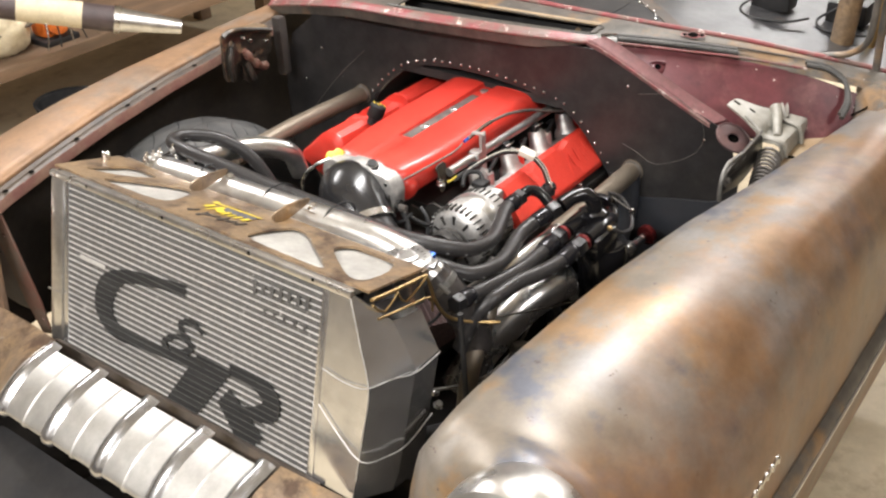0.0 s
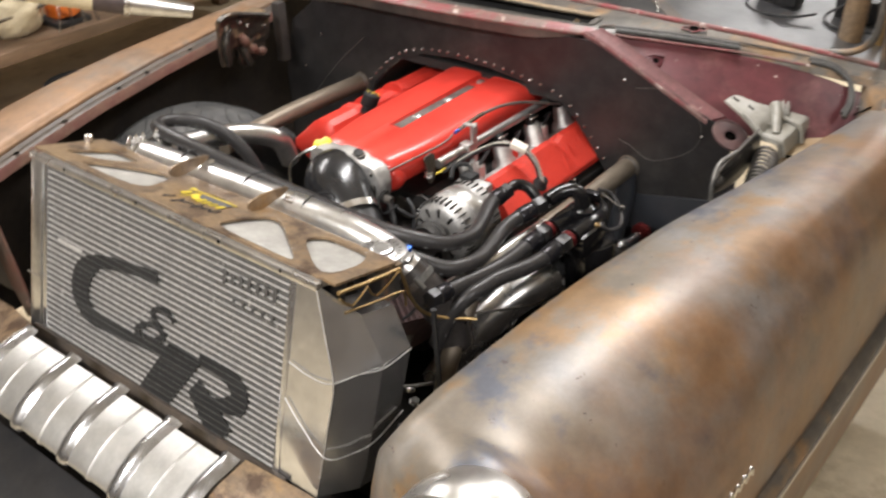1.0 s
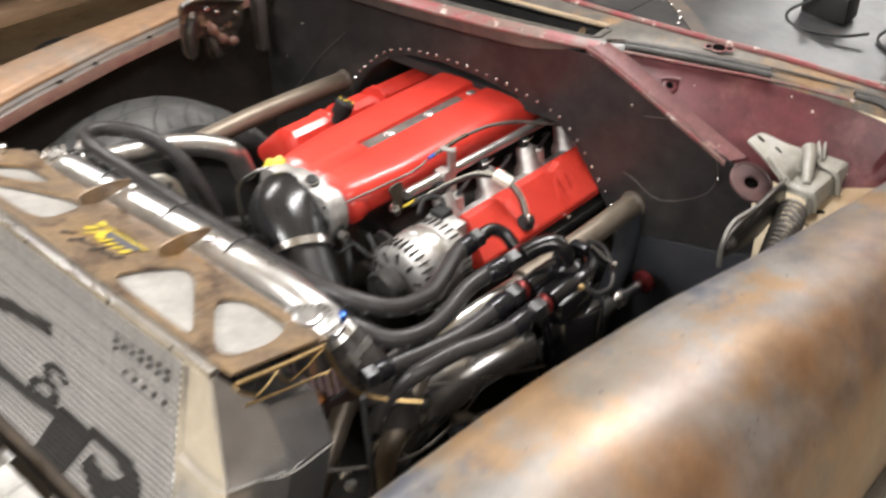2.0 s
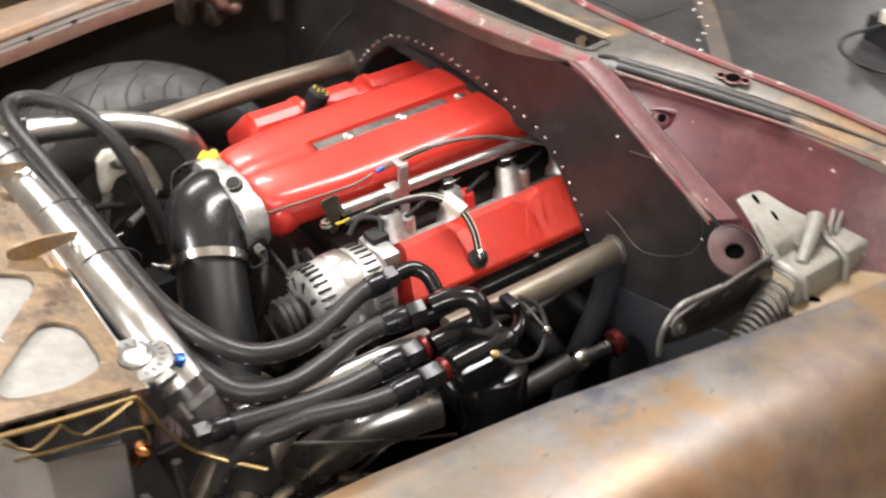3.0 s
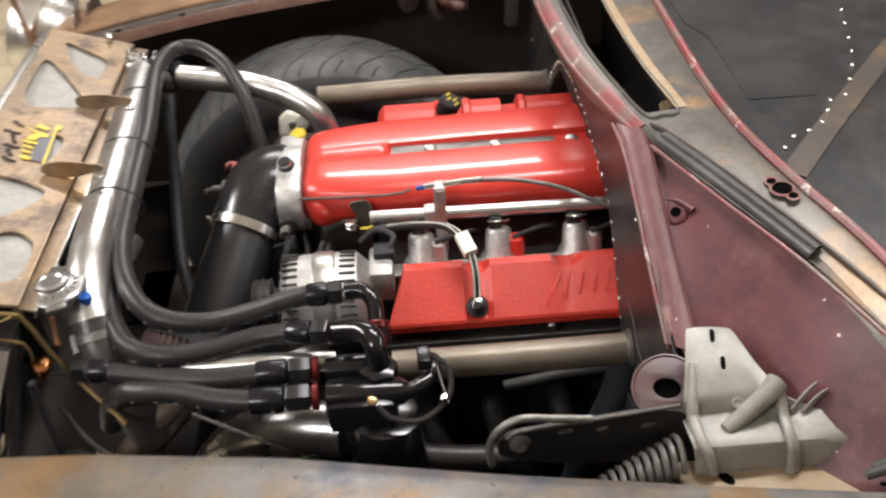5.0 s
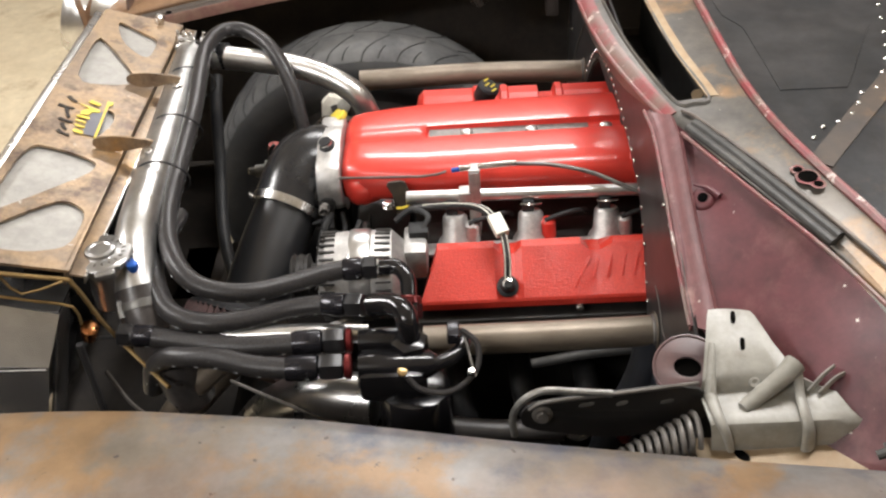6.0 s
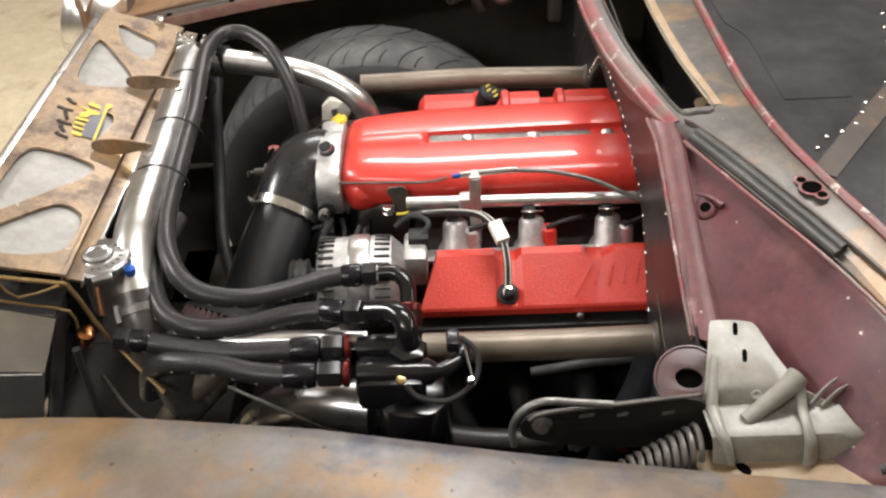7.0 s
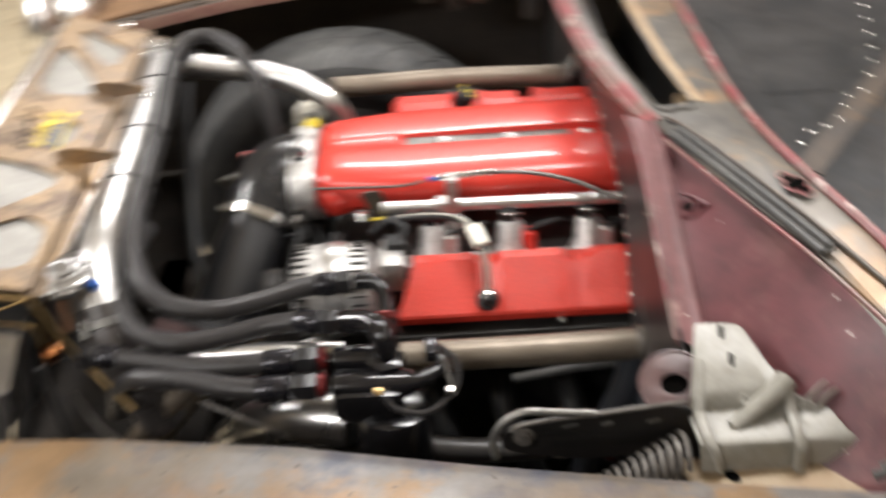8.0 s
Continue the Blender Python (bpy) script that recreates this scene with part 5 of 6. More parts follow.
for x in (-0.118, 0.093):
    tab = part("pipe_tab", sheet([soften([(0.112, 0.868), (0.115, 0.882), (0.15, 0.884), (0.205, 0.874), (0.20, 0.864), (0.14, 0.856)])], 0.004, Matrix(((0, 0, 1, x), (1, 0, 0, 0), (0, 1, 0, 0), (0, 0, 0, 1)))), "rust_plate", radiator, "rusty pipe tab")
    piece("bolt", bolt_large, tab, upto((x + 0.012, 0.197, 0.857), (0.1, 0, 1)))
    part("boss", box((x + 0.012, 0.197, 0.853), (0.03, 0.022, 0.012), 0.003), "alu", tab)
# sticker with yellow marks on the bracket
TOP = RAD @ Matrix.Translation((0, 0, 0.0185))
sticker = thing("decal", "dark decal with broken yellow marks on the rusty bracket", "decal", (0, 0.08, 0.87))
part("label", sheet([[(-0.004, 0.084), (-0.014, 0.106), (0.066, 0.111), (0.062, 0.086)]], 0.0006, TOP), "sticker", sticker, "dark grey printed field", 0)
for outline in ([(-0.044, 0.098), (-0.044, 0.108), (-0.034, 0.108), (-0.030, 0.1035), (0.070, 0.1095), (0.070, 0.1055), (-0.024, 0.100)], [(-0.040, 0.074), (-0.032, 0.092), (-0.024, 0.090), (-0.030, 0.072)],
                [(-0.022, 0.060), (-0.014, 0.094), (-0.006, 0.096), (-0.002, 0.084), (0.008, 0.082), (0.010, 0.070), (0.000, 0.068), (-0.012, 0.078)], [(0.012, 0.066), (0.014, 0.086), (0.020, 0.086), (0.018, 0.066)],
                [(0.026, 0.068), (0.029, 0.084), (0.034, 0.084), (0.031, 0.068)], [(0.040, 0.070), (0.043, 0.086), (0.048, 0.086), (0.045, 0.070)], [(0.054, 0.072), (0.057, 0.088), (0.066, 0.088), (0.062, 0.072)]):
    part("mark", sheet([outline], 0.0008, TOP @ Matrix.Translation((0, 0, 0.001))), "yellow", sticker, "", 0)
for x, y, w, turn in ((-0.032, 0.046, 0.022, 50), (-0.006, 0.044, 0.026, 80), (0.010, 0.050, 0.030, 20), (0.034, 0.054, 0.024, 75), (0.052, 0.056, 0.020, 30), (0.070, 0.060, 0.022, 65)):
    part("cut_mark", sheet([soften([(-w / 2, -0.004), (w / 2, -0.002), (w / 2, 0.004), (0, 0.002), (-w / 2, 0.005)], 1)], 0.0008, TOP @ Matrix.Translation((x, y, 0)) @ Matrix.Rotation(radians(turn), 4, "Z")), "underside", sticker, "", 0)
part("red_mark", rad(box((0.185, 0.07, 0.0), (0.03, 0.02, 0.001))), "orange", radiator, "faded red mark on the tank")

# cap, neck, blue drain
part("filler_neck", lathe((0.331, 0.18, 0.76), (0, 0, 1), [(0, 0.026), (0.05, 0.026), (0.06, 0.032), (0.066, 0.032), (0.067, 0.024)], 28), "alu", radiator)
CAP = Matrix.Translation((0.331, 0.18, 0.829))
lid = part("filler_cap", lathe((0.331, 0.18, 0.829), (0, 0, 1), [(0, 0.0385), (0.003, 0.0415), (0.009, 0.0420), (0.012, 0.0395), (0.0128, 0.0375), (0.0118, 0.0225), (0.0130, 0.0205), (0.0175, 0.0195), (0.0190, 0.0150), (0.0172, 0.0125), (0.0172, 0.001)], 44), "cap_chrome", radiator, "chrome filler cap")
for a in (20, 200):
    part("tab", box((0.043, 0, 0.005), (0.016, 0.026, 0.009), 0.003, CAP @ Matrix.Rotation(radians(a), 4, "Z")), "cap_chrome", lid)
for k in range(30):
    part("crimp", box((0.0420, 0, 0.0055), (0.0022, 0.0038, 0.008), 0.0008, CAP @ Matrix.Rotation(radians(12 * k), 4, "Z")), "cap_chrome", lid)
for k in range(16):
    part("stamped_mark", box((0.0300, 0, 0.0126), (0.006, 0.0026, 0.0008), 0, CAP @ Matrix.Rotation(radians(18 * k), 4, "Z")), "spring", lid)
drain = thing("drain_fitting", "small blue anodised fitting on the aluminium pipe", "fitting", (0.335, 0.214, 0.79))
part("body", lathe((0.347, 0.223, 0.810), (0, 0, 1), [(0, 0.006), (0.014, 0.006), (0.015, 0.008), (0.022, 0.008), (0.024, 0.004)], 14), "blue", drain)
part("arm", sweep([(0.347, 0.223, 0.829), (0.341, 0.220, 0.831), (0.335, 0.217, 0.830)], 0.0045, 8), "blue", drain)
part("drain_line", sweep([(0.351, 0.225, 0.812), (0.368, 0.228, 0.785), (0.378, 0.216, 0.752), (0.382, 0.19, 0.738), (0.380, 0.165, 0.735)], 0.0025, 6), "rubber", drain)
# clamps and studs at the far pipe joint
joint = thing("pipe_coupler", "black silicone coupler with steel band clamps", "coupler", (-0.29, 0.2, 0.82))
part("sleeve", sweep([(-0.30, 0.17, 0.833), (-0.292, 0.20, 0.834), (-0.282, 0.248, 0.831)], 0.0245, 18), "silicone", joint)
for p, axis, half, bolts in (((-0.286, 0.217, 0.834), (0.15, 1, -0.05), 0.0115, (-0.006, 0.006)), ((-0.300, 0.172, 0.833), (1, 0.3, 0), 0.010, (-0.012, 0.0, 0.012))):
    clamp = part("clamp", lathe(p, axis, [(-half, 0.0258), (-half + 0.001, 0.0272), (half - 0.001, 0.0272), (half, 0.0258)], 28), "steel", joint, "steel band clamp")
    for dy in bolts:
        part("stud", lathe((p[0] + dy * 0.4, p[1] + dy, p[2] + 0.025), (0.25, 0.1, 1), [(0, 0.0065), (0.006, 0.0065), (0.0065, 0.0045), (0.014, 0.0045), (0.0145, 0.003), (0.020, 0.003)], 8), "steel", clamp)
    part("trunnion", sweep([(p[0], p[1] - half, p[2] + 0.030), (p[0] + 0.004, p[1] + half, p[2] + 0.030)], 0.005, 10, 2), "alu_cast", clamp)
for x in (-0.17, 0.0, 0.145):
    tie = thing("cable_tie", "thin black cable tie round pipe and hose", "cable tie", (x, 0.21, 0.81), "cable ties")
    part("loop", sweep([(x + 0.004 * math.sin(a * 2), 0.2135 + 0.05 * x + 0.041 * math.cos(a), 0.835 + 0.0315 * math.sin(a)) for a in [0.35 * k for k in range(19)]], 0.0016, 6, 2), "rubber", tie)

# side bracket in gold-toned strip beside the tank
side = thing("tank_bracket", "gold-toned steel strip bracket beside the radiator tank", "bracket", (0.37, 0.15, 0.6))
part("top_strip", sweep([(0.402, 0.012, 0.880), (0.398, 0.08, 0.862), (0.390, 0.155, 0.842)], 0.0032, 8), "brass", side)
part("curved_strip", sweep([(0.390, 0.155, 0.842), (0.389, 0.165, 0.815), (0.389, 0.178, 0.775), (0.394, 0.200, 0.736), (0.416, 0.230, 0.716), (0.452, 0.268, 0.706)], 0.0032, 8), "brass", side)
for row in ([(0.40, 0.015, 0.868), (0.40, 0.040, 0.842), (0.399, 0.075, 0.858)], [(0.399, 0.075, 0.856), (0.398, 0.093, 0.829), (0.396, 0.149, 0.844)],
            [(0.404, 0.02, 0.842), (0.400, 0.109, 0.817), (0.398, 0.152, 0.804), (0.398, 0.156, 0.775)]):
    part("zigzag_strip", sweep(row, 0.002, 8, 2), "brass", side)
part("upright", sweep([(0.445, 0.168, 0.78), (0.447, 0.172, 0.60), (0.45, 0.175, 0.40)], 0.005, 8), "black_paint", side)
copper = thing("copper_fitting", "small copper fitting beside the radiator tank", "fitting", (0.425, 0.155, 0.74))
part("body", lathe((0.364, 0.143, 0.722), (0.3, 0.35, 0.9), [(0, 0.009), (0.014, 0.009), (0.015, 0.012), (0.028, 0.012), (0.030, 0.008)], 12), "copper", copper)


# ---- hose ends ----
def fitting(name, label, start, end, nut=0.0185, ring=True):
    """A swivel end: grey socket, black nut and a red ring towards its far end."""
    a, b = Vector(start), Vector(end)
    d, n = (b - a).normalized(), (b - a).length
    f = thing(name, label, "hose fitting", start, "hose fittings")
    part("socket", lathe(a, d, [(0, nut * 0.82), (n * 0.05, nut * 0.88), (n * 0.34, nut * 0.92), (n * 0.42, nut * 0.86), (n * 0.44, nut * 0.74)], 20), "fitting_grey", f)
    part("nut", lathe(a + d * n * 0.46, d, [(0, nut * 0.86), (n * 0.03, nut * 0.96), (n * 0.28, nut * 0.96), (n * 0.31, nut * 0.86)], 6), "nut_black", f)
    if ring:
        part("ring", lathe(a + d * n * 0.79, d, [(0, nut * 0.8), (n * 0.02, nut * 0.9), (n * 0.07, nut * 0.9), (n * 0.09, nut * 0.8)], 20), "anodized_red", f)
    return f


fitting("hose_fitting", "black and grey hose end with a red ring", (0.433, 0.435, 0.755), (0.431, 0.522, 0.755))
fitting("hose_fitting", "black and grey hose end with a red ring", (0.475, 0.430, 0.750), (0.474, 0.524, 0.749))
fitting("hose_fitting", "black and grey hose end with a red ring", (0.409, 0.250, 0.757), (0.404, 0.190, 0.761), 0.017, False)
one = fitting("hose_fitting", "black hose end with a bent neck", (0.320, 0.495, 0.785), (0.317, 0.555, 0.785), 0.0175, False)
part("neck", sweep([(0.317, 0.545, 0.785), (0.320, 0.568, 0.786), (0.335, 0.582, 0.778), (0.358, 0.584, 0.758)], 0.011, 14), "anodized", one)
part("ring", lathe((0.356, 0.584, 0.762), (0.75, 0, -0.66), [(0, 0.015), (0.002, 0.017), (0.010, 0.017), (0.012, 0.015)], 20), "anodized_red", one)
part("nut", lathe((0.362, 0.584, 0.755), (0.75, 0, -0.66), [(0, 0.018), (0.02, 0.018)], 6), "anodized", one)
two = fitting("hose_fitting", "black hose end with a tall bent neck and red base", (0.391, 0.476, 0.782), (0.412, 0.545, 0.796), 0.0175, False)
part("neck", sweep([(0.410, 0.538, 0.795), (0.420, 0.562, 0.803), (0.436, 0.580, 0.805), (0.450, 0.586, 0.792), (0.453, 0.587, 0.770)], 0.0145, 16), "anodized", two)
part("nut", lathe((0.453, 0.587, 0.748), (0.08, 0, 1), [(0, 0.021), (0.004, 0.0235), (0.024, 0.0235), (0.028, 0.016)], 6), "anodized", two)
for dz in (0.0, 0.012):
    part("ring", lathe((0.452, 0.587, 0.728 + dz), (0.08, 0, 1), [(0, 0.020), (0.002, 0.0225), (0.007, 0.0225), (0.009, 0.020)], 20), "anodized_red", two, "red anodised ring")

head = thing("oil_filter_head", "black remote oil filter head with a filter below", "oil filter", (0.455, 0.57, 0.55))
part("body", box((0.452, 0.563, 0.728), (0.098, 0.088, 0.05), 0.018), "anodized", head)
part("body_lobe", lathe((0.432, 0.520, 0.752), (0, 1, 0), [(0, 0.016), (0.03, 0.018), (0.07, 0.017)], 20), "anodized", head)
part("body_lobe", lathe((0.474, 0.522, 0.747), (0, 1, 0), [(0, 0.016), (0.03, 0.018), (0.09, 0.017), (0.10, 0.01)], 20), "anodized", head)
part("mount_arm", sweep([(0.47, 0.58, 0.745), (0.475, 0.62, 0.748), (0.455, 0.65, 0.75), (0.425, 0.655, 0.745), (0.39, 0.65, 0.72)], 0.010, 12), "anodized", head)
can = part("filter_can", lathe((0.470, 0.590, 0.712), (0.05, 0, -1), [(0, 0.036), (0.004, 0.046), (0.012, 0.048), (0.12, 0.048), (0.13, 0.042)], 36), "anodized", head)
for k in range(3):
    part("label_bar", box((0, 0, 0), (0.0015, 0.010, 0.022), 0.0004, Matrix.Translation((0.470, 0.590, 0.655)) @ Matrix.Rotation(radians(-12 + 17 * k), 4, "Z") @ Matrix.Translation((0.0485, 0, 0)) @ Matrix.Rotation(radians(20), 4, "X")), "white_plastic", can, "pale printed bar")
part("sensor_nut", lathe((0.487, 0.575, 0.742), (0.4, 0.2, 0.9), [(0, 0.005), (0.008, 0.005), (0.009, 0.0062), (0.013, 0.0062), (0.014, 0.003)], 12), "brass", head, "brass sensor nut")
part("sensor_lead", sweep([(0.497, 0.583, 0.748), (0.507, 0.60, 0.735), (0.508, 0.635, 0.730), (0.487, 0.668, 0.742), (0.462, 0.672, 0.765), (0.446, 0.652, 0.778)], 0.0038, 8), "braid", head)
part("connector", box((0.44, 0.642, 0.768), (0.03, 0.016, 0.016), 0.003), "fitting_grey", head)
part("link_rod", sweep([(0.445, 0.655, 0.775), (0.475, 0.662, 0.755), (0.495, 0.668, 0.742)], 0.0016, 6, 2), "spring", head)
part("link_stud", lathe((0.492, 0.662, 0.744), (0.3, 0.2, 1), [(0, 0.005), (0.008, 0.005), (0.01, 0.003)], 10), "steel", head)

# ---- engine details ----
FLANGE = Matrix(((1, 0, 0, -0.010), (0, 0, 1, 0.459), (0, 1, 0, 0.762), (0, 0, 0, 1)))
part("throttle_flange", sheet([soften([(-0.088, -0.030), (-0.092, 0.020), (-0.070, 0.040), (-0.030, 0.040), (-0.018, 0.047), (0.030, 0.047), (0.046, 0.038), (0.078, 0.036), (0.094, 0.012), (0.088, -0.034), (0.05, -0.048), (-0.05, -0.048)], 1)], 0.038, FLANGE @ Matrix.Translation((0, 0, -0.004)), 0.004), "alu_cast", engine, "cast aluminium throttle flange")
for dx, dz in ((-0.060, 0.040), (0.060, 0.040), (0.0, 0.048), (0.062, -0.004)):
    piece("bolt", bolt_small, engine, upto((-0.005 + dx * 1.2, 0.441, 0.746 + dz), (0, -1, 0)))
part("throttle_sensor", lathe((0.022, 0.452, 0.806), (0.25, -0.2, 1), [(0, 0.0135), (0.006, 0.0135), (0.007, 0.010), (0.014, 0.010), (0.015, 0.005)], 18), "rubber", engine)
part("sensor_ring", lathe((0.022, 0.452, 0.806), (0.25, -0.2, 1), [(0.007, 0.0105), (0.010, 0.0112), (0.012, 0.0108)], 18), "steel", engine)
part("vent_stub", lathe((-0.03, 0.456, 0.794), (0, 0, 1), [(0, 0.008), (0.008, 0.008), (0.010, 0.005), (0.016, 0.005)], 14), "steel", engine)
part("idle_motor", lathe((-0.045, 0.448, 0.775), (-1, 0, 0.2), [(0, 0.014), (0.03, 0.014), (0.032, 0.009), (0.045, 0.009)], 14), "engine_dark", engine)
part("dipstick_handle", sheet([soften([(-0.004, 0), (0.030, 0.000), (0.034, 0.016), (0.020, 0.026), (0.012, 0.018), (-0.002, 0.022)], 1)], 0.009, Matrix.Translation((-0.096, 0.446, 0.790)) @ Matrix.Rotation(radians(35), 4, "X") @ Matrix.Rotation(radians(25), 4, "Z") @ Matrix.Scale(1.05, 4), 0.002), "yellow", engine, "yellow dipstick handle")
part("dipstick_tube", sweep([(-0.092, 0.450, 0.796), (-0.120, 0.430, 0.780), (-0.145, 0.415, 0.745), (-0.15, 0.42, 0.66)], 0.004, 8), "steel", engine)
part("linkage", sweep([(0.063, 0.452, 0.775), (0.072, 0.44, 0.77), (0.078, 0.43, 0.745), (0.07, 0.42, 0.725), (0.055, 0.43, 0.71)], 0.0022, 6, 3), "engine_dark", engine)
part("lever", sheet([soften([(0, 0), (0.03, 0.005), (0.036, 0.03), (0.006, 0.02)], 1)], 0.003, Matrix.Translation((0.066, 0.438, 0.755)) @ Matrix.Rotation(radians(90), 4, "Y")), "steel", engine)
part("throttle_shaft", lathe((0.072, 0.448, 0.738), (1, 0.1, 0), [(0, 0.006), (0.012, 0.006), (0.013, 0.014), (0.018, 0.014), (0.019, 0.005), (0.03, 0.005)], 14), "engine_dark", engine)
part("return_spring", sweep([(0.088 + 0.0005 * k, 0.446 + 0.007 * math.cos(k * 0.9), 0.738 + 0.007 * math.sin(k * 0.9)) for k in range(40)], 0.0014, 6, 1), "spring", engine)
for pts, r in (([(0.09, 0.455, 0.725), (0.115, 0.44, 0.70), (0.12, 0.43, 0.66), (0.10, 0.42, 0.60)], 0.006), ([(0.075, 0.47, 0.715), (0.105, 0.475, 0.70), (0.15, 0.47, 0.705), (0.165, 0.50, 0.73)], 0.004),
               ([(0.10, 0.50, 0.715), (0.125, 0.49, 0.70), (0.14, 0.47, 0.67), (0.15, 0.45, 0.62)], 0.0045), ([(0.06, 0.455, 0.722), (0.085, 0.435, 0.712), (0.11, 0.428, 0.72), (0.125, 0.445, 0.735)], 0.0025)):
    part("vacuum_line", sweep(pts, r, 8), "rubber", engine)
part("front_bracket", sheet([soften([(0.06, 0.66), (0.15, 0.67), (0.16, 0.72), (0.12, 0.73), (0.10, 0.70), (0.06, 0.71)], 1), circle(0.13, 0.70, 0.006, 12)], 0.006, Matrix(((1, 0, 0, 0), (0, 0, 1, 0.51), (0, 1, 0, 0), (0, 0, 0, 1)))), "engine_dark", engine)
cable = thing("throttle_cable", "braided throttle cable on a pale bracket", "cable", (0.107, 0.67, 0.7))
part("rod", sweep([(0.075, 0.452, 0.781), (0.109, 0.60, 0.797), (0.107, 0.64, 0.803)], 0.002, 8, 2), "spring", cable)
part("adjuster", sweep([(0.107, 0.648, 0.804), (0.107, 0.664, 0.806)], 0.0036, 8, 2), "blue", cable)
part("ferrule", sweep([(0.107, 0.66, 0.806), (0.107, 0.72, 0.811), (0.108, 0.745, 0.812)], 0.0045, 10, 2), "steel", cable)
part("sheath", sweep([(0.108, 0.745, 0.812), (0.112, 0.80, 0.809), (0.125, 0.86, 0.799), (0.15, 0.915, 0.783), (0.165, 0.95, 0.772)], 0.0034, 8), "spring", cable)
part("post", sheet([[(0.674, 0.70), (0.690, 0.70), (0.689, 0.816), (0.674, 0.816)]], 0.006, Matrix(((0, 0, 1, 0.130), (1, 0, 0, 0), (0, 1, 0, 0), (0, 0, 0, 1))), 0.001), "alu_cast", cable)
part("cross_tab", box((0.120, 0.682, 0.812), (0.030, 0.012, 0.004), 0.001), "alu_cast", cable)
part("plenum_bracket", sheet([soften([(0.545, 0.788), (0.575, 0.792), (0.582, 0.770), (0.574, 0.728), (0.560, 0.724), (0.556, 0.765)], 1)], 0.004, Matrix(((0, 0, 1, 0.108), (1, 0, 0, 0), (0, 1, 0, 0), (0, 0, 0, 1)))), "bracket_rust", engine, "rusty stamped bracket")
part("fuel_rail", sweep([(0.118, 0.577, 0.766), (0.123, 0.75, 0.767), (0.128, 0.95, 0.768)], 0.0098, 14, 3), "alu", engine)
part("rail_clamp", box((0.122, 0.668, 0.766), (0.026, 0.022, 0.026), 0.004), "alu_cast", engine)
part("lifter_rail", box((0.168, 0.80, 0.700), (0.03, 0.44, 0.006), 0.002), "alu_cast", engine)
part("valley_cover", box((0.125, 0.83, 0.672), (0.12, 0.50, 0.02), 0.004), "engine_dark", engine)
for k in range(4):
    y = 0.650 + 0.116 * k
    runner = part("runner", lathe((0.148, y, 0.690), (-0.25, 0, 1), [(0, 0.030), (0.012, 0.027), (0.02, 0.021), (0.05, 0.019), (0.055, 0.015)], 20), "alu_cast", engine, "cast intake runner")
    part("injector", box((0.134, y - 0.004, 0.752), (0.016, 0.018, 0.022), 0.003), "rubber", runner)
    part("injector_clip", sweep([(0.142, y - 0.016, 0.76), (0.15, y, 0.764), (0.142, y + 0.016, 0.76)], 0.0015, 6, 3), "steel", runner)
    part("boot", lathe((0.150, y + 0.026, 0.690), (-0.1, 0, 1), [(0, 0.013), (0.04, 0.012), (0.045, 0.008)], 14), "red" if k % 2 else "alu_cast", runner)
    piece("bolt", bolt_small, runner, upto((0.176, y + 0.05, 0.703), (0, 0, 1)))
    part("spark_lead", sweep([(0.152, y + 0.02, 0.735), (0.145, y + 0.05, 0.742), (0.13, y + 0.08, 0.738), (0.11, y + 0.09, 0.72)], 0.0038, 8), "rubber", runner)
# raised mark on the cover, as plain bars; grommet, breather lead
FACE = Matrix.Translation((0.2508, 0.0, 0.7142)) @ Matrix.Rotation(radians(38.2), 4, "Y")
for y0, x0, w, turn in ((0.832, 0.004, 0.052, -28), (0.852, -0.004, 0.034, -14), (0.872, -0.004, 0.034, -14), (0.892, -0.004, 0.034, -14), (0.910, -0.004, 0.034, -14)):
    part("raised_mark", box((0, 0, 0), (w, 0.004, 0.0014), 0.0006, FACE @ Matrix.Translation((x0, y0, 0)) @ Matrix.Rotation(radians(turn), 4, "Z")), "red_wrinkle", cover_left, "raised slanted bar")
breather = thing("breather_lead", "black lead with a white tag running to the valve cover", "cable", (0.27, 0.72, 0.70))
part("lead", sweep([(0.13, 0.575, 0.752), (0.148, 0.605, 0.766), (0.165, 0.651, 0.778), (0.185, 0.69, 0.783), (0.223, 0.714, 0.776), (0.252, 0.722, 0.752), (0.268, 0.722, 0.718)], 0.0055, 10), "braid", breather)
for dy in (-0.0035, 0.0035):
    part("stripe", sweep([(0.148, 0.605 + dy, 0.7705), (0.165, 0.651 + dy, 0.7825), (0.185, 0.69 + dy, 0.7875), (0.224, 0.714 + dy, 0.7805), (0.2555, 0.722 + dy, 0.7545), (0.2725, 0.722 + dy, 0.720)], 0.0009, 6), "white_plastic", breather, "white stripe")
part("tag", box((0, 0, 0), (0.034, 0.020, 0.014), 0.002, Matrix.Translation((0.222, 0.712, 0.779)) @ Matrix.Rotation(radians(25), 4, "Y") @ Matrix.Rotation(radians(20), 4, "Z")), "white_plastic", breather, "white paper tag")
part("grommet", lathe((0.266, 0.722, 0.700), (0.67, 0, 0.74), [(0, 0.016), (0.006, 0.016), (0.008, 0.011), (0.02, 0.009), (0.024, 0.005)], 20), "rubber", breather)
part("fitting", lathe((0.272, 0.722, 0.708), (0.67, 0, 0.74), [(0, 0.008), (0.012, 0.008), (0.014, 0.004)], 12), "steel", breather)
piece("bolt", bolt_small, engine, upto((0.286, 0.825, 0.672), (1, 0, 0.3)))
# dark box put in as the line of shade below the cover
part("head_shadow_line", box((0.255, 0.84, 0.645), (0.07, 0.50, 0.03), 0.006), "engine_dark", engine)
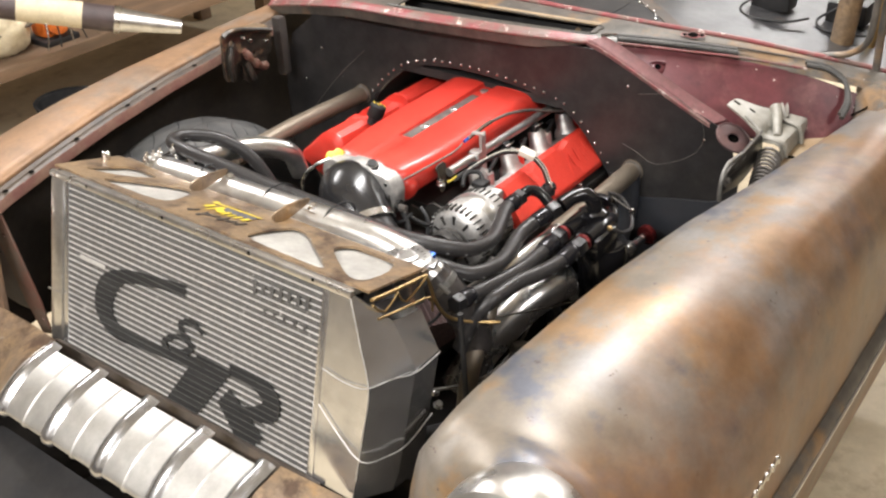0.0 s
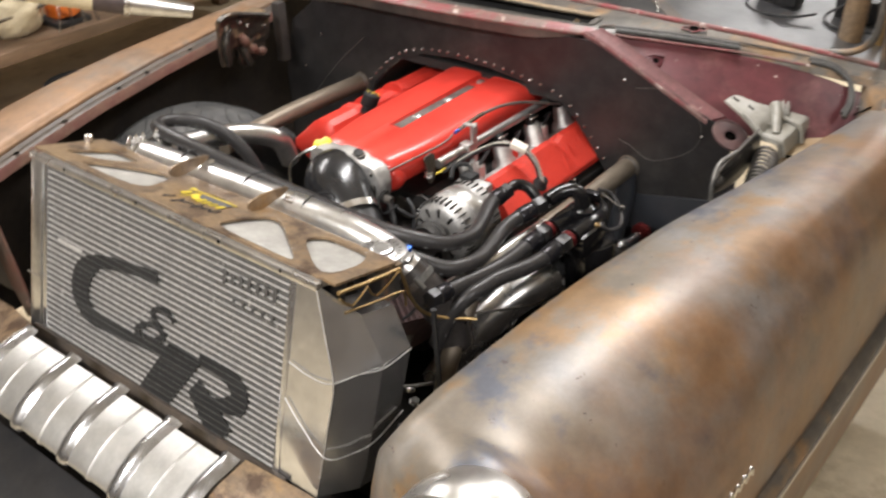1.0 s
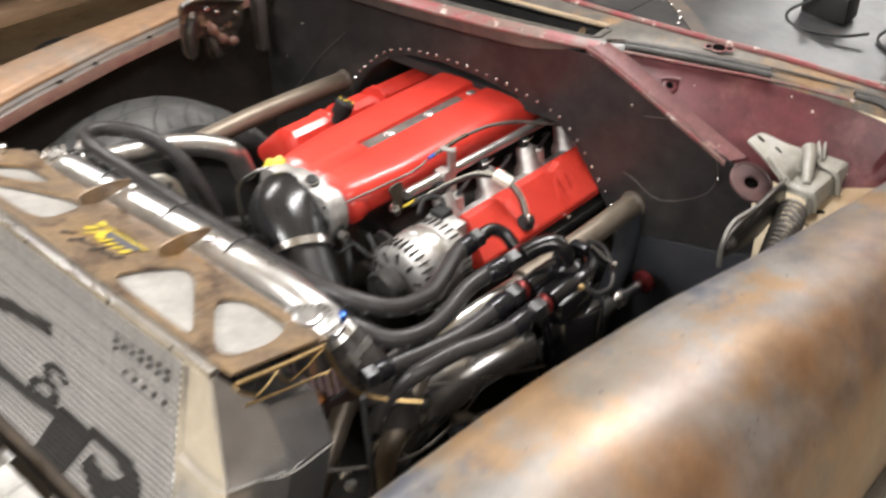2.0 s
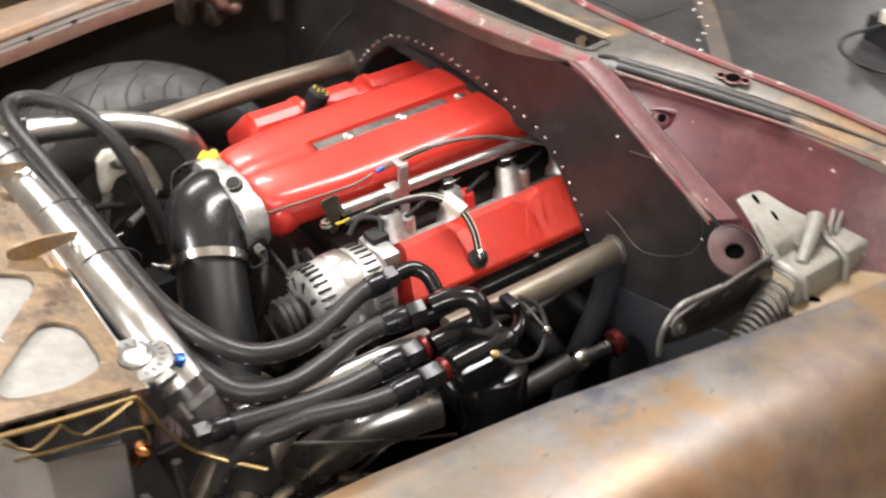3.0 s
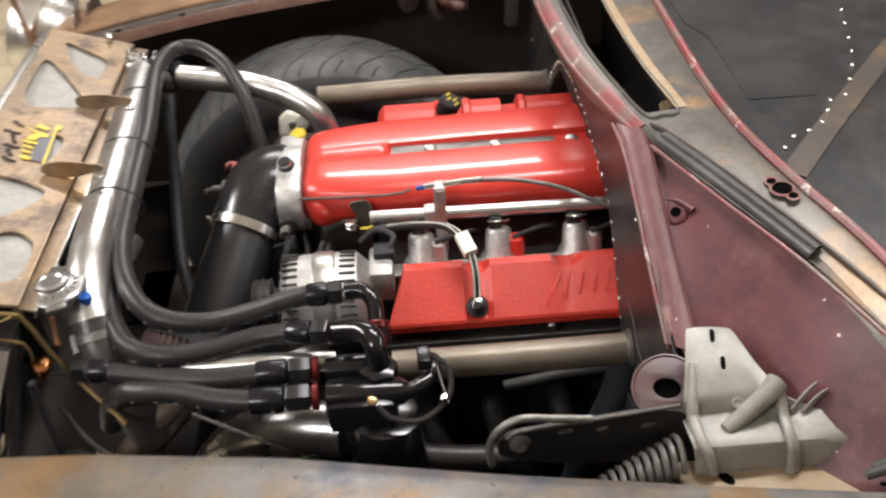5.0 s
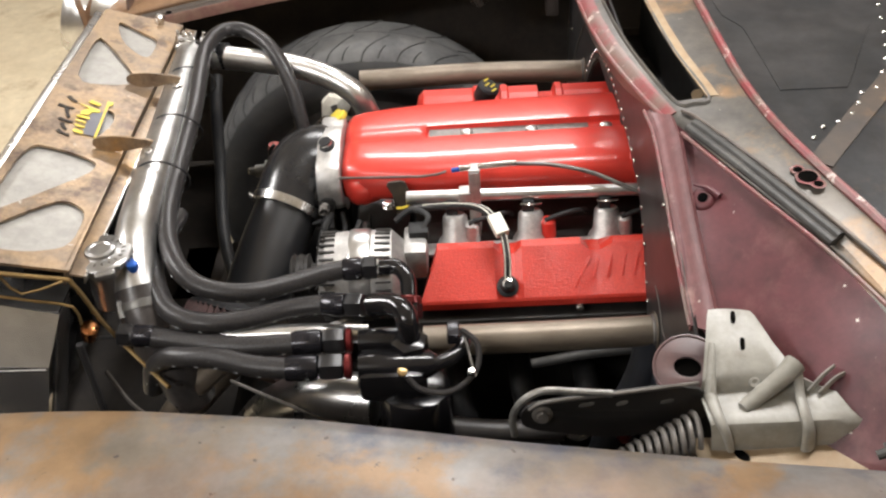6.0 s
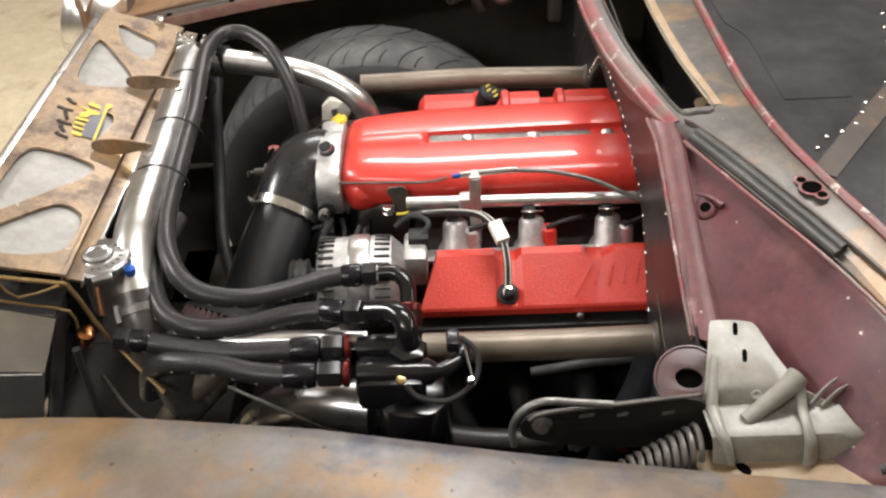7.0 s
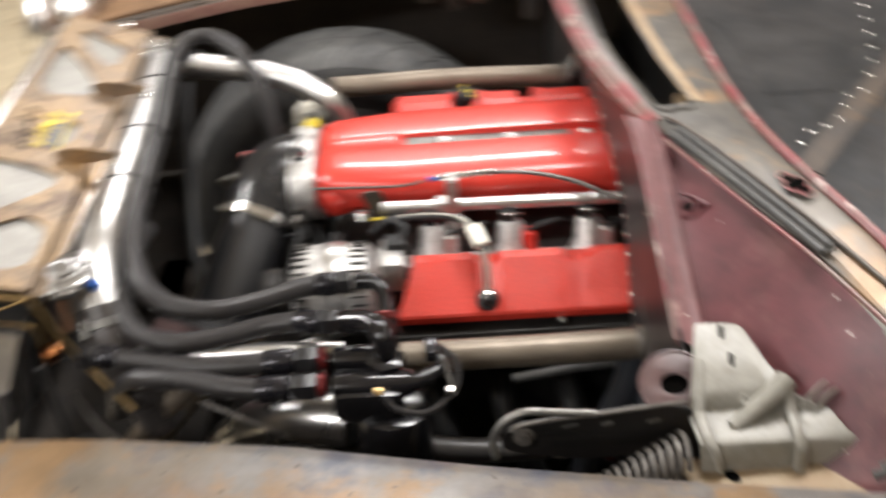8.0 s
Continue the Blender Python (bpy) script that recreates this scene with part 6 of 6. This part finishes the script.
oilcap = thing("oil_filler_cap", "black oil filler cap with a yellow mark", "oil cap", (-0.19, 0.718, 0.76))
CAP_AXIS = (0.30, 0.42, 1)
part("grip", lathe((-0.200, 0.702, 0.750), CAP_AXIS, [(0, 0.012), (0.014, 0.012), (0.016, 0.017), (0.020, 0.0195), (0.046, 0.0195), (0.050, 0.016), (0.051, 0.001)], 12), "rubber", oilcap)
for k in range(4):
    part("mark", box((0.007 * ((k % 2) - 0.5), 0.008 * (k - 1.5), 0.0513), (0.012, 0.0028, 0.001), 0, upto((-0.200, 0.702, 0.750), CAP_AXIS)), "yellow", oilcap, "yellow printed bar")
for k, y in enumerate((0.675, 0.78, 0.90)):
    part("slot_bolt", lathe((CP, y, 0.7970), (0, 0, 1), [(0, 0.010), (0.004, 0.010), (0.006, 0.006)], 14), "alu", engine)
part("clamp", lathe((0.060, 0.3815, 0.718), (0.72, -0.36, -0.56), [(-0.008, 0.0575), (-0.007, 0.0592), (0.007, 0.0592), (0.008, 0.0575)], 40), "steel", intake, "steel T-bolt clamp")
part("clamp_bolt", lathe((0.030, 0.330, 0.712), (-0.6, -0.5, 0.1), [(0, 0.006), (0.012, 0.006), (0.014, 0.0035), (0.03, 0.0035)], 10), "steel", intake)
# alternator vents, bracket and lead
for side_y in (0.464, 0.544):
    for k in range(34):
        a = radians(360 / 34 * k)
        part("vent_slot", box((0, 0, 0.0645), (0.0030, 0.022, 0.006), 0.0008, Matrix.Translation((0.225, side_y, 0.703)) @ Matrix.Rotation(a, 4, "Y")), "engine_dark", alternator)
for k in range(10):
    a = radians(36 * k)
    part("vent_slot", box((0, 0, 0.044), (0.006, 0.006, 0.018), 0.001, Matrix.Translation((0.225, 0.4495, 0.703)) @ Matrix.Rotation(a, 4, "Y")), "engine_dark", alternator)
part("band", lathe((0.225, 0.495, 0.703), (0, 1, 0), [(0, 0.067), (0.004, 0.0685), (0.026, 0.0685), (0.03, 0.067)], 32), "alu", alternator)
part("rear_cover", box((0.20, 0.590, 0.722), (0.07, 0.035, 0.05), 0.008), "alu_cast", alternator)
part("plug", box((0.185, 0.595, 0.745), (0.03, 0.03, 0.024), 0.004), "rubber", alternator)
part("lead", sweep([(0.165, 0.56, 0.755), (0.155, 0.585, 0.768), (0.17, 0.61, 0.765), (0.19, 0.60, 0.752)], 0.0045, 8), "rubber", alternator)
part("lug", sweep([(0.125, 0.562, 0.752), (0.131, 0.571, 0.756), (0.135, 0.580, 0.761)], 0.0022, 8), "yellow", alternator)
piece("bolt", bolt_large, alternator, upto((0.118, 0.548, 0.75), (0, 0, 1)))
part("foot", sweep([(0.26, 0.50, 0.65), (0.30, 0.47, 0.665), (0.315, 0.45, 0.67)], 0.010, 10), "alu_cast", alternator)
# belt drive in front of the engine
for at, r in (((-0.10, 0.47, 0.62), 0.055), ((0.10, 0.47, 0.56), 0.05), ((-0.02, 0.47, 0.42), 0.085), ((-0.17, 0.47, 0.50), 0.035)):
    pulley = thing("belt_pulley", "dark grooved belt pulley on the engine front", "pulley", at, "belt pulleys")
    part("wheel", lathe(at, (0, -1, 0), [(0, r), (0.006, r * 1.04), (0.01, r * 0.95), (0.026, r * 0.95), (0.03, r * 1.04), (0.034, r), (0.03, r * 0.4), (0.04, r * 0.3)], 28), "engine_dark", pulley)
    piece("bolt", bolt_large, pulley, upto((at[0], at[1] - 0.04, at[2]), (0, -1, 0)))
pump = thing("spindle_bracket", "pale painted spindle arm inside the wheel", "bracket", (-0.43, 0.44, 0.55))
YZ = Matrix(((0, 0, 1, 0), (1, 0, 0, 0), (0, 1, 0, 0), (0, 0, 0, 1)))
plate = part("plate", sheet([soften([(0.388, 0.652), (0.448, 0.640), (0.472, 0.618), (0.486, 0.570), (0.492, 0.540), (0.478, 0.536), (0.464, 0.570), (0.448, 0.592), (0.425, 0.602), (0.404, 0.594), (0.392, 0.572), (0.380, 0.574)], 1)], 0.020, Matrix.Translation((-0.46, 0, 0)) @ YZ, 0.004), "white_plastic", pump)
part("inset", sheet([soften([(0.400, 0.636), (0.404, 0.616), (0.446, 0.606), (0.460, 0.616), (0.452, 0.630)], 1)], 0.004, Matrix.Translation((-0.449, 0, 0)) @ YZ), "slot_grey", pump, "grey recessed pad")
part("ball_stud", lathe((-0.449, 0.430, 0.630), (1, 0, 0.4), [(0, 0.016), (0.008, 0.016), (0.014, 0.012), (0.016, 0.003)], 16), "bracket", pump)
part("tie_end", sweep([(-0.44, 0.478, 0.548), (-0.42, 0.450, 0.535), (-0.40, 0.415, 0.530), (-0.39, 0.398, 0.528)], lambda t: 0.006 + 0.003 * t, 10), "slot_grey", pump)
part("strut", sweep([(-0.44, 0.385, 0.575), (-0.43, 0.365, 0.535), (-0.42, 0.352, 0.48)], 0.010, 10), "spring", pump)
part("strut", sweep([(-0.43, 0.330, 0.540), (-0.43, 0.350, 0.500), (-0.43, 0.375, 0.470)], 0.007, 10), "slot_grey", pump)
part("link", sweep([(-0.345, 0.325, 0.540), (-0.35, 0.345, 0.536), (-0.36, 0.372, 0.532)], 0.004, 8), "steel", pump)
part("brake_hose", sweep([(-0.345, 0.318, 0.615), (-0.345, 0.297, 0.585), (-0.345, 0.290, 0.555), (-0.34, 0.300, 0.515), (-0.33, 0.320, 0.470), (-0.32, 0.33, 0.42)], 0.0065, 10), "lightened_rubber", pump)
part("brake_line", sweep([(-0.345, 0.315, 0.608), (-0.35, 0.335, 0.612), (-0.36, 0.362, 0.600), (-0.37, 0.385, 0.585)], 0.006, 10), "rubber", pump)
part("brake_line", sweep([(-0.36, 0.318, 0.580), (-0.37, 0.330, 0.596), (-0.38, 0.350, 0.590), (-0.39, 0.356, 0.560), (-0.39, 0.352, 0.525)], 0.0045, 8), "slot_grey", pump)
rack = thing("steering_rack", "dusty ribbed steering boot with a steel tie rod", "steering rack", (-0.25, 0.27, 0.4))
part("boot", lathe((-0.36, 0.252, 0.400), (0.04, -0.16, -0.6), [(0.009 * k, 0.029 + 0.006 * (k % 2)) for k in range(15)], 20), "bracket_rust", rack, "dusty brown ribbed boot")
part("collar", lathe((-0.36, 0.254, 0.412), (0.04, -0.16, -0.6), [(0, 0.018), (0.004, 0.024), (0.014, 0.024)], 18), "engine_dark", rack)
part("base_collar", lathe((-0.352, 0.220, 0.272), (0.30, 0.10, -0.60), [(0, 0.030), (0.004, 0.034), (0.014, 0.034), (0.018, 0.028), (0.075, 0.027)], 20), "bracket", rack, "cream painted housing")
part("tie_rod", sweep([(-0.60, 0.32, 0.42), (-0.46, 0.30, 0.42), (-0.36, 0.29, 0.42)], 0.010, 10), "spring", rack)
damper = thing("damper", "red painted damper rod with steel joint beside the wheel", "damper", (-0.35, 0.28, 0.3))
part("rod", sweep([(-0.362, 0.291, 0.596), (-0.362, 0.286, 0.570), (-0.362, 0.270, 0.500), (-0.362, 0.256, 0.430), (-0.362, 0.25, 0.41)], 0.0135, 12), "caliper", damper)
part("clip", sweep([(-0.345, 0.292, 0.606), (-0.344, 0.282, 0.590), (-0.344, 0.276, 0.555), (-0.344, 0.280, 0.545)], 0.004, 8), "steel", damper)
part("joint", lathe((-0.335, 0.236, 0.553), (-0.06, 0.98, -0.06), [(0, 0.004), (0.002, 0.008), (0.010, 0.0085), (0.012, 0.013), (0.030, 0.014), (0.032, 0.022), (0.048, 0.023), (0.050, 0.017), (0.066, 0.018), (0.070, 0.024), (0.084, 0.020), (0.088, 0.009)], 16), "slot_grey", damper, "worn steel rod end")
part("joint_cap", lathe((-0.335, 0.232, 0.554), (-0.06, 0.98, -0.06), [(0, 0.003), (0.001, 0.007), (0.005, 0.0078)], 12), "steel", damper)
hub = thing("wheel_hub", "dark brake hub inside the front wheel", "hub", (-0.50, 0.47, 0.25))
part("disc", lathe((-0.46, 0.47, 0.368), (-1, 0, 0), [(0, 0.14), (0.02, 0.14), (0.022, 0.07), (0.06, 0.06)], 36), "engine_dark", hub)
part("upper_arm", sweep([(-0.46, 0.47, 0.50), (-0.36, 0.52, 0.53), (-0.26, 0.60, 0.54)], 0.016, 10), "black_paint", hub)
# treads
TREAD = [(0.012, 0.344), (0.02, 0.352), (0.04, 0.360), (0.11, 0.367), (0.18, 0.360), (0.20, 0.352), (0.21, 0.344)]
tyre = wheel


def groove(x0, x1, lean):
    pts = []
    for k in range(9):
        t = k / 8
        x = x0 + (x1 - x0) * t
        r = lerp(TREAD, x)[0] + 0.0002
        a = lean * (t ** 1.6)
        pts.append((-0.47 - x, r * math.sin(a), r * math.cos(a)))
    return mesh_of("tread_groove", sweep(pts, lambda t: 0.0024 - 0.0014 * t, 6, 1), M["sidewall"], 0)


groove_meshes = [groove(0.012, 0.10, 0.16), groove(0.21, 0.12, -0.16), groove(0.018, 0.055, 0.04)]
for k in range(30):
    for g, shift in zip(groove_meshes, (0, 0.1, 0.11)):
        piece("tread_groove", g, tyre, Matrix.Translation((0, 0.47, 0.368)) @ Matrix.Rotation(2 * math.pi * k / 30 + shift, 4, "X"))
part("tread_channel", lathe((-0.5785, 0.47, 0.368), (-1, 0, 0), [(0, 0.362), (0.001, 0.3672), (0.004, 0.3672), (0.005, 0.362)], 72), "sidewall", tyre)

# ---- lower bay ----
hose("charge_pipe", "polished pipe running under the hoses", [(0.318, 0.318, 0.470), (0.345, 0.360, 0.540), (0.374, 0.408, 0.594), (0.394, 0.446, 0.622), (0.410, 0.485, 0.634), (0.422, 0.532, 0.636)], 0.036, "chrome_dark", "pipe")
hose("return_pipe", "polished return pipe beside the braided hoses", [(0.385, 0.235, 0.735), (0.392, 0.270, 0.744), (0.406, 0.356, 0.750), (0.410, 0.450, 0.752), (0.408, 0.53, 0.745)], 0.0125, "alu", "pipe")
hose("drain_tube", "dull grey tube dropping below the braided hoses", [(0.395, 0.325, 0.695), (0.400, 0.298, 0.671), (0.407, 0.258, 0.633), (0.412, 0.225, 0.58), (0.414, 0.205, 0.50)], 0.017, "raw_tube", "tube")
hose("brace_tube", "raw steel brace tube dropping to the frame", [(0.23, 0.38, 0.62), (0.252, 0.29, 0.555), (0.285, 0.19, 0.46)], 0.020, "raw_tube", "tube")
hose("brace_tube", "slate blue painted brace dropping from the frame tube", [(0.362, 0.915, 0.680), (0.365, 0.90, 0.60), (0.35, 0.86, 0.45), (0.34, 0.84, 0.30)], 0.021, "slate", "tube")
hose("vacuum_hose", "thin black hose hanging behind the radiator", [(-0.27, 0.225, 0.80), (-0.235, 0.222, 0.76), (-0.176, 0.222, 0.66), (-0.073, 0.232, 0.58), (0.023, 0.264, 0.53), (0.06, 0.29, 0.46)], 0.011, "rubber")
hose("lower_hose", "black rubber hose low beside the engine", [(0.40, 0.60, 0.56), (0.41, 0.70, 0.552), (0.412, 0.79, 0.556)], 0.018, "lightened_rubber")
hose("thin_rod", "thin plated rod beside the polished pipe", [(0.39, 0.33, 0.655), (0.43, 0.44, 0.625), (0.46, 0.54, 0.60)], 0.0025, "spring", "rod")
hose("heater_hose", "grey rubber heater hose under the frame tube", [(0.331, 0.752, 0.607), (0.334, 0.796, 0.618), (0.326, 0.845, 0.618), (0.312, 0.915, 0.610)], 0.007, "seal")
joint = thing("hose_joint", "steel hose joint with a red collar", "fitting", (0.41, 0.82, 0.53))
part("ball", lathe((0.417, 0.79, 0.560), (0.15, 1, 0.1), [(0, 0.008), (0.008, 0.016), (0.02, 0.018), (0.032, 0.014), (0.04, 0.010), (0.07, 0.010)], 18), "steel", joint)
part("collar", lathe((0.428, 0.862, 0.568), (0.15, 1, 0.1), [(0, 0.012), (0.004, 0.022), (0.016, 0.022), (0.02, 0.014)], 20), "anodized_red", joint)
cone = thing("air_filter", "dark red pleated cone air filter", "air filter", (0.26, 0.27, 0.56))
bm = bmesh.new()
FILTER_AT, FILTER_AXIS = (0.204, 0.310, 0.606), (0.72, -0.36, -0.56)
axis_m = upto(FILTER_AT, FILTER_AXIS)
loops = [[axis_m @ Vector(((r + 0.005 * (k % 2)) * math.cos(2 * math.pi * k / 96), (r + 0.005 * (k % 2)) * math.sin(2 * math.pi * k / 96), h)) for k in range(96)] for h, r in ((0.0, 0.084), (0.03, 0.086), (0.07, 0.088))]
rings(bm, loops)
part("pleats", bm, "pleat", cone, "dark red pleats", 10)
part("collar", lathe(FILTER_AT, FILTER_AXIS, [(-0.035, 0.054), (-0.020, 0.058), (-0.012, 0.070), (-0.006, 0.086), (0.002, 0.088), (0.004, 0.084)], 40), "rubber", cone, "moulded black rubber collar")
arm_set = thing("front_suspension", "black suspension tubes with steel bolts low in the bay", "suspension", (0.38, 0.25, 0.4))
part("tube", sweep([(0.30, 0.10, 0.47), (0.38, 0.17, 0.49), (0.46, 0.26, 0.50), (0.52, 0.34, 0.48)], 0.018, 12), "black_paint", arm_set)
part("tube", sweep([(0.34, 0.46, 0.44), (0.42, 0.40, 0.47), (0.52, 0.34, 0.48)], 0.018, 12), "black_paint", arm_set)
part("bushing", lathe((0.29, 0.10, 0.44), (0.3, 0.2, 1), [(0, 0.028), (0.05, 0.028), (0.052, 0.02), (0.06, 0.02)], 18), "engine_dark", arm_set)
for at in ((0.245, 0.165, 0.52), (0.345, 0.49, 0.52), (0.36, 0.20, 0.525), (0.40, 0.37, 0.50)):
    piece("bolt", bolt_large, arm_set, upto(at, (0.5, 0, 0.86)))
part("clevis", sweep([(0.398, 0.385, 0.555), (0.408, 0.405, 0.552), (0.420, 0.415, 0.545), (0.436, 0.432, 0.552)], lambda t: 0.012 - 0.010 * t * (1 - t), 10), "slot_grey", arm_set, "dull cast clevis")
part("bracket", sheet([soften([(0.47, 0.535), (0.49, 0.560), (0.52, 0.552), (0.54, 0.565), (0.55, 0.540), (0.51, 0.525)], 1)], 0.008, Matrix.Translation((0.455, 0, 0)) @ YZ, 0.002), "engine_dark", arm_set)
brake = thing("brake_pipe", "thin plated brake pipe low in the bay", "pipe", (0.36, 0.3, 0.5))
part("tube", sweep([(0.30, 0.12, 0.60), (0.36, 0.18, 0.575), (0.41, 0.28, 0.56), (0.40, 0.40, 0.55), (0.37, 0.52, 0.55)], 0.003, 8), "spring", brake)
part("union", lathe((0.36, 0.18, 0.570), (0.5, 0.5, -0.2), [(0, 0.005), (0.004, 0.007), (0.014, 0.007), (0.018, 0.004)], 6), "steel", brake)
for sign in (1, -1):
    tagged(part("chassis_rail", box((sign * 0.40, 0.75, 0.33), (0.07, 0.9, 0.11), 0.008), "black_paint"), "black painted chassis rail along the engine bay", "chassis rail")
# near-black colour carries the shade low in the bay
tagged(part("cross_member", box((0.0, 0.20, 0.31), (0.75, 0.09, 0.09), 0.01), "bay_shade"), "front cross-member coloured near black for the bay's shade", "cross-member")
header = thing("exhaust_header", "dark steel exhaust header beside the engine", "exhaust", (0.30, 0.8, 0.45))
for k in range(4):
    y = 0.64 + 0.10 * k
    part("pipe", sweep([(0.22, y, 0.52), (0.29, y + 0.005, 0.50), (0.315, y + 0.03, 0.44), (0.31, y + 0.06, 0.36)], 0.019, 12), "rubber", header)

# right-hand hood hinge, greasy
far_hinge = thing("hood_hinge", "greasy dark hood hinge on the far fender", "hinge", (-0.64, 0.75, 0.76))
part("bracket", box((-0.650, 0.765, 0.862), (0.05, 0.095, 0.040), 0.008), "rust_plate", far_hinge)
far_plate = part("plate", sheet([soften([(0.650, 0.902), (0.683, 0.910), (0.740, 0.895), (0.808, 0.873), (0.801, 0.820), (0.781, 0.812), (0.781, 0.777), (0.742, 0.780), (0.719, 0.763), (0.701, 0.777), (0.703, 0.816), (0.683, 0.829), (0.672, 0.782), (0.644, 0.790), (0.645, 0.834), (0.648, 0.869)], 1), circle(0.676, 0.876, 0.011, 16), circle(0.742, 0.832, 0.007, 14)], 0.010, Matrix.Translation((-0.618, 0, 0)) @ YZ, 0.003), "greasy_rust", far_hinge, "greasy rust-flecked steel plate")
part("lip", sweep([(-0.611, 0.650, 0.900), (-0.609, 0.684, 0.908), (-0.609, 0.745, 0.892), (-0.611, 0.806, 0.872)], 0.006, 10), "greasy_rust", far_plate)
part("lever", sweep([(-0.608, 0.668, 0.868), (-0.604, 0.655, 0.840), (-0.604, 0.654, 0.812), (-0.606, 0.657, 0.788)], lambda t: 0.009 - 0.002 * t, 10), "greasy_rust", far_hinge)
part("lever", sweep([(-0.608, 0.705, 0.850), (-0.602, 0.722, 0.822), (-0.602, 0.745, 0.800), (-0.606, 0.772, 0.790)], lambda t: 0.008 + 0.004 * math.sin(9 * t) ** 2, 10), "rust_red", far_hinge, "orange-brown rusted lever")
part("lever", sweep([(-0.606, 0.708, 0.820), (-0.600, 0.712, 0.795), (-0.602, 0.722, 0.772)], 0.008, 10), "greasy_rust", far_hinge)
for y, z in ((0.735, 0.866), (0.785, 0.850), (0.712, 0.880)):
    piece("bolt", bolt_small, far_hinge, upto((-0.612, y, z), (1, 0, 0)))
part("post", box((-0.655, 0.878, 0.80), (0.03, 0.03, 0.16), 0.01), "underside", far_hinge)

# ---- the far side of the garage ----
bench = thing("low_bench", "low dark wooden bench with clutter", "bench", (-2.6, 1.4, 0))
part("top", box((-2.68, 1.45, 0.36), (0.84, 2.4, 0.05), 0.006), "wood", bench)
for x, y in ((-3.0, 0.4), (-2.5, 0.4), (-3.0, 2.5), (-2.5, 2.5)):
    part("leg", box((x, y, 0.17), (0.07, 0.07, 0.335), 0.004), "wood", bench)
roll = thing("wrapped_pipe", "long pipe wrapped in cream and dark cloth with a bright end", "pipe", (-2.5, 1.3, 0.45))
a, b = Vector((-2.45, 0.78, 0.69)), Vector((-1.881, 1.50, 0.45))
for s0, s1, r, material in ((0.0, 0.375, 0.049, "dark_wrap"), (0.375, 0.617, 0.050, "canvas"), (0.617, 0.737, 0.049, "dark_wrap"), (0.737, 0.76, 0.054, "steel"), (0.76, 1.0, 0.045, "alu")):
    part("section", sweep([a.lerp(b, s0), a.lerp(b, (s0 + s1) / 2), a.lerp(b, s1)], (lambda t, r=r, m=material: r - (0.018 * t if m == "alu" else 0)), 18, 3), material, roll)
machine = thing("small_engine", "small orange engine with black base and loose wires", "engine", (-2.38, 1.25, 0.385))
part("base", box((-2.39, 1.25, 0.397), (0.16, 0.15, 0.024), 0.005), "black_paint", machine)
part("body", box((-2.39, 1.25, 0.455), (0.10, 0.11, 0.09), 0.02), "orange", machine)
part("shroud", lathe((-2.345, 1.25, 0.46), (1, 0, 0.2), [(0, 0.045), (0.02, 0.044), (0.03, 0.03), (0.034, 0.01)], 20), "orange", machine)
for k in range(4):
    part("fin", box((-2.44, 1.22 + 0.02 * k, 0.49), (0.05, 0.005, 0.05), 0.001), "engine_dark", machine)
for k in range(5):
    part("wire", sweep([(-2.34, 1.20 + 0.03 * k, 0.47), (-2.31, 1.19 + 0.04 * k, 0.50 + 0.01 * k), (-2.28, 1.17 + 0.05 * k, 0.44), (-2.27, 1.15 + 0.06 * k, 0.39)], 0.003, 6), "rubber" if k % 2 else "steel", machine)
bag = thing("canvas_bag", "crumpled cream canvas bag on the bench", "bag", (-2.42, 1.06, 0.385))
bm = bmesh.new()
bmesh.ops.create_icosphere(bm, subdivisions=4, radius=1)
for v in bm.verts:
    d = v.co.copy()
    bump = 1 + 0.22 * noise.noise(d * 1.7) + 0.10 * noise.noise(d * 5)
    v.co = Vector((-2.42 + 0.09 * d.x * bump, 1.06 + 0.10 * d.y * bump, max(0.386, 0.455 + 0.085 * d.z * bump)))
part("cloth", bm, "canvas", bag, "", 60)
for label, ends, r in (("thin grey steel rod resting across the bag", ((-2.36, 0.93, 0.47), (-2.36, 1.05, 0.475), (-2.36, 1.18, 0.485)), 0.007), ("dull brass rod lying over the bag", ((-2.40, 0.95, 0.545), (-2.40, 1.08, 0.524), (-2.40, 1.22, 0.492)), 0.007)):
    rods = thing("loose_rod", label, "rod", ends[0], "loose rods")
    part("shaft", sweep(ends, r, 8), "steel" if "steel" in label else "brass", rods)
stand = thing("pipe_stand", "dark wooden block under the wrapped pipe", "block", (-2.5, 0.72, 0.385))
part("block", box((-2.47, 0.75, 0.51), (0.16, 0.14, 0.25), 0.008), "wood", stand)
can2 = thing("paint_can", "dented pale can on the bench", "can", (-2.8, 0.85, 0.385))
part("body", lathe((-2.8, 0.85, 0.385), (0, 0, 1), [(0, 0.08), (0.16, 0.08), (0.165, 0.075), (0.17, 0.07)], 24), "canvas", can2)
drum = thing("rubber_bucket", "black rubber bucket on the floor", "bucket", (-2.20, 1.14, 0))
part("body", lathe((-2.20, 1.14, 0), (0, 0, 1), [(0, 0.10), (0.2, 0.13), (0.21, 0.135), (0.205, 0.12), (0.03, 0.095)], 24), "rubber", drum)
for y in (1.9, 2.3):
    box_thing = thing("parts_box", "dark wooden parts box on the bench", "box", (-2.8, y, 0.385))
    part("body", box((-2.8, y, 0.47), (0.35, 0.3, 0.17), 0.006), "wood", box_thing)
